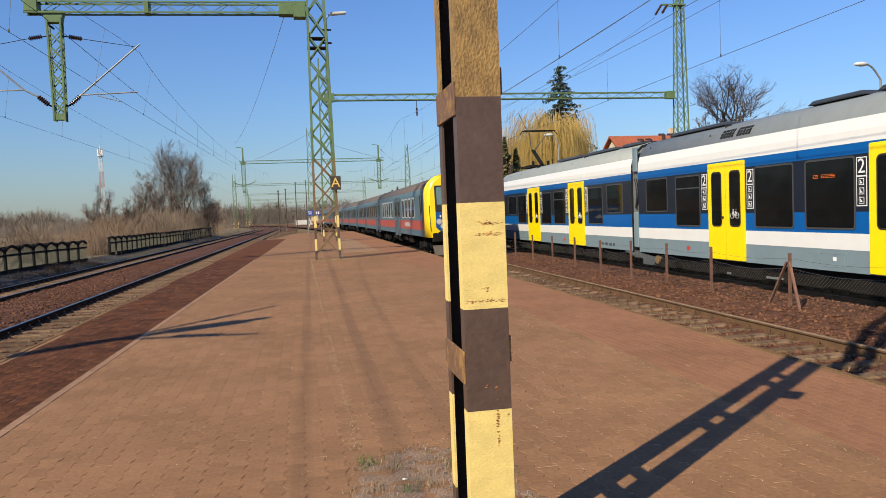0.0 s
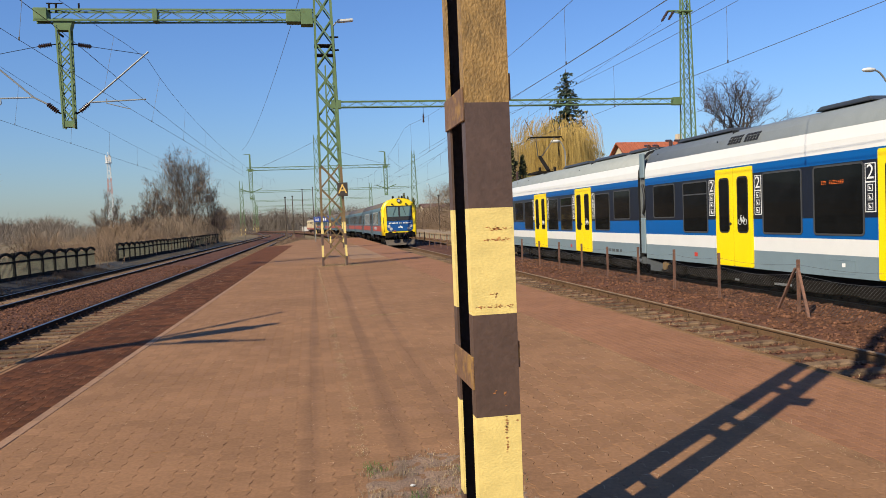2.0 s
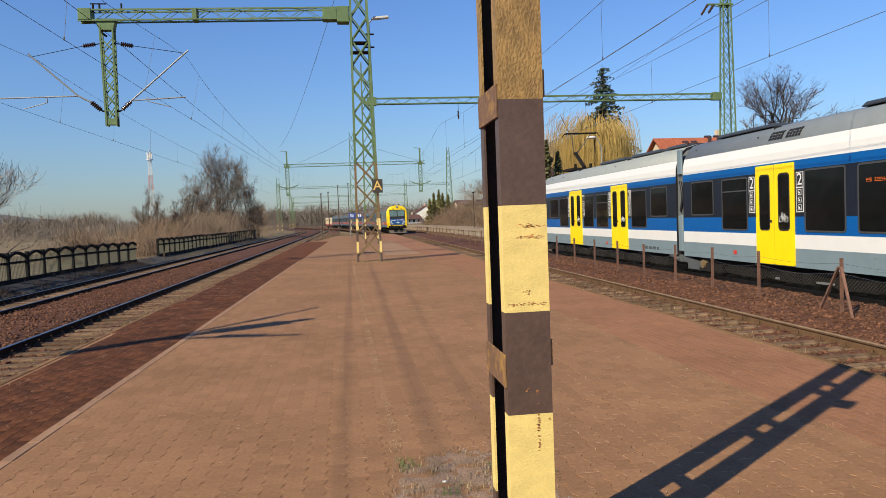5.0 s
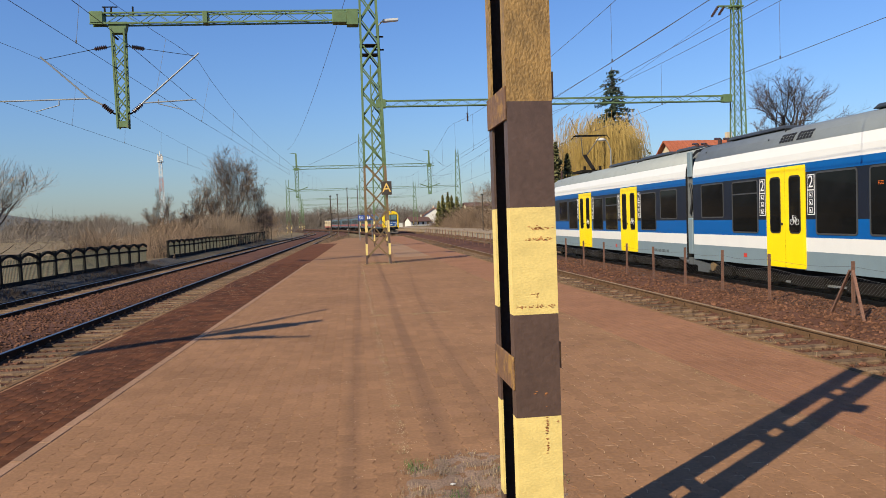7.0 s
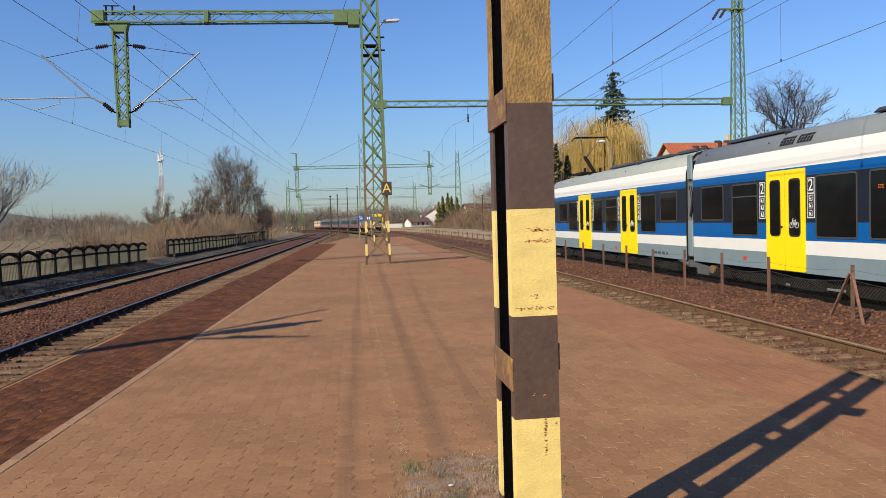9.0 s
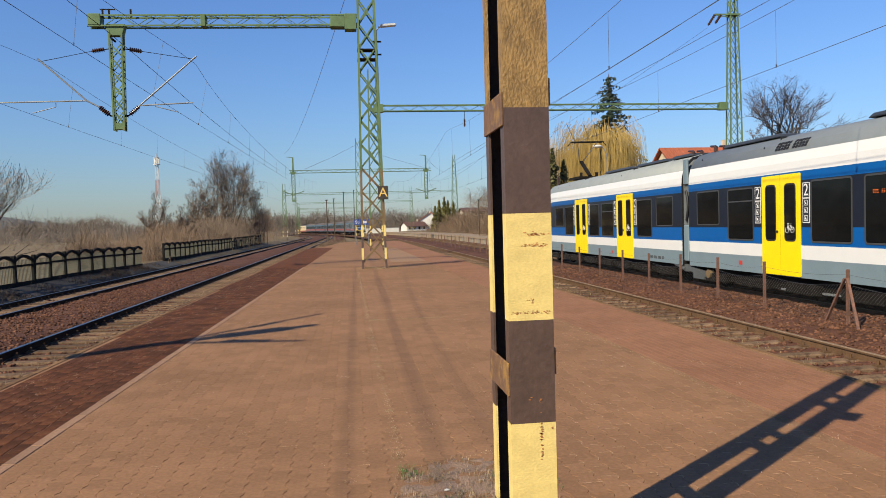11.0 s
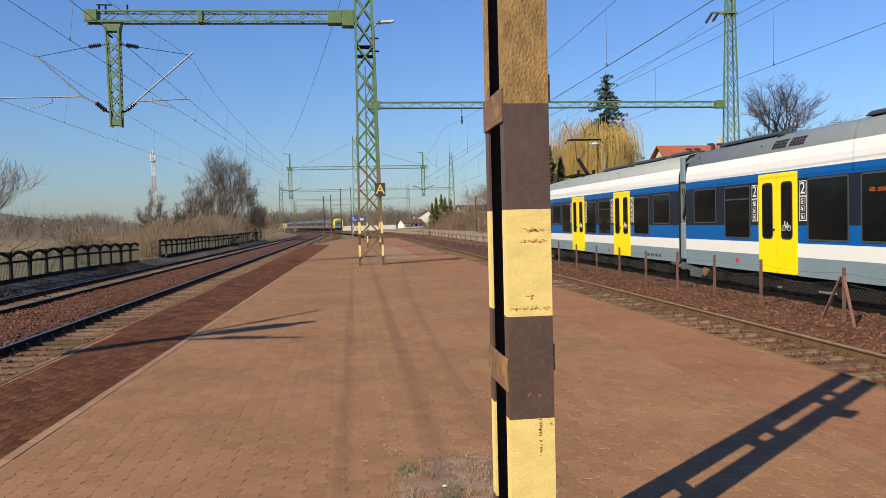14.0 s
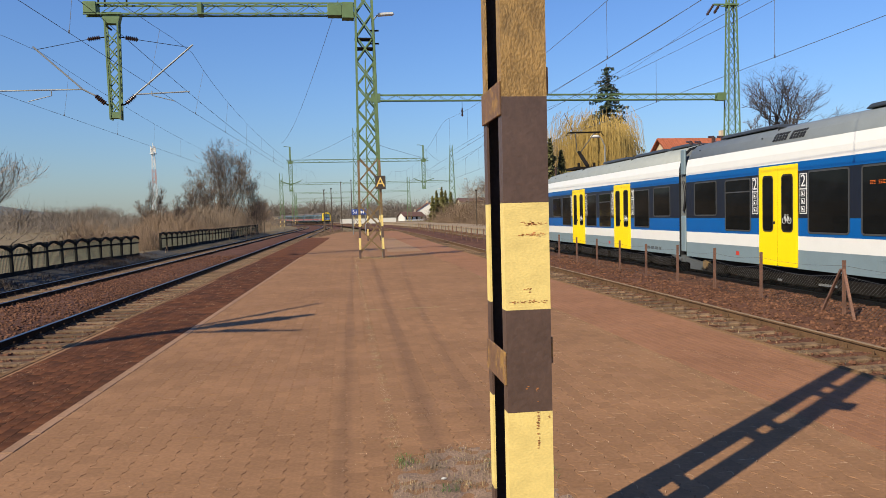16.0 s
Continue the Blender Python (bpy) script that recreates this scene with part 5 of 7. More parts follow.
# ---- concrete lattice fence beside the main line ----
def fence_panel(w):
    """One bay: post, arched head rail, middle rail, plinth and slats; runs along +y."""
    f = thing("concrete_fence", "weathered concrete fence bay with arched top and slats", "fence", group="concrete fence bays")
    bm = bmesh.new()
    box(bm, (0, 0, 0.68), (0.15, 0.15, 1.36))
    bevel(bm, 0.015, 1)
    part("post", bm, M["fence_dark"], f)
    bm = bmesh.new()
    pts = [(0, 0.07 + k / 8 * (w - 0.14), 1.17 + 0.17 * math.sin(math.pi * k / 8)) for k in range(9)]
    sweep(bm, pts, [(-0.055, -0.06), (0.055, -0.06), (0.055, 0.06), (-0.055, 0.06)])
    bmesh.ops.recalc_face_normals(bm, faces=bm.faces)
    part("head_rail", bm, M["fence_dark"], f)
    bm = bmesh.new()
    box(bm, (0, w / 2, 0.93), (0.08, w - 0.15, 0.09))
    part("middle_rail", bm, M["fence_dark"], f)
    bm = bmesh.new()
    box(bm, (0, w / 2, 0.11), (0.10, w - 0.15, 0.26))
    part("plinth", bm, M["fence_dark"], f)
    bm = bmesh.new()
    box(bm, (0, 0.05, 0.6), (0.024, 0.03, 1.2))
    me = bpy.data.meshes.new("slat")
    bm.to_mesh(me)
    bm.free()
    me.materials.append(M["fence_panel"])
    m = int((w - 0.15) / 0.115)
    for k in range(m):
        s = new("slat", me)
        s.parent = f
        s.matrix_basis = pose(0, 0.09 + (k + 0.1) * (w - 0.2) / m, -0.02)
    return f


def fence_run(a, b, lean=0.0):
    a, b = Vector(a), Vector(b)
    d = b - a
    n = max(1, round(d.length / 1.62))
    rz = -math.degrees(math.atan2(d.x, d.y))
    proto = None
    for k in range(n):
        p = a + d * (k / n)
        m = pose(p.x, p.y, ground_height(p.x, p.y) - 0.05, 0, random.uniform(-1.5, 1.5), rz)
        if proto is None:
            proto = fence_panel(d.length / n)
            proto.matrix_basis = m
        else:
            copy_thing(proto, m)


fence_run((-14.5, 21.0, 0), (-13.35, 48.8, 0))
fence_run((-13.55, 55.2, 0), (-13.1, 111.0, 0))


# ---- rusty mesh fence between the sidings ----
def fence_line(y):
    return 9.30 + 0.0085 * y


def mesh_fence():
    f = thing("wire_fence", "low sagging chain-link fence on rusty angle posts", "fence")
    ys = [4.2, 7.0, 9.8, 12.62, 15.45, 17.6, 19.75, 22.0, 24.3, 26.7, 29.2, 31.8] + [34.5 + 2.7 * k for k in range(26)]
    for y in ys:
        bm = bmesh.new()
        h = 1.08 + random.uniform(-0.05, 0.05)
        lean = random.uniform(-0.02, 0.02)
        x = fence_line(y)
        bar(bm, (x, y, -0.5), (x + lean, y + lean, -0.36 + h), 0.055, 0.012)
        bar(bm, (x + 0.03, y, -0.5), (x + 0.03 + lean, y + lean, -0.36 + h), 0.012, 0.05)
        part("post", bm, M["rust"], f, "rusty angle-iron post")
    for dy in (-0.62, 0.62):
        bm = bmesh.new()
        bar(bm, (fence_line(12.62) - 0.02, 12.62 + dy * 0.06, 0.55), (fence_line(12.62) - (0.02 if dy > 0 else 0.25), 12.62 + dy * 1.05, -0.42), 0.05, 0.035)
        part("brace", bm, M["rust"], f, "rusty diagonal brace")
    bm = bmesh.new()
    for a, b in zip(ys, ys[1:]):
        if a > 40:
            break
        n = int((b - a) / 0.085)
        for k in range(-9, n):
            y0 = a + k * 0.085
            for s in (1, -1):
                p, q = (y0, -0.34), (y0 + 0.78, 0.44)
                if s < 0:
                    p, q = (y0 + 0.78, -0.34), (y0, 0.44)
                # clip to the bay
                (ya, za), (yb, zb) = p, q
                lo, hi = a, b
                ts = sorted([(lo - ya) / (yb - ya), (hi - ya) / (yb - ya)])
                t0, t1 = max(0, ts[0]), min(1, ts[1])
                if t1 - t0 < 0.05:
                    continue
                P = Vector((fence_line(ya), ya + (yb - ya) * t0, za + (zb - za) * t0))
                Q = Vector((fence_line(yb), ya + (yb - ya) * t1, za + (zb - za) * t1))
                for V in (P, Q):
                    V.z -= 0.10 * math.sin(math.pi * (V.y - a) / (b - a)) * max(0, V.z + 0.34) / 0.78
                vs = [bm.verts.new(P + Vector((0, 0.002, 0.002))), bm.verts.new(P - Vector((0, 0.002, 0.002))), bm.verts.new(Q - Vector((0, 0.002, 0.002))), bm.verts.new(Q + Vector((0, 0.002, 0.002)))]
                bm.faces.new(vs)
    ob = part("chain_link_mesh", bm, M["wire"], f, "thin chain-link mesh")
    ob["kind"] = "stuff"
    for zz, sag in ((0.64, 0.06), (0.45, 0.09)):
        bm = bmesh.new()
        for a, b in zip(ys, ys[1:]):
            pts = [(fence_line(y), y, zz - sag * math.sin(math.pi * (y - a) / (b - a)) - 0.02) for y in np.linspace(a, b, 7)]
            for p, q in zip(pts, pts[1:]):
                tube(bm, p, q, 0.0035, n=3, caps=False)
        part("strand", bm, M["wire"], f)


mesh_fence()


# ---- far platform beyond the standing train ----
def far_plat(y):
    return line_unit(y) + 1.75


bm = bmesh.new()
pts = [(far_plat(y), y, 0) for y in np.arange(-30, 200, 6.0)]
sweep(bm, pts, [(0.08, -0.7), (0.08, 0.10), (0.0, 0.10), (0.0, 0.24), (5.4, 0.24), (5.4, -0.7)])
fp = tagged(part("platform_side", bm, M["kerb"]), "pale concrete side platform beyond the sidings", "platform", kind="structure")
bm = bmesh.new()
for y in np.arange(44, 170, 2.0):
    box(bm, (far_plat(y) + 0.05, y, -0.15), (0.08, 0.16, 0.52))
part("edge_pier", bm, M["concrete"], fp)


# ---- plants ----
M["bark"] = mat("bark", (0.0591, 0.0431, 0.0313), 0.95, var=0.35, scale=6, bump=0.4)
M["twig_dark"] = mat("dark_twig", (0.0591, 0.0417, 0.0313), 0.95, var=0.3, rand=0.3, bump=0)
# greyer twigs for the distance: haze is mixed into the colour
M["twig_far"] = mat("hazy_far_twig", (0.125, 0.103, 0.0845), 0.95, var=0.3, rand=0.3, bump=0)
M["twig"] = mat("bare_twig", (0.188, 0.139, 0.097), 0.95, var=0.3, rand=0.3, bump=0)
M["twig_red"] = mat("reddish_twig", (0.16, 0.108, 0.0695), 0.95, var=0.3, rand=0.35, bump=0)
M["reed"] = mat("dry_reed", (0.15, 0.122, 0.0864), 0.95, var=0.3, rand=0.35, bump=0)
M["willow"] = mat("golden_willow_strand", (0.33, 0.225, 0.062), 0.8, var=0.25, rand=0.3, bump=0)
M["beige_strand"] = mat("beige_bare_strand", (0.29, 0.215, 0.125), 0.85, var=0.25, rand=0.3, bump=0)
M["needle"] = mat("dark_spruce_needle", (0.0243, 0.0417, 0.0195), 0.85, var=0.3, rand=0.35, bump=0)
M["olive"] = mat("dark_olive_needle", (0.075, 0.072, 0.022), 0.85, var=0.3, rand=0.45, bump=0)
M["thuja"] = mat("olive_conifer", (0.118, 0.108, 0.0243), 0.85, var=0.3, rand=0.4, bump=0)
M["drygrass"] = mat("dry_grass_blade", (0.261, 0.196, 0.104), 0.95, var=0.3, rand=0.35, bump=0)
M["straw"] = mat("pale_straw", (0.408, 0.304, 0.204), 0.9, var=0.2, rand=0.3, bump=0)
M["greengrass"] = mat("fresh_grass_blade", (0.0641, 0.11, 0.0229), 0.85, var=0.3, rand=0.3, bump=0)


class Ribbons:
    """Collects thin two-sided strips and tapered limbs into one mesh."""
    def __init__(self):
        self.v, self.f = [], []

    def strip(self, pts, w, side):
        n = len(self.v)
        side = Vector(side)
        for i, p in enumerate(pts):
            k = w * (1 - 0.6 * i / max(1, len(pts) - 1)) / 2
            self.v += [Vector(p) - side * k, Vector(p) + side * k]
        for i in range(len(pts) - 1):
            a = n + 2 * i
            self.f.append((a, a + 1, a + 3, a + 2))

    def limb(self, a, b, r0, r1, n=4):
        a, b = Vector(a), Vector(b)
        d = (b - a).normalized()
        u = d.orthogonal().normalized()
        w = d.cross(u)
        s = len(self.v)
        for p, r in ((a, r0), (b, r1)):
            for k in range(n):
                t = k * math.tau / n
                self.v.append(p + (u * math.cos(t) + w * math.sin(t)) * r)
        for k in range(n):
            self.f.append((s + k, s + (k + 1) % n, s + n + (k + 1) % n, s + n + k))

    def leaf(self, c, s, rnd):
        a = Vector((rnd.gauss(0, 1), rnd.gauss(0, 1), rnd.gauss(0, 1))).normalized()
        b = a.orthogonal().normalized()
        c = Vector(c)
        n = len(self.v)
        self.v += [c - a * s, c + b * s * 0.5, c + a * s, c - b * s * 0.5]
        self.f.append((n, n + 1, n + 2, n + 3))

    def done(self, name, material, parent, label=""):
        return mesh_part(name, self.v, self.f, material, parent, label)


def grow(limbs, twigs, p, d, length, r, depth, rnd, droop=0.0, spread=0.6, twig_w=0.03, up=0.1):
    """Forking limbs that end in twigs."""
    steps = 3
    for _ in range(steps):
        d = (d + Vector((rnd.gauss(0, 0.16), rnd.gauss(0, 0.16), rnd.gauss(0, 0.10) - droop))).normalized()
        q = p + d * (length / steps)
        r2 = r * 0.86
        if r > 0.02:
            limbs.limb(p, q, r, r2, 5 if r > 0.08 else 3)
        else:
            twigs.strip([p, q], twig_w, d.orthogonal().normalized())
        if depth > 0 and rnd.random() < 0.55:
            e = (d + Vector((rnd.gauss(0, spread), rnd.gauss(0, spread), rnd.gauss(up, spread * 0.7)))).normalized()
            grow(limbs, twigs, q, e, length * rnd.uniform(0.55, 0.8), r2 * 0.55, depth - 1, rnd, droop, spread, twig_w, up)
        p, r = q, r2
    if depth > 0:
        for _ in range(2 + (rnd.random() < 0.5)):
            e = (d + Vector((rnd.gauss(0, spread), rnd.gauss(0, spread), rnd.gauss(up, spread * 0.6)))).normalized()
            grow(limbs, twigs, p, e, length * rnd.uniform(0.6, 0.85), r * 0.7, depth - 1, rnd, droop, spread, twig_w, up)
    else:
        for _ in range(2):
            e = (d + Vector((rnd.gauss(0, 0.7), rnd.gauss(0, 0.7), rnd.gauss(0.1, 0.5)))).normalized()
            twigs.strip([p, p + e * length * 0.5, p + (e + Vector((0, 0, 0.2))) * length], twig_w * 0.8, e.orthogonal().normalized())


def bare_tree(name, label, x, y, h, seed, depth=5, stems=1, spread=0.55, twig_w=0.03, mat_twig="twig", leaves=0, first=0.34, up=0.1, thick=0.017, width=None):
    t = thing(name, label, "tree", pose(x, y, ground_height(x, y) - 0.05))
    rnd = random.Random(seed)
    limbs, twigs = Ribbons(), Ribbons()
    for s in range(stems):
        a = rnd.uniform(0, 6.28)
        lean = 0.0 if stems == 1 else 0.35
        d = Vector((lean * math.cos(a), lean * math.sin(a), 1)).normalized()
        grow(limbs, twigs, Vector((0.25 * math.cos(a) * (stems > 1), 0.25 * math.sin(a) * (stems > 1), 0)), d, h * first, h * thick, depth, rnd, 0.0, spread, twig_w, up)
    top = max(v.z for v in twigs.v)
    k = h / top
    flat = k
    if width:
        reach = sorted(math.hypot(v.x, v.y) for v in twigs.v)
        flat = width / (2 * reach[int(0.96 * len(reach))])
    for r in (limbs, twigs):
        r.v = [Vector((v.x * flat, v.y * flat, v.z * k)) for v in r.v]
    limbs.done("trunk", M["bark"], t)
    twigs.done("crown", M[mat_twig], t, "bare crown of thin twigs")
    if leaves:
        lf = Ribbons()
        for _ in range(leaves):
            lf.leaf(rnd.choice(twigs.v), 0.11, rnd)
        lf.done("dry_leaves", M["twig_red"], t, "a few brown leaves left on the twigs")
    return t


def dome_tree(label, x, y, h, w, fork, mains, subs, twig_n, seed, twig_w=0.04, mat_twig="twig_mid", r0=0.2, leaves=0, stems=1):
    """Bare tree whose crooked limbs fan out from the fork to fill a domed, uneven crown."""
    t = thing("bare_tree", label, "tree", pose(x, y, ground_height(x, y) - 0.05))
    rnd = random.Random(seed)
    limbs, twigs = Ribbons(), Ribbons()

    def crooked(p, q, n, amp):
        pts = [p]
        for i in range(1, n):
            pts.append(p.lerp(q, i / n) + Vector((rnd.gauss(0, amp), rnd.gauss(0, amp), rnd.gauss(0, amp * 0.7) + amp * 1.3 * math.sin(math.pi * i / n))))
        return pts + [q]

    base = Vector((0, 0, fork))
    if stems == 1:
        trunk = crooked(Vector((0, 0, 0)), base, 3, 0.06)
        for p, q in zip(trunk, trunk[1:]):
            limbs.limb(p, q, r0 * 1.3, r0 * 1.15, 7)
    half, low = w / 2, fork + (h - fork) * 0.12
    for i in range(mains):
        a, e = i * 2.399 + rnd.uniform(-0.3, 0.3), rnd.random() ** 0.8
        rad = half * math.cos(e * 1.45) * rnd.uniform(0.72, 1.0)
        tip = Vector((rad * math.cos(a), rad * math.sin(a), low + (h - low) * math.sin(e * 1.5) * rnd.uniform(0.85, 1.0)))
        root = base if stems == 1 else Vector((0.9 * rnd.gauss(0, 1), 0.9 * rnd.gauss(0, 1), 0))
        pts = crooked(root, tip, 5, w * 0.03)
        rr = r0 * rnd.uniform(0.45, 0.7)
        for k, (p, q) in enumerate(zip(pts, pts[1:])):
            limbs.limb(p, q, rr * (1 - 0.17 * k), rr * (1 - 0.17 * (k + 1)), 5)
        for _ in range(subs):
            k = rnd.choice((1, 2, 3, 3, 4))
            p = pts[k].lerp(pts[k + 1] if k < 5 else pts[k], rnd.random())
            out = (p - Vector((0, 0, low * 0.7))).normalized()
            q = p + (out + Vector((rnd.gauss(0, 0.6), rnd.gauss(0, 0.6), rnd.gauss(0.15, 0.4)))).normalized() * w * rnd.uniform(0.1, 0.2)
            sp = crooked(p, q, 3, w * 0.012)
            for m, (u, v) in enumerate(zip(sp, sp[1:])):
                limbs.limb(u, v, rr * (0.3 - 0.06 * m), rr * (0.24 - 0.06 * m), 3)
            for _k in range(twig_n):
                u = sp[rnd.choice((1, 2, 3))]
                d = (out + Vector((rnd.gauss(0, 0.75), rnd.gauss(0, 0.75), rnd.gauss(0.1, 0.6)))).normalized()
                ln = w * rnd.uniform(0.04, 0.11)
                mid = u + d * ln * 0.55 + Vector((rnd.gauss(0, 0.06), rnd.gauss(0, 0.06), rnd.gauss(0, 0.06)))
                twigs.strip([u, mid, u + d * ln + Vector((0, 0, 0.12 * ln))], twig_w, d.orthogonal().normalized())
                twigs.strip([mid, mid + (d + Vector((rnd.gauss(0, 0.6), rnd.gauss(0, 0.6), rnd.gauss(0.2, 0.5)))) * ln * 0.4], twig_w * 0.8, d.orthogonal().normalized())
    limbs.done("trunk", M["bark"], t)
    twigs.done("crown", M[mat_twig], t, "bare crown of thin twigs")
    if leaves:
        lf = Ribbons()
        high = [v for v in twigs.v if v.z > h * 0.55]
        for _ in range(leaves):
            lf.leaf(rnd.choice(high), rnd.uniform(0.06, 0.12), rnd)
        lf.done("dry_leaves", M["twig_dark"], t, "dark dry seed clusters on the twigs")
    return t


def thicket(name, label, spots, n, h, seed, material, spread=1.4, w=0.035, category="bushes"):
    """Many curved twigs rising from ground spots; uneven outline."""
    rnd = random.Random(seed)
    rb = Ribbons()
    for _ in range(n):
        sx, sy, sh = rnd.choice(spots)
        x, y = rnd.gauss(sx, spread), rnd.gauss(sy, spread)
        z = ground_height(x, y)
        hh = h * sh * rnd.uniform(0.35, 1.0) * (0.6 + 0.4 * math.exp(-((x - sx) ** 2 + (y - sy) ** 2) / (2 * spread ** 2)))
        a, lean = rnd.uniform(0, 6.28), rnd.uniform(0.05, 0.9)
        p = [Vector((x + math.cos(a) * lean * hh * t * t, y + math.sin(a) * lean * hh * t * t, z + hh * t * (1 - 0.12 * t * lean))) for t in (0, 0.4, 0.75, 1)]
        rb.strip(p, w, (1, 0, 0))
        for _k in range(4):
            q = p[rnd.choice((1, 2))]
            b = rnd.uniform(0, 6.28)
            e = q + Vector((math.cos(b) * 0.22 * hh, math.sin(b) * 0.22 * hh, rnd.uniform(0.05, 0.3) * hh))
            rb.strip([q, e], w * 0.7, (1, 0, 0))
    ob = mesh_part(name, rb.v, rb.f, material)
    return tagged(ob, label, category, kind="stuff")


# left of the line: the large bare tree, hedge trees, scrub and a nearer tree at the edge
M["twig_mid"] = mat("grey_brown_twig", (0.185, 0.127, 0.082), 0.95, var=0.3, rand=0.35, bump=0)
dome_tree("large bare multi-stemmed tree behind the concrete fence", -17.3, 108, 12.9, 11.2, 0.6, 38, 13, 9, 11, 0.032, leaves=500, stems=6, r0=0.075)
dome_tree("broad bare tree with tangled twigs behind the fence", -14.4, 112, 8.6, 6.2, 0.5, 20, 11, 8, 19, 0.032, leaves=200, stems=4, r0=0.07)
dome_tree("bare tree with tangled twigs behind the fence", -20.0, 103, 8.4, 6.4, 0.4, 30, 11, 8, 12, 0.03, stems=4, r0=0.09)
bare_tree("bare_tree", "slender bare tree at the end of the fence", -13.9, 122, 6.6, 18, depth=4, stems=4, spread=0.42, twig_w=0.036, mat_twig="twig_mid", first=0.28, up=0.25, width=3.4)
dome_tree("small dark bare tree behind the fence", -20.6, 82, 6.4, 4.2, 0.4, 26, 10, 7, 13, 0.026, stems=4, r0=0.08)
dome_tree("small dark bare tree with crooked limbs", -18.6, 84, 5.2, 3.8, 0.4, 20, 10, 7, 113, 0.026, stems=3, r0=0.08)
bare_tree("bare_tree", "small bare tree beside the fence end", -15.4, 130, 6.2, 14, depth=4, stems=4, spread=0.55, twig_w=0.045, mat_twig="twig_mid", width=4.5)
bare_tree("bare_tree", "bare tree with pale twigs at the field edge", -22.6, 46, 7.6, 15, depth=4, stems=3, spread=0.5, twig_w=0.022, first=0.3, up=0.2)
bare_tree("bare_tree", "bare tree far along the fence", -16.9, 150, 5.8, 16, depth=4, stems=4, twig_w=0.05, mat_twig="twig_mid", width=4.5)
rnd = random.Random(21)
thicket("scrub", "tangled reddish brown scrub behind the concrete fence", [(-15.4 - rnd.random() * 5.5, 66 + 1.4 * k, rnd.uniform(0.6, 1.2)) for k in range(38)], 2400, 2.9, 22, M["twig_red"], 1.3, 0.03)
thicket("scrub", "dense brown undergrowth round the large bare tree", [(-14.8 - rnd.random() * 6.5, 84 + rnd.random() * 36, rnd.uniform(0.5, 1.15)) for _ in range(44)], 5200, 4.6, 122, M["twig"], 1.0, 0.036)
thicket("scrub", "reddish bramble canes under the large bare tree", [(-14.8 - rnd.random() * 6.0, 84 + rnd.random() * 34, rnd.uniform(0.5, 1.1)) for _ in range(30)], 2600, 3.8, 125, M["twig_red"], 1.0, 0.036)
thicket("scrub", "low dark brambles close behind the concrete fence", [(-14.5 - rnd.random() * 0.6, 57 + 1.3 * k, rnd.uniform(0.6, 1.1)) for k in range(41)], 2600, 1.7, 124, M["twig_dark"], 0.35, 0.025)
thicket("scrub", "dark tangled bush at the fence gap", [(-18.6, 76, 1.0), (-17.6, 78, 0.9), (-19.6, 79, 0.9), (-16.6, 80, 0.7)], 900, 4.2, 123, M["twig_mid"], 0.9, 0.026)
thicket("scrub", "thin brown scrub along the fence gap", [(-15.2 - rnd.random() * 4, 50 + rnd.random() * 14, rnd.uniform(0.5, 1.0)) for _ in range(8)], 1500, 3.2, 23, M["twig_red"], 1.0, 0.022)
thicket("scrub", "bare bushes along the left embankment", [(-16 - rnd.random() * 14, 104 + rnd.random() * 86, rnd.uniform(0.4, 1.0)) for _ in range(26)], 3200, 4.2, 24, M["twig"], 2.0, 0.05)
thicket("reed_field", "pale dry reeds across the field", [(-25 - rnd.random() * 110, 95 + rnd.random() * 120, rnd.uniform(0.5, 1.0)) for _ in range(80)], 3800, 0.5, 25, M["reed"], 5, 0.06, "reeds")
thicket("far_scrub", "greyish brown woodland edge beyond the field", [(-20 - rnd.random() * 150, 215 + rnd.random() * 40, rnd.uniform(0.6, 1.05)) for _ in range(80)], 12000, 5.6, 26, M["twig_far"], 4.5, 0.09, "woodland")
thicket("dry_weeds", "dry weeds along the foot of the concrete fence", [(-13.3 + rnd.random() * 0.7, 22 + rnd.random() * 30, rnd.uniform(0.4, 1.0)) for _ in range(30)], 2600, 0.4, 27, M["twig_dark"], 0.45, 0.014, "weeds")

# dark ground sheet at the fence foot, standing in for the fence's shadow
shade_strip = sheet("cinder_strip", list(np.arange(-13.9, -12.15, 0.2)), list(np.arange(18, 56, 0.4)), lambda x, y: max(ballast_height(x, y), ground_height(x, y)) + 0.012, mat("fence_foot_shade", (0.0313, 0.0278, 0.0222), 0.95, var=0.5, scale=1.5, fine=25, bump=0.8))
tagged(shade_strip, "dark ground along the fence foot with the fence's shade in its colour", "ground", kind="structure")

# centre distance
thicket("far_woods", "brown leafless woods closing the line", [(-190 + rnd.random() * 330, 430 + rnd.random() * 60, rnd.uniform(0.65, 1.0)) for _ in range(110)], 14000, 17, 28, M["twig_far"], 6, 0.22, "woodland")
thicket("dry_bush", "dry brown shrub at the end of the platform", [(-2.6, 88, 0.9), (-1.6, 91, 1.0), (-0.4, 93, 0.9), (0.9, 96, 0.7)], 1300, 1.7, 29, M["twig_red"], 0.8, 0.02)

# right bank
thicket("scrub", "dense bare bushes on the bank behind the side platform", [(21.5 + rnd.random() * 9, 84 + rnd.random() * 90, rnd.uniform(0.6, 1.1)) for _ in range(60)], 14000, 5.6, 30, M["twig_red"], 1.9, 0.045)
thicket("scrub", "reddish bare shrubs beyond the standing train", [(27 + rnd.random() * 12, 60 + rnd.random() * 22, rnd.uniform(0.6, 1.0)) for _ in range(18)], 3400, 8.0, 31, M["twig_red"], 1.7, 0.03)
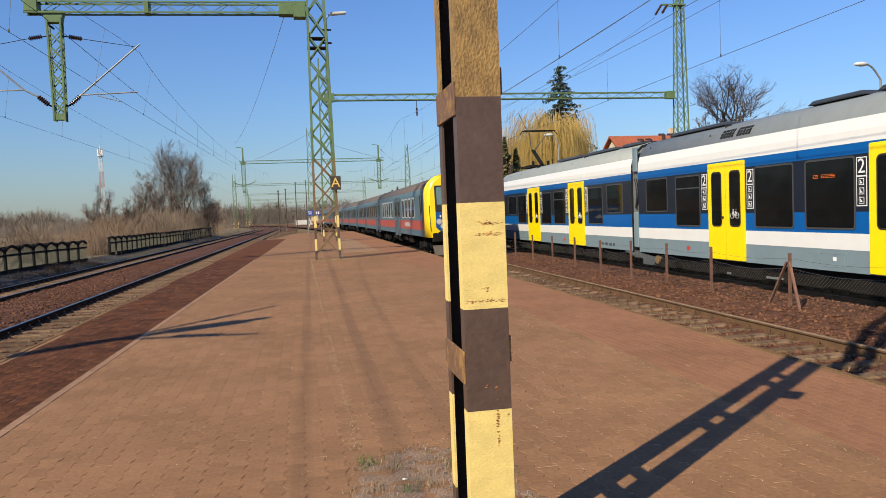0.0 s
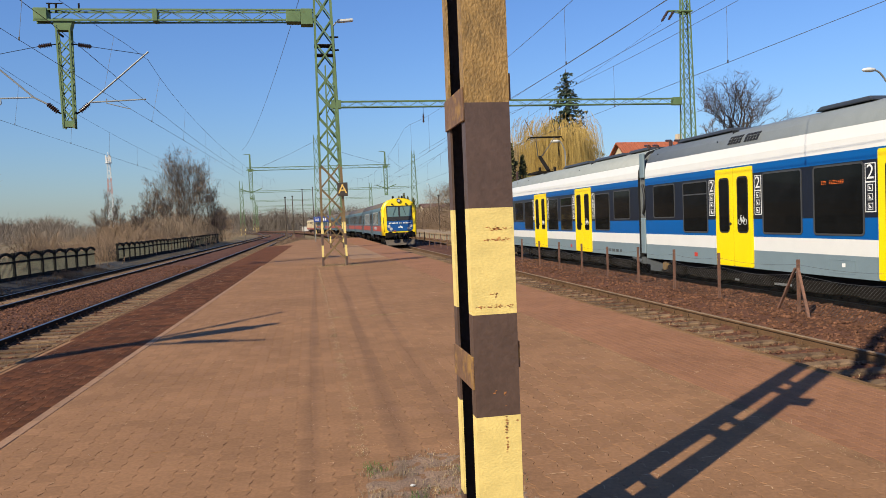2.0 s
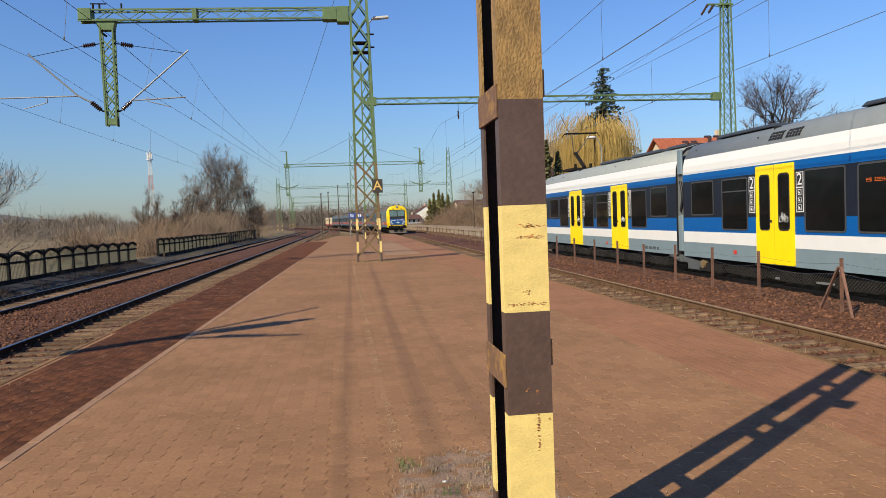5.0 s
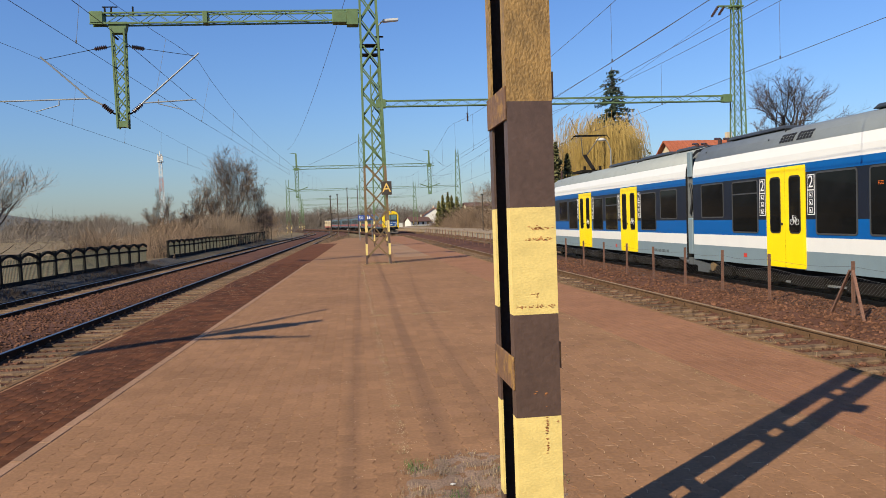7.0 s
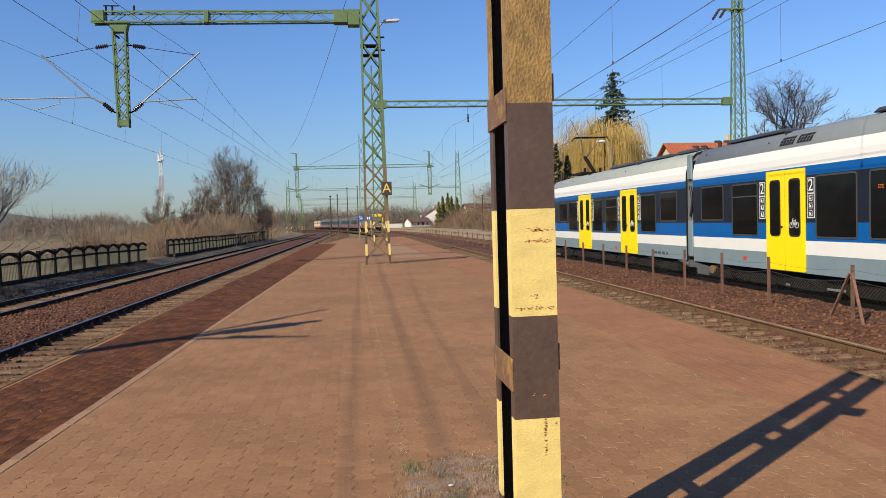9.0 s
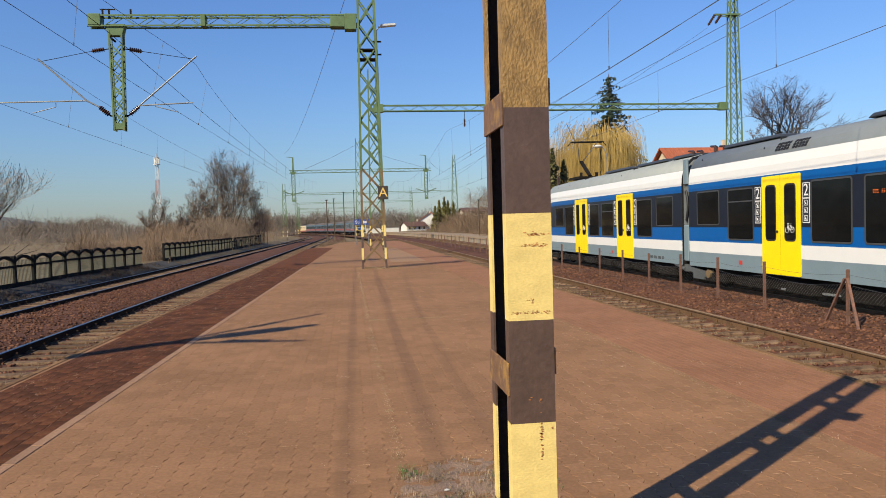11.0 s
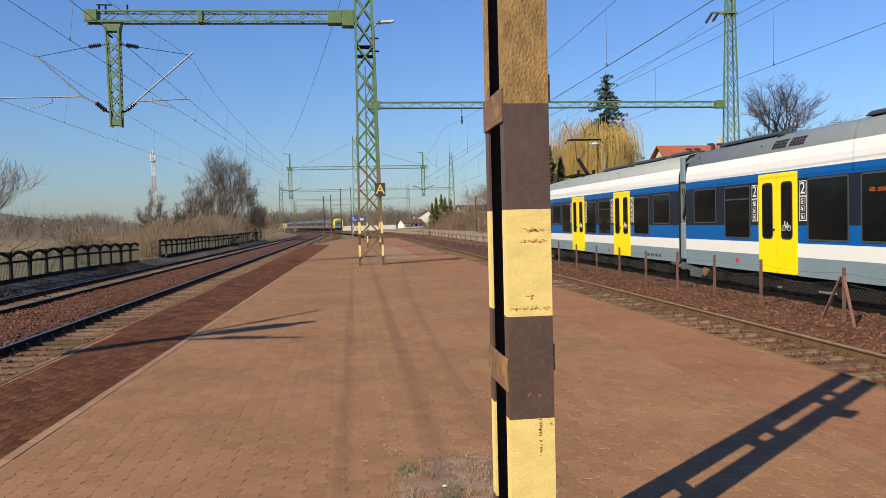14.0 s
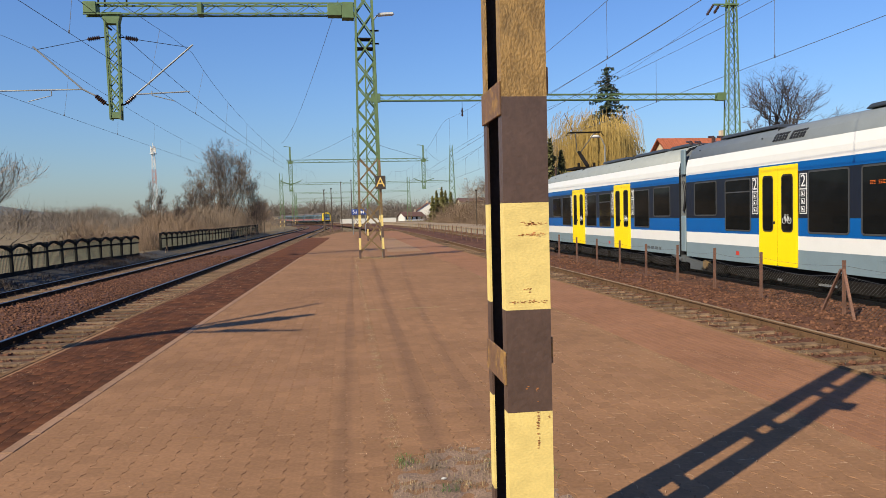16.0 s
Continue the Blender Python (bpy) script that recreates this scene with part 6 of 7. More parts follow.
bare_tree("bare_tree", "bare tree on the bank of the side platform", 27.5, 128, 10.5, 33, depth=5, stems=3)
dome_tree("spreading bare tree with a few brown leaves", 39.5, 61, 13.4, 10.0, 8.0, 18, 12, 8, 34, 0.036, "twig_dark", 0.14, 300)
dome_tree("low bare bush with brown leaves beside the tall mast", 36.2, 60, 10.6, 3.6, 6.0, 12, 6, 6, 38, 0.05, "twig_red", 0.14, 500)
bare_tree("bare_tree", "bare tree beside the red-roofed house", 36.6, 66, 8.2, 35, depth=5, stems=2, spread=0.6)


def willow(x, y, h, w, seed, key="willow", label="golden weeping willow with long hanging strands"):
    t = thing("weeping_willow", label, "tree", pose(x, y, ground_height(x, y)))
    rnd = random.Random(seed)
    limbs, st = Ribbons(), Ribbons()
    limbs.limb((0, 0, 0), (0.1, 0, h * 0.38), 0.45, 0.34, 8)
    limbs.done("trunk", M["bark"], t)
    for k in range(16):
        a = k * 2.4
        rr = w * rnd.uniform(0.15, 0.5)
        p0 = Vector((0.1, 0, h * rnd.uniform(0.3, 0.38)))
        p1 = Vector((math.cos(a) * rr * 0.5, math.sin(a) * rr * 0.5, h * rnd.uniform(0.6, 0.75)))
        p2 = Vector((math.cos(a) * rr, math.sin(a) * rr, h * rnd.uniform(0.74, 0.99)))
        limbs = Ribbons()
        limbs.limb(p0, p1, 0.2, 0.11, 5)
        limbs.limb(p1, p2, 0.11, 0.04, 5)
        limbs.done("limb", M["bark"], t)
        for _ in range(150):
            c = p1.lerp(p2, rnd.uniform(0.35, 1.05)) + Vector((rnd.gauss(0, 0.75), rnd.gauss(0, 0.75), rnd.gauss(0, 0.4)))
            o = Vector((c.x, c.y, 0)).normalized() * rnd.uniform(0.2, 1.2)
            ln = rnd.uniform(0.25, 0.75) * c.z
            pts = [c, c + o * 0.5 + Vector((0, 0, -0.1 * ln)), c + o * 0.9 + Vector((rnd.gauss(0, 0.1), 0, -0.45 * ln)), c + o + Vector((rnd.gauss(0, 0.2), 0, -ln))]
            st.strip(pts, 0.034, (1, 0, 0))
    st.done("crown", M[key], t, "hanging thin strands")


willow(28.0, 76, 13.2, 8.6, 41)
willow(24.0, 82, 12.0, 8.0, 42, "beige_strand", "pale leafless willow with drooping beige strands")
willow(34.5, 88, 9.8, 7.0, 44, "beige_strand", "pale leafless tree with fine drooping twigs")


def spruce(x, y, h, seed):
    t = thing("spruce", "dark green spruce with drooping branches", "tree", pose(x, y, ground_height(x, y)))
    rnd = random.Random(seed)
    limbs, nd = Ribbons(), Ribbons()
    limbs.limb((0, 0, 0), (0, 0, h), 0.3, 0.03, 7)
    z = h * 0.12
    while z < h * 0.985:
        k = (1 - z / h)
        ln0 = 0.5 + 6.0 * k ** 0.8
        for j in range(7 if k > 0.15 else 5):
            a = rnd.uniform(0, 6.28)
            ln = ln0 * rnd.uniform(0.55, 1.1)
            d = Vector((math.cos(a), math.sin(a), 0))
            p = Vector((0, 0, z))
            pts = [p + d * ln * s + Vector((0, 0, ln * (0.10 * s - 0.42 * s * s + 0.18 * s ** 4))) for s in (0, 0.33, 0.66, 1.0)]
            for u, v in zip(pts, pts[1:]):
                limbs.limb(u, v, 0.035, 0.02, 3)
                for _ in range(int(6 + 16 * k)):
                    c = u.lerp(v, rnd.random())
                    s = rnd.uniform(0.16, 0.4) * (0.6 + 0.8 * k)
                    nd.leaf(c + Vector((rnd.gauss(0, 0.12), rnd.gauss(0, 0.12), -abs(rnd.gauss(0, 0.18)))), s, rnd)
        z += h * 0.026
    limbs.done("trunk", M["bark"], t)
    nd.done("crown", M["needle"], t, "dark drooping needle branches")


spruce(31.6, 84, 19.6, 43)


def conifer(x, y, h, w, seed, key="thuja"):
    t = thing("conifer", "olive green dense columnar conifer", "tree", pose(x, y, ground_height(x, y)), "conifers on the bank")
    rnd = random.Random(seed)
    limbs, nd = Ribbons(), Ribbons()
    limbs.limb((0, 0, 0), (0, 0, h * 0.9), 0.14, 0.03, 6)
    for _ in range(1500):
        z = h * rnd.random() ** 0.9
        r = w * (1 - (z / h) ** 1.6) * (0.75 + 0.25 * math.sin(z * 5 + seed)) * rnd.uniform(0.5, 1.05)
        a = rnd.uniform(0, 6.28)
        nd.leaf((math.cos(a) * r, math.sin(a) * r, z + 0.2), rnd.uniform(0.12, 0.3), rnd)
    limbs.done("trunk", M["bark"], t)
    nd.done("crown", M[key], t)


for i, (x, y, h, w) in enumerate(((19.6, 163, 6.4, 1.3), (20.8, 165, 7.6, 1.5), (21.9, 164, 8.1, 1.5), (23.0, 166, 7.4, 1.5), (24.0, 164, 7.0, 1.4), (22.4, 162, 5.6, 1.3))):
    conifer(x, y, h, w, 60 + i)
conifer(20.9, 72, 9.4, 1.9, 71, "olive")
conifer(22.4, 73, 8.2, 1.7, 72, "olive")


# ---- houses, tower, distance ----
M["rooftile"] = mat("red_roof_tile", (0.278, 0.08, 0.0382), 0.85, var=0.2, scale=2, rand=0.15)
M["rooftile_dark"] = mat("dark_roof_tile", (0.0834, 0.0417, 0.0348), 0.85, var=0.2, scale=2)
M["plaster_white"] = mat("white_plaster", (0.501, 0.487, 0.452), 0.9, var=0.08, scale=0.8)
M["plaster_cream"] = mat("cream_plaster", (0.431, 0.361, 0.264), 0.9, var=0.1, scale=0.8)
# blue-grey holds the distance haze, there is no mist in the scene
M["hill"] = mat("hazy_wooded_hill", (0.0591, 0.0695, 0.08), 1.0, var=0.15, scale=0.02, fine=0.2, bump=0)


def house(x, y, w, d, eave, ridge, rz, label, wall="plaster_white", z0=None, windows=3, roof_key="rooftile"):
    h = thing("house", label, "house", pose(x, y, ground_height(x, y) if z0 is None else z0, 0, 0, rz))
    bm = bmesh.new()
    a = [bm.verts.new(p) for p in ((-w / 2, -d / 2, -0.3), (w / 2, -d / 2, -0.3), (w / 2, d / 2, -0.3), (-w / 2, d / 2, -0.3))]
    b = [bm.verts.new((v.co.x, v.co.y, eave)) for v in a]
    r0, r1 = bm.verts.new((-w / 2, 0, ridge)), bm.verts.new((w / 2, 0, ridge))
    bm.faces.new((a[0], a[1], b[1], b[0]))
    bm.faces.new((a[2], a[3], b[3], b[2]))
    bm.faces.new((a[1], a[2], b[2], r1, b[1]))
    bm.faces.new((a[3], a[0], b[0], r0, b[3]))
    part("wall", bm, M[wall], h)
    k = (ridge - eave) / (d / 2)
    for s in (-1, 1):
        bm = bmesh.new()
        vs = [bm.verts.new(p) for p in ((-w / 2 - 0.5, s * (d / 2 + 0.5), eave - 0.5 * k), (w / 2 + 0.5, s * (d / 2 + 0.5), eave - 0.5 * k), (w / 2 + 0.5, 0, ridge + 0.05), (-w / 2 - 0.5, 0, ridge + 0.05))]
        f = bm.faces.new(vs)
        ext = bmesh.ops.extrude_face_region(bm, geom=[f])
        for v in ext["geom"]:
            if isinstance(v, bmesh.types.BMVert):
                v.co.z += 0.16
        bmesh.ops.recalc_face_normals(bm, faces=bm.faces)
        roof = part("roof", bm, M[roof_key], h)
        n = int((w + 1) / 0.28)
        bm = bmesh.new()
        for i in range(n):
            xx = -w / 2 - 0.45 + i * 0.28
            bar(bm, (xx, s * (d / 2 + 0.48), eave - 0.46 * k + 0.17), (xx, s * 0.1, ridge + 0.16), 0.09, 0.05)
        part("tile_course", bm, M[roof_key], roof)["kind"] = "stuff"
    bm = bmesh.new()
    box(bm, (w * 0.22, 0.3, ridge + 0.45), (0.55, 0.55, 1.3))
    part("chimney", bm, M["plaster_cream"], h)
    for i in range(windows):
        for s in (-1, 1):
            bm = bmesh.new()
            box(bm, (-w / 2 + (i + 0.5) * w / windows, s * (d / 2 + 0.01), eave * 0.55), (1.0, 0.06, 1.2))
            fr = part("window", bm, M["plaster_white"], h)
            bm = bmesh.new()
            box(bm, (-w / 2 + (i + 0.5) * w / windows, s * (d / 2 + 0.045), eave * 0.55), (0.84, 0.02, 1.04))
            part("pane", bm, M["glass"], fr)
    return h


house(41.9, 80, 11.0, 9.5, 6.2, 10.0, 3, "house with a red tiled roof behind the station", "plaster_cream", windows=4)
house(33.5, 295, 8.0, 9.0, 4.2, 7.0, 84, "white gabled house with a red roof by the line")
house(26.0, 290, 8.5, 6.0, 1.9, 3.4, 20, "low white building with a long dark roof", windows=4, roof_key="rooftile_dark")
wl = thing("boundary_wall", "long low whitewashed wall beyond the tracks", "wall", pose(8.0, 262, -0.6))
bm = bmesh.new()
box(bm, (0, 0, 0.9), (20.0, 0.3, 1.8))
part("wall_body", bm, M["plaster_white"], wl)
bm = bmesh.new()
box(bm, (0, 0, 1.86), (20.2, 0.45, 0.12))
part("coping", bm, M["concrete"], wl)
house(-34.0, 440, 9.0, 8.0, 3.6, 6.4, 0, "distant house with a dark red roof among trees", "plaster_cream", windows=3, roof_key="rooftile_dark")
house(44.0, 235, 14.0, 10.0, 6.0, 7.2, 0, "pale block building behind the trees", "plaster_cream", windows=5, roof_key="rooftile_dark")

# radio tower beyond the field
tw = thing("radio_tower", "white and red lattice radio tower with antennas", "tower", pose(-62.5, 250, -0.6))
M["tower_red"] = mat("tower_red_paint", (0.348, 0.174, 0.139), 0.6, var=0.1)
M["tower_white"] = mat("tower_white_paint", (0.501, 0.501, 0.487), 0.6, var=0.08)
for k in range(5):
    z0, z1 = k * 5.0, (k + 1) * 5.0
    bm = bmesh.new()
    wa, wb = 0.9 - 0.1 * k, 0.9 - 0.1 * (k + 1)
    for sx in (-1, 1):
        for sy in (-1, 1):
            bar(bm, (sx * wa, sy * wa, z0), (sx * wb, sy * wb, z1), 0.12)
    for q in range(3):
        za, zb = z0 + q * 1.66, z0 + (q + 1) * 1.66
        for sy in (-1, 1):
            bar(bm, (-wa, sy * wa, za), (wa, sy * wa, zb), 0.06)
            bar(bm, (wa, sy * wa, za), (-wa, sy * wa, zb), 0.06)
    part("tower_section", bm, M["tower_red"] if k == 3 else M["tower_white"], tw)["kind"] = "stuff"
for a in range(6):
    bm = bmesh.new()
    box(bm, (0.75 * math.cos(a * 1.05), 0.75 * math.sin(a * 1.05), 26.0 + 0.5 * (a % 2)), (0.24, 0.24, 2.0), a * 1.05)
    part("antenna", bm, M["tower_white"], tw)
bm = bmesh.new()
tube(bm, (0, 0, 24.8), (0, 0, 28.6), 0.12)
tube(bm, (0, 0, 24.9), (0, 0, 25.1), 1.1, n=14)
part("platform_ring", bm, M["tower_white"], tw)

# wooded hills on the horizon, the haze of distance put into their colour
def hills(name, label, x0, x1, y, h, seed):
    xs = np.linspace(x0, x1, 90)
    verts, faces = [], []
    for i, x in enumerate(xs):
        t = i / 89
        z = h * (math.sin(math.pi * t) ** 0.4) * (0.75 + 0.35 * noise.noise(Vector((x * 0.004, seed, 0)))) + 2.0 * noise.noise(Vector((x * 0.03, seed, 1)))
        verts += [(x, y, -5), (x, y + 60, max(0, z)), (x, y + 400, -5)]
    for i in range(89):
        a = 3 * i
        faces += [(a, a + 3, a + 4, a + 1), (a + 1, a + 4, a + 5, a + 2)]
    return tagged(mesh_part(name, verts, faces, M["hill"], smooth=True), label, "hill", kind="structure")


hills("backdrop_hill", "wooded hill on the horizon, haze in its blue-grey colour", -1600, -530, 1500, 92, 3.0)
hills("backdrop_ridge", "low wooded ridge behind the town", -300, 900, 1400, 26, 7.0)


# ---- lamps, signs and small posts ----
def bent_lamp(x, y, z, reach, label, z0=-0.5, head=1.0):
    l = thing("street_lamp", label, "street lamp", pose(x, y, z0))
    zz = z - z0
    bm = bmesh.new()
    tube(bm, (0, 0, 0), (0, 0, zz - 0.9), 0.09, 0.06, n=8)
    pts = [(-reach * t, 0, zz - 0.9 + 0.85 * math.sin(t * 1.57)) for t in np.linspace(0, 1, 6)]
    for p, q in zip(pts, pts[1:]):
        tube(bm, p, q, 0.05, n=8)
    part("pole", bm, M["tube"], l)
    bm = bmesh.new()
    bmesh.ops.create_uvsphere(bm, u_segments=12, v_segments=8, radius=0.5, matrix=Matrix.Translation((-reach - 0.35 * head, 0, zz - 0.03)) @ Matrix.Diagonal((0.9 * head, 0.34 * head, 0.26 * head, 1)))
    part("lamp_head", bm, M["lamp_white"], l, "pale lamp head", smooth=True)


bent_lamp(32.0, 35.0, 9.1, 0.9, "curved grey street lamp behind the train")
bent_lamp(22.3, 60.0, 8.2, 0.5, "slim platform lamp beyond the train")
bent_lamp(25.6, 150.0, 9.4, 0.35, "slim lamp post on the side platform", head=0.6)
bent_lamp(26.6, 200.0, 9.2, 0.4, "slim lamp post on the side platform", head=0.6)
for x, y, h in ((-2.9, 100, 5.6), (-2.2, 114, 6.3), (-0.7, 120, 7.6), (1.1, 134, 8.6), (17.5, 96, 5.0)):
    p = thing("wooden_pole", "dark weathered pole beside the tracks", "pole", pose(x, y, -0.5), "poles beside the tracks")
    bm = bmesh.new()
    tube(bm, (0, 0, 0), (0, 0, h + 0.5), 0.085, 0.065, n=8)
    part("shaft", bm, M["bark"], p)
    bm = bmesh.new()
    box(bm, (0, 0, h + 0.5), (0.3, 0.12, 0.12))
    part("cap", bm, M["under"], p)

st = thing("station_sign", "blue station name board on two posts", "sign", pose(1.75, 74, 0))
M["signblue"] = mat("sign_blue", (0.0139, 0.0487, 0.23), 0.45, var=0.06, bump=0)
bm = bmesh.new()
box(bm, (-0.42, 0, 2.3), (1.5, 0.05, 0.55))
bevel(bm, 0.01, 1)
part("board", bm, M["signblue"], st)
text_mesh("name_letters", "S\u00fc", 0.46, pose(-0.85, -0.03, 2.3, 90), M["sticker"], st)
bm = bmesh.new()
for k in range(3):
    box(bm, (-0.4 + k * 0.2, -0.03, 2.28), (0.13, 0.012, 0.26))
part("letter_bars", bm, M["sticker"], st)
for s in (-1.05, 0.2):
    bm = bmesh.new()
    tube(bm, (s, 0.05, 0), (s, 0.05, 2.7), 0.04)
    part("post", bm, M["tube"], st)


# ---- loose things on the ballast and platform ----
def in_patch(x, y):
    """The bare earth round the mast foot."""
    dx, dy = (x - 0.78) / 0.58, (y - 4.05) / 1.5
    return dx * dx + dy * dy < 1.0 + 0.35 * noise.noise(Vector((x * 2.3, y * 2.3, 0)))


xs, ys = np.linspace(0.0, 2.1, 43), np.linspace(2.5, 5.9, 69)
soil = sheet("soil_patch", list(xs), list(ys), lambda x, y: (-0.002 if in_patch(x, y) else -0.02) + 0.012 * noise.noise(Vector((x * 9, y * 9, 0))) + 0.006 * noise.noise(Vector((x * 31, y * 31, 0))), mat("bare_earth", (0.2, 0.128, 0.083), 0.95, var=0.4, scale=5, fine=50, bump=0.8))
tagged(soil, "bare crumbly earth round the mast foot", "soil", kind="structure")


def grass_tufts(name, label, spots, n, h, key, seed, spread, w=0.004):
    rnd = random.Random(seed)
    rb = Ribbons()
    for _ in range(n):
        sx, sy = rnd.choice(spots)
        x, y = rnd.gauss(sx, spread), rnd.gauss(sy, spread)
        a, hh = rnd.uniform(0, 6.28), h * rnd.uniform(0.3, 1)
        l = rnd.uniform(0.3, 1.6) * hh
        rb.strip([(x, y, -0.01), (x + l * 0.4 * math.cos(a), y + l * 0.4 * math.sin(a), hh * 0.7), (x + l * math.cos(a), y + l * math.sin(a), hh * 0.8)], w, (math.sin(a), -math.cos(a), 0))
    return tagged(mesh_part(name, rb.v, rb.f, M[key]), label, "grass", kind="stuff")


rnd = random.Random(77)
dry = []
while len(dry) < 150:
    x, y = rnd.uniform(0.1, 2.0), rnd.uniform(2.6, 5.7)
    if in_patch(x, y):
        dry.append((x, y))
grass_tufts("dry_grass", "short trampled dry grass and stalks on bare earth", dry, 2600, 0.026, "drygrass", 78, 0.06, 0.0045)
grass_tufts("dry_weeds", "dark dead weed stalks on bare earth", dry, 2300, 0.035, "twig", 79, 0.06, 0.005)
grass_tufts("green_tufts", "small fresh green grass tufts by the mast", [(0.36, 5.2), (0.38, 5.1), (1.0, 4.95), (0.3, 4.2), (0.95, 4.45), (1.3, 4.7), (0.62, 4.55)], 260, 0.045, "greengrass", 80, 0.045, 0.005)
seam = [(0.33 + rnd.gauss(0, 0.02), rnd.uniform(5.4, 27)) for _ in range(90)] + [(rnd.uniform(0.4, 1.95), 13.8 + rnd.gauss(0, 0.06)) for _ in range(40)]
grass_tufts("moss_seam", "dry moss and weeds growing along a paving seam", seam, 2400, 0.018, "drygrass", 81, 0.03, 0.005)
grass_tufts("straw_litter", "scattered straw and dry leaf litter on the paving", [(rnd.uniform(-2.6, 5.2), rnd.uniform(3.5, 22)) for _ in range(170)], 2200, 0.008, "straw", 82, 0.05, 0.0055)
grass_tufts("seam_litter", "dry litter caught along the brick border", [(3.72 + rnd.gauss(0, 0.02), rnd.uniform(4, 26)) for _ in range(900)], 1500, 0.006, "drygrass", 86, 0.02, 0.005)
grass_tufts("foot_litter", "dry weeds and sand round the lattice mast foot", [(rnd.uniform(0.3, 2.1), MY + rnd.uniform(-0.9, 0.9)) for _ in range(160)], 1500, 0.03, "drygrass", 87, 0.12, 0.012)
grass_tufts("sandy_seam", "pale sand and straw filling a paving seam", [(0.33 + rnd.gauss(0, 0.012), rnd.uniform(5.2, 30)) for _ in range(900)], 2600, 0.006, "straw", 85, 0.02, 0.0055)
grass_tufts("brick_litter", "straw and dust specks lying on the dark bricks", [(rnd.uniform(-4.0, -2.85), rnd.uniform(6, 30)) for _ in range(420)], 3000, 0.008, "straw", 84, 0.05, 0.007)
grass_tufts("edge_weeds", "dry weeds along the platform edge", [(edge_right(y) + 0.12, y) for y in np.arange(4, 40, 0.5)] + [(edge_left(y) - 0.1, y) for y in np.arange(7, 40, 0.5)], 700, 0.05, "drygrass", 83, 0.1, 0.006)

bm = bmesh.new()
for x, y, s in ((0.62, 4.0, 0.012), (0.60, 4.75, 0.015), (1.18, 4.2, 0.012)):
    bmesh.ops.create_icosphere(bm, subdivisions=1, radius=s, matrix=Matrix.Translation((x, y, s * 0.5)) @ Matrix.Diagonal((1.4, 0.8, 0.6, 1)))
tagged(part("pebbles", bm, M["plaster_white"]), "few pale pebbles on bare earth", "pebbles", kind="stuff")


def stones(name, label, boxes, seed):
    """Crushed stones strewn on the ballast; one mesh."""
    rng = np.random.default_rng(seed)
    bm = bmesh.new()
    bmesh.ops.create_icosphere(bm, subdivisions=1, radius=1.0)
    base = np.array([v.co[:] for v in bm.verts])
    tri = np.array([[v.index for v in f.verts] for f in bm.faces])
    bm.free()
    vs, fs, off = [], [], 0
    for x0, x1, y0, y1, n, s in boxes:
        for _ in range(n):
            x, y = rng.uniform(x0, x1), rng.uniform(y0, y1)
            r = s * rng.uniform(0.5, 1.2)
            p = base * (1 + rng.uniform(-0.3, 0.3, (len(base), 1))) * r * np.array([rng.uniform(0.8, 1.5), rng.uniform(0.7, 1.2), rng.uniform(0.5, 0.9)])
            a = rng.uniform(0, 6.28)
            c, d = math.cos(a), math.sin(a)
            p = p @ np.array([[c, d, 0], [-d, c, 0], [0, 0, 1]])
            vs.append(p + np.array([x + 0.0085 * y, y, ballast_height(x, y) + 0.2 * r]))
            fs.append(tri + off)
            off += len(base)
    ob = mesh_part(name, np.concatenate(vs).tolist(), np.concatenate(fs).tolist(), M["stone"])
    return tagged(ob, label, "stones", kind="stuff")


stones("ballast_stones", "loose rust-brown crushed stones between the sidings", [(7.9, 11.2, 9, 20, 3600, 0.032), (7.9, 11.2, 20, 34, 1800, 0.04), (5.6, 8.3, 6, 24, 5200, 0.03), (10.6, 13, 10, 24, 500, 0.03)], 1)
stones("ballast_stones", "loose red-brown crushed stones between the main tracks", [(-9.8, -6.7, 12, 30, 4200, 0.036), (-9.8, -6.7, 30, 46, 1600, 0.042), (-6.5, -4.3, 8, 26, 4200, 0.03), (-12, -9.8, 18, 36, 700, 0.035)], 2)


# ---- paving: interlocking pavers, brick strips and edge stones ----
def outline_paver(h=0.0):
    s = [(0.081, -0.1), (0.081, -0.074), (0.079, -0.064), (0.064, -0.038), (0.062, -0.026), (0.062, 0.026), (0.064, 0.038), (0.079, 0.064), (0.081, 0.074), (0.081, 0.1)]
    return s + [(-x, -y) for x, y in s]


def outline_brick(w, l):
    return [(w / 2, -l / 2), (w / 2, l / 2), (-w / 2, l / 2), (-w / 2, -l / 2)]


def piece_data(outline, gap=0.0012, bev=0.0014):
    o = np.array(outline)
    k = len(o)
    s = np.sign(o)
    g = np.full((k, 1), gap)
    if k > 4:
        g[:, 0] = [0.0, 0.0, 0.0062, 0.0056, 0.0, 0.0, 0.0056, 0.0062, 0.0, 0.0] * 2
        bev = np.array([[0.0003], [0.0003], [0.004], [0.004], [0.0003], [0.0003], [0.004], [0.004], [0.0003], [0.0003]] * 2)
    lo, hi = o - s * g, o - s * (g + bev)
    v = np.concatenate([np.c_[lo, np.full(k, -0.03)], np.c_[lo, -0.0005 - 0.7 * np.broadcast_to(np.reshape(bev, (-1, 1)) if k > 4 else 0.0006, (k, 1))], np.c_[hi, np.full(k, 0.0)]])
    f = []
    for a in (0, k):
        for j in range(k):
            f.append((a + j, a + (j + 1) % k, a + k + (j + 1) % k, a + k + j))
    f.append(tuple(range(2 * k, 3 * k)))
    return v, f


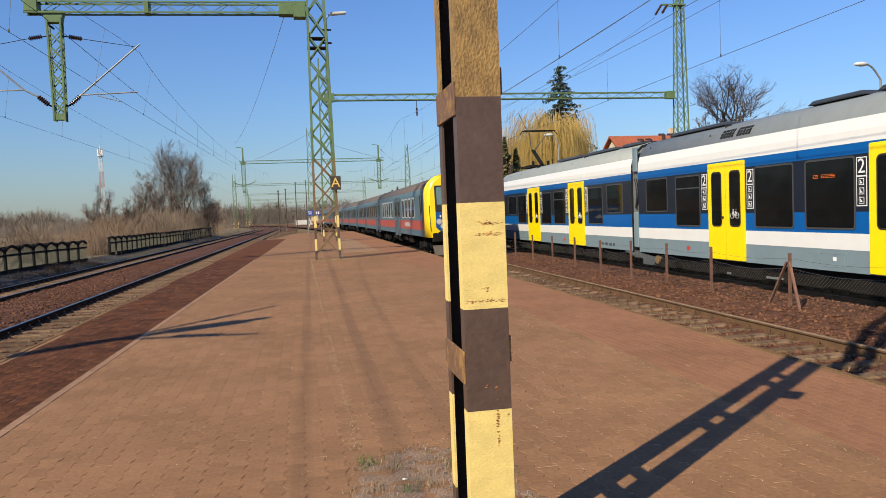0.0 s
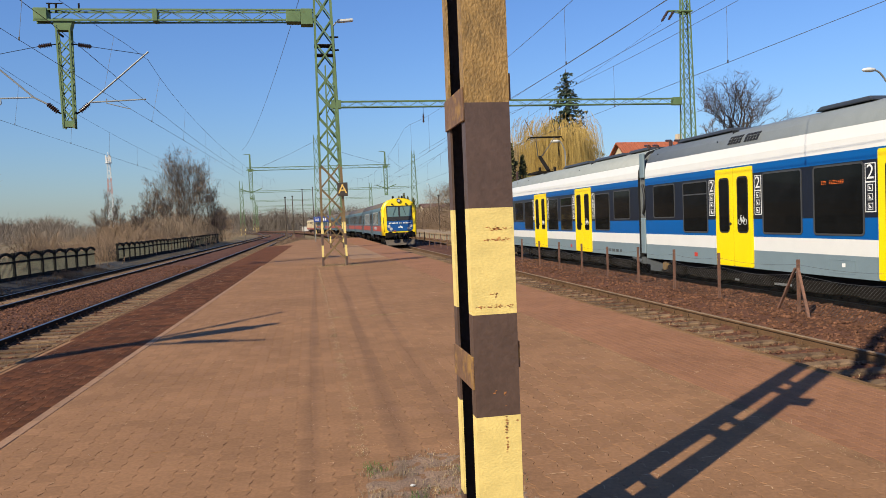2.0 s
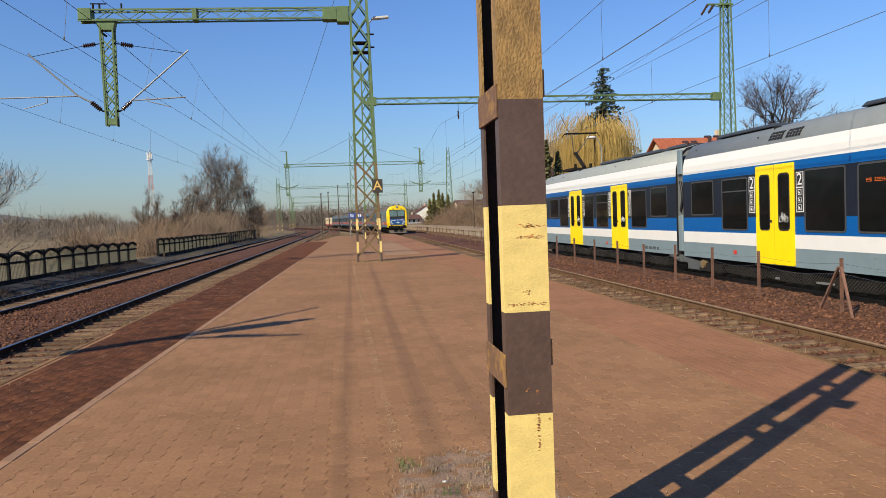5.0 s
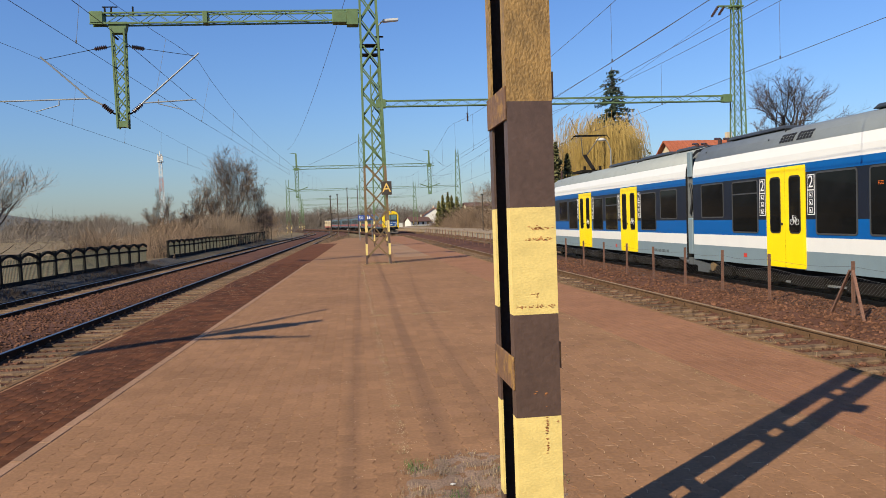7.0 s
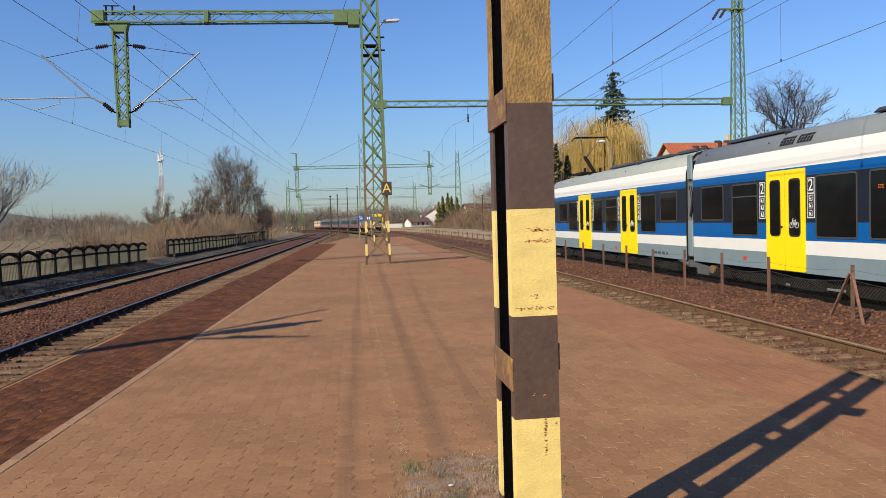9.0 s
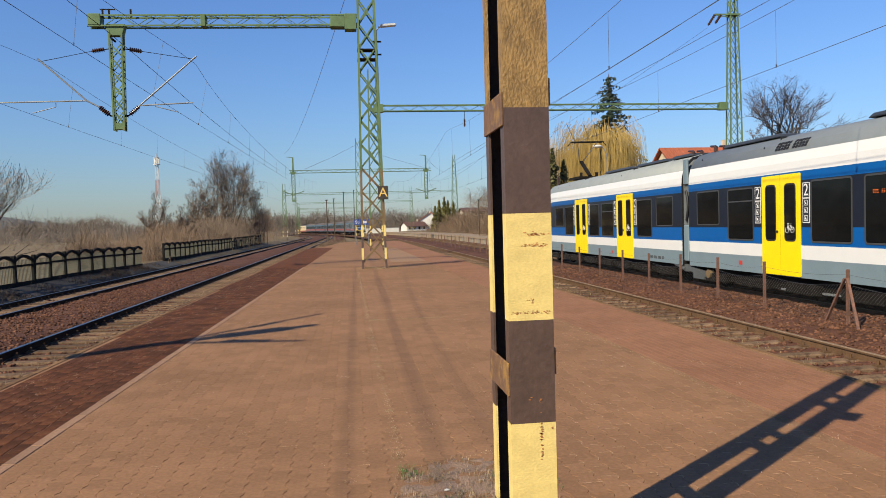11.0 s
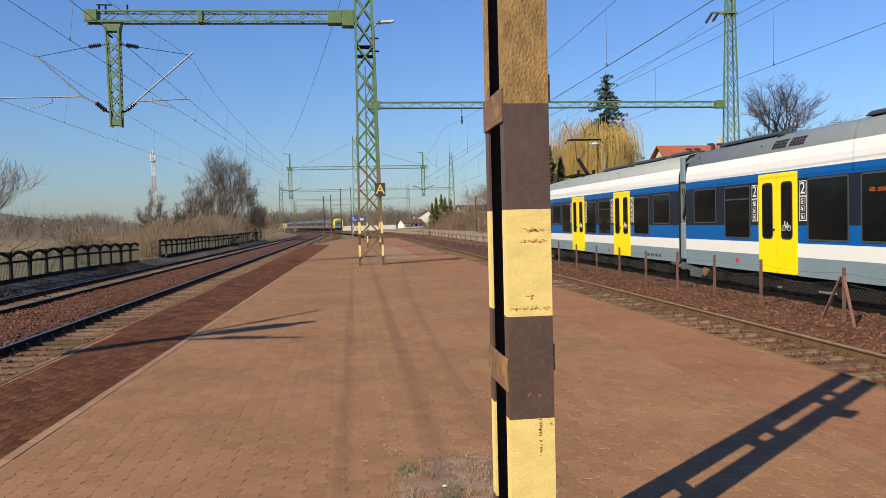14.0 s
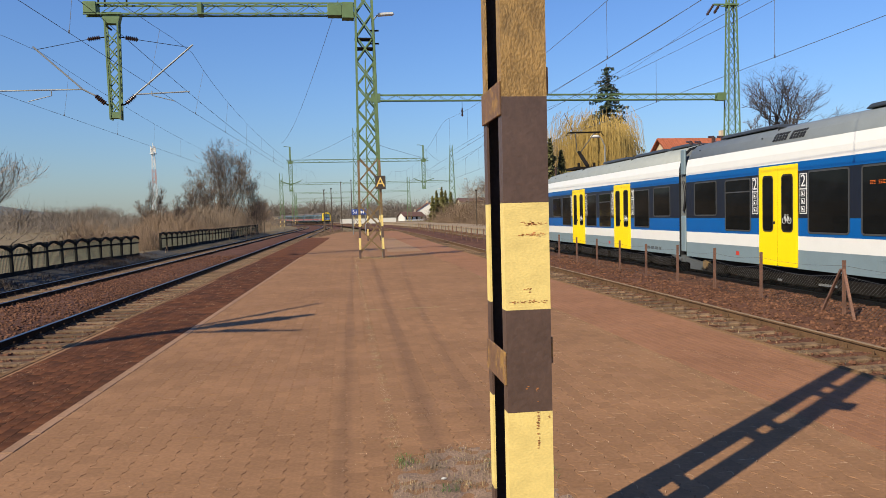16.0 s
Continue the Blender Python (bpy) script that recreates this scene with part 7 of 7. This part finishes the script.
def lay(name, places, outline, material, near, seed, label):
    """Pieces of the paving: those in the near stretch singly, the rest as one mesh."""
    rng = np.random.default_rng(seed)
    v, f = piece_data(outline)
    me = bpy.data.meshes.new(name)
    me.from_pydata(v.tolist(), [], f)
    me.materials.append(material)
    vs, fs, off, single = [], [], 0, 0
    for x, y in places:
        dz, tx, ty = rng.normal(0, 0.0005), rng.normal(0, 0.003), rng.normal(0, 0.003)
        if near(x, y) and single < 300:
            ob = new(name, me)
            ob.parent = platform
            ob.matrix_basis = Matrix.Translation((x, y, dz)) @ Euler((tx, ty, rng.normal(0, 0.002))).to_matrix().to_4x4()
            single += 1
        else:
            p = v + np.array([x, y, dz])
            p[:, 2] += (v[:, 0] * ty + v[:, 1] * tx)
            vs.append(p)
            fs += [tuple(i + off for i in q) for q in f]
            off += len(v)
    ob = mesh_part("paving_rest", np.concatenate(vs).tolist(), fs, material, platform, label)
    ob["kind"] = "stuff"


PAVED0 = 0.4
places = []
rnd = random.Random(91)
k = 0
x = BRICK_L + 0.10
while x < BRICK_R - 0.07:
    y = PAVED0 + (0.1 if k % 2 else 0)
    while y < PLATN - 0.1:
        if not in_patch(x, y) and x > edging_left(y) + 0.11 and rnd.random() > 0.002:
            places.append((x, y))
        y += 0.2
    x += 0.143
    k += 1
lay("paver", places, outline_paver(), M["paver"], lambda x, y: 3.7 < y < 4.9 and -2.6 < x < 0.2 or 5.0 < y < 5.6 and -1 < x < 0.2, 1, "interlocking brown concrete pavers")
places = []
k = 0
y = PAVED0
while y < PLATN - 0.1:
    j = 0
    x = BRICK_R + 0.06
    while x < edge_right(y) - 0.13:
        places.append((x, y + (0.1 if j % 2 else 0)))
        x += 0.1035
        j += 1
    y += 0.2035
lay("red_brick", places, outline_brick(0.1, 0.2), M["redbrick"], lambda x, y: 3.6 < y < 6.0, 2, "red paving bricks along the edge")
places = []
y = PAVED0 + 2
while y < PLATN - 0.1:
    j = 0
    x = edging_left(y) - 0.132
    while x > edge_left(y) + 0.13:
        places.append((x, y + (0.13 if j % 2 else 0)))
        x -= 0.123
        j += 1
    y += 0.2535
lay("dark_brick", places, outline_brick(0.12, 0.25), M["darkbrick"], lambda x, y: 6.0 < y < 10.5, 3, "dark weathered paving bricks")

# pale sand at the stepped paver joints, also painting their sunlit edges on the right
rng = np.random.default_rng(12)
sv, sf = [], []
k = 0
x = BRICK_L + 0.10
while x < BRICK_R - 0.07:
    y = PAVED0 + (0.1 if k % 2 else 0)
    while y < 17:
        if not in_patch(x, y) and x > edging_left(y) + 0.15 and rng.random() < (0.6 if x > 1.2 else 0.06):
            joint_way = [(x + rng.uniform(-0.07, 0.05), y + 0.1), (x + 0.08, y + 0.1), (x + 0.079, y + 0.072), (x + 0.064, y + 0.038)]
            for (xa, ya), (xb, yb) in zip(joint_way, joint_way[1:]):
                if rng.random() < 0.3:
                    continue
                d = Vector((xb - xa, yb - ya, 0)).normalized()
                o, wa, wb = len(sv), rng.uniform(0.0008, 0.0028), rng.uniform(0.0008, 0.0028)
                sv += [(xa + d.y * wa, ya - d.x * wa, 0.0022), (xb + d.y * wb, yb - d.x * wb, 0.0022), (xb - d.y * wb, yb + d.x * wb, 0.0022), (xa - d.y * wa, ya + d.x * wa, 0.0022)]
                sf.append((o, o + 1, o + 2, o + 3))
        y += 0.2
    x += 0.143
    k += 1
ob = mesh_part("joint_sand", sv, sf, mat("pale_sand_and_lit_edges", (0.42, 0.27, 0.155), 0.95, var=0.3, scale=4, rand=0.3, bump=0), platform, "pale sand and painted sunlit edges at the joints")
ob["kind"] = "stuff"


# edge stones, and the pale line of stones along the dark strip
def edge_stones(xf, w, h, y0, y1, length, material, name):
    bm = bmesh.new()
    box(bm, (0, length / 2, -h / 2), (w, length - 0.012, h))
    bevel(bm, 0.008, 1)
    me = bpy.data.meshes.new(name)
    bm.to_mesh(me)
    bm.free()
    me.materials.append(material)
    y = y0
    while y < y1:
        ob = new(name, me)
        ob.parent = platform
        a = -math.atan((xf(y + length) - xf(y)) / length)
        ob.matrix_basis = Matrix.Translation((xf(y), y, 0.002 + random.uniform(-0.0015, 0.0015))) @ Matrix.Rotation(a, 4, "Z")
        y += length


edge_stones(lambda y: edge_left(y) + 0.05, 0.09, 0.3, 0.0, 66.0, 1.0, M["edge"], "edge_stone")
edge_stones(lambda y: edge_right(y) - 0.05, 0.09, 0.3, 0.0, 87.0, 1.0, M["edge"], "edge_stone")
edge_stones(lambda y: edging_left(y) - 0.02, 0.11, 0.1, 4.0, 34.0, 0.5, mat("pale_edging", (0.222, 0.122, 0.0661), 0.9, var=0.25, rand=0.1), "edging_stone")


# ---- what moves ----
def train_front(t):
    """Place of the leaving train's last buffer along the line."""
    if t <= 4:
        return 33.2 + 12.6 * t + 0.275 * t * t
    return 88 + 12.6 * (t - 4) + 0.117 * (t - 4) ** 2 + 0.8 * (1 - math.exp(-(t - 4) / 0.5))


def motions():
    times = [0.5 * k for k in range(33)]
    for i, c in enumerate(COACHES):
        rows = []
        for t in times:
            y = train_front(t) + i * PITCH * 0.992
            ln = LOCO if i == len(COACHES) - 1 else CL
            a, b = (line_right(y + 3.4), y + 3.4), (line_right(y + ln - 3.4), y + ln - 3.4)
            d = Vector((b[0] - a[0], b[1] - a[1], 0)).normalized()
            p = Vector((a[0], a[1], RAIL)) - d * 3.4
            rows.append((t, pose(p.x, p.y, p.z, 0, 0, -math.degrees(math.atan2(d.x, d.y)))))
        walk(c, rows)


motions()
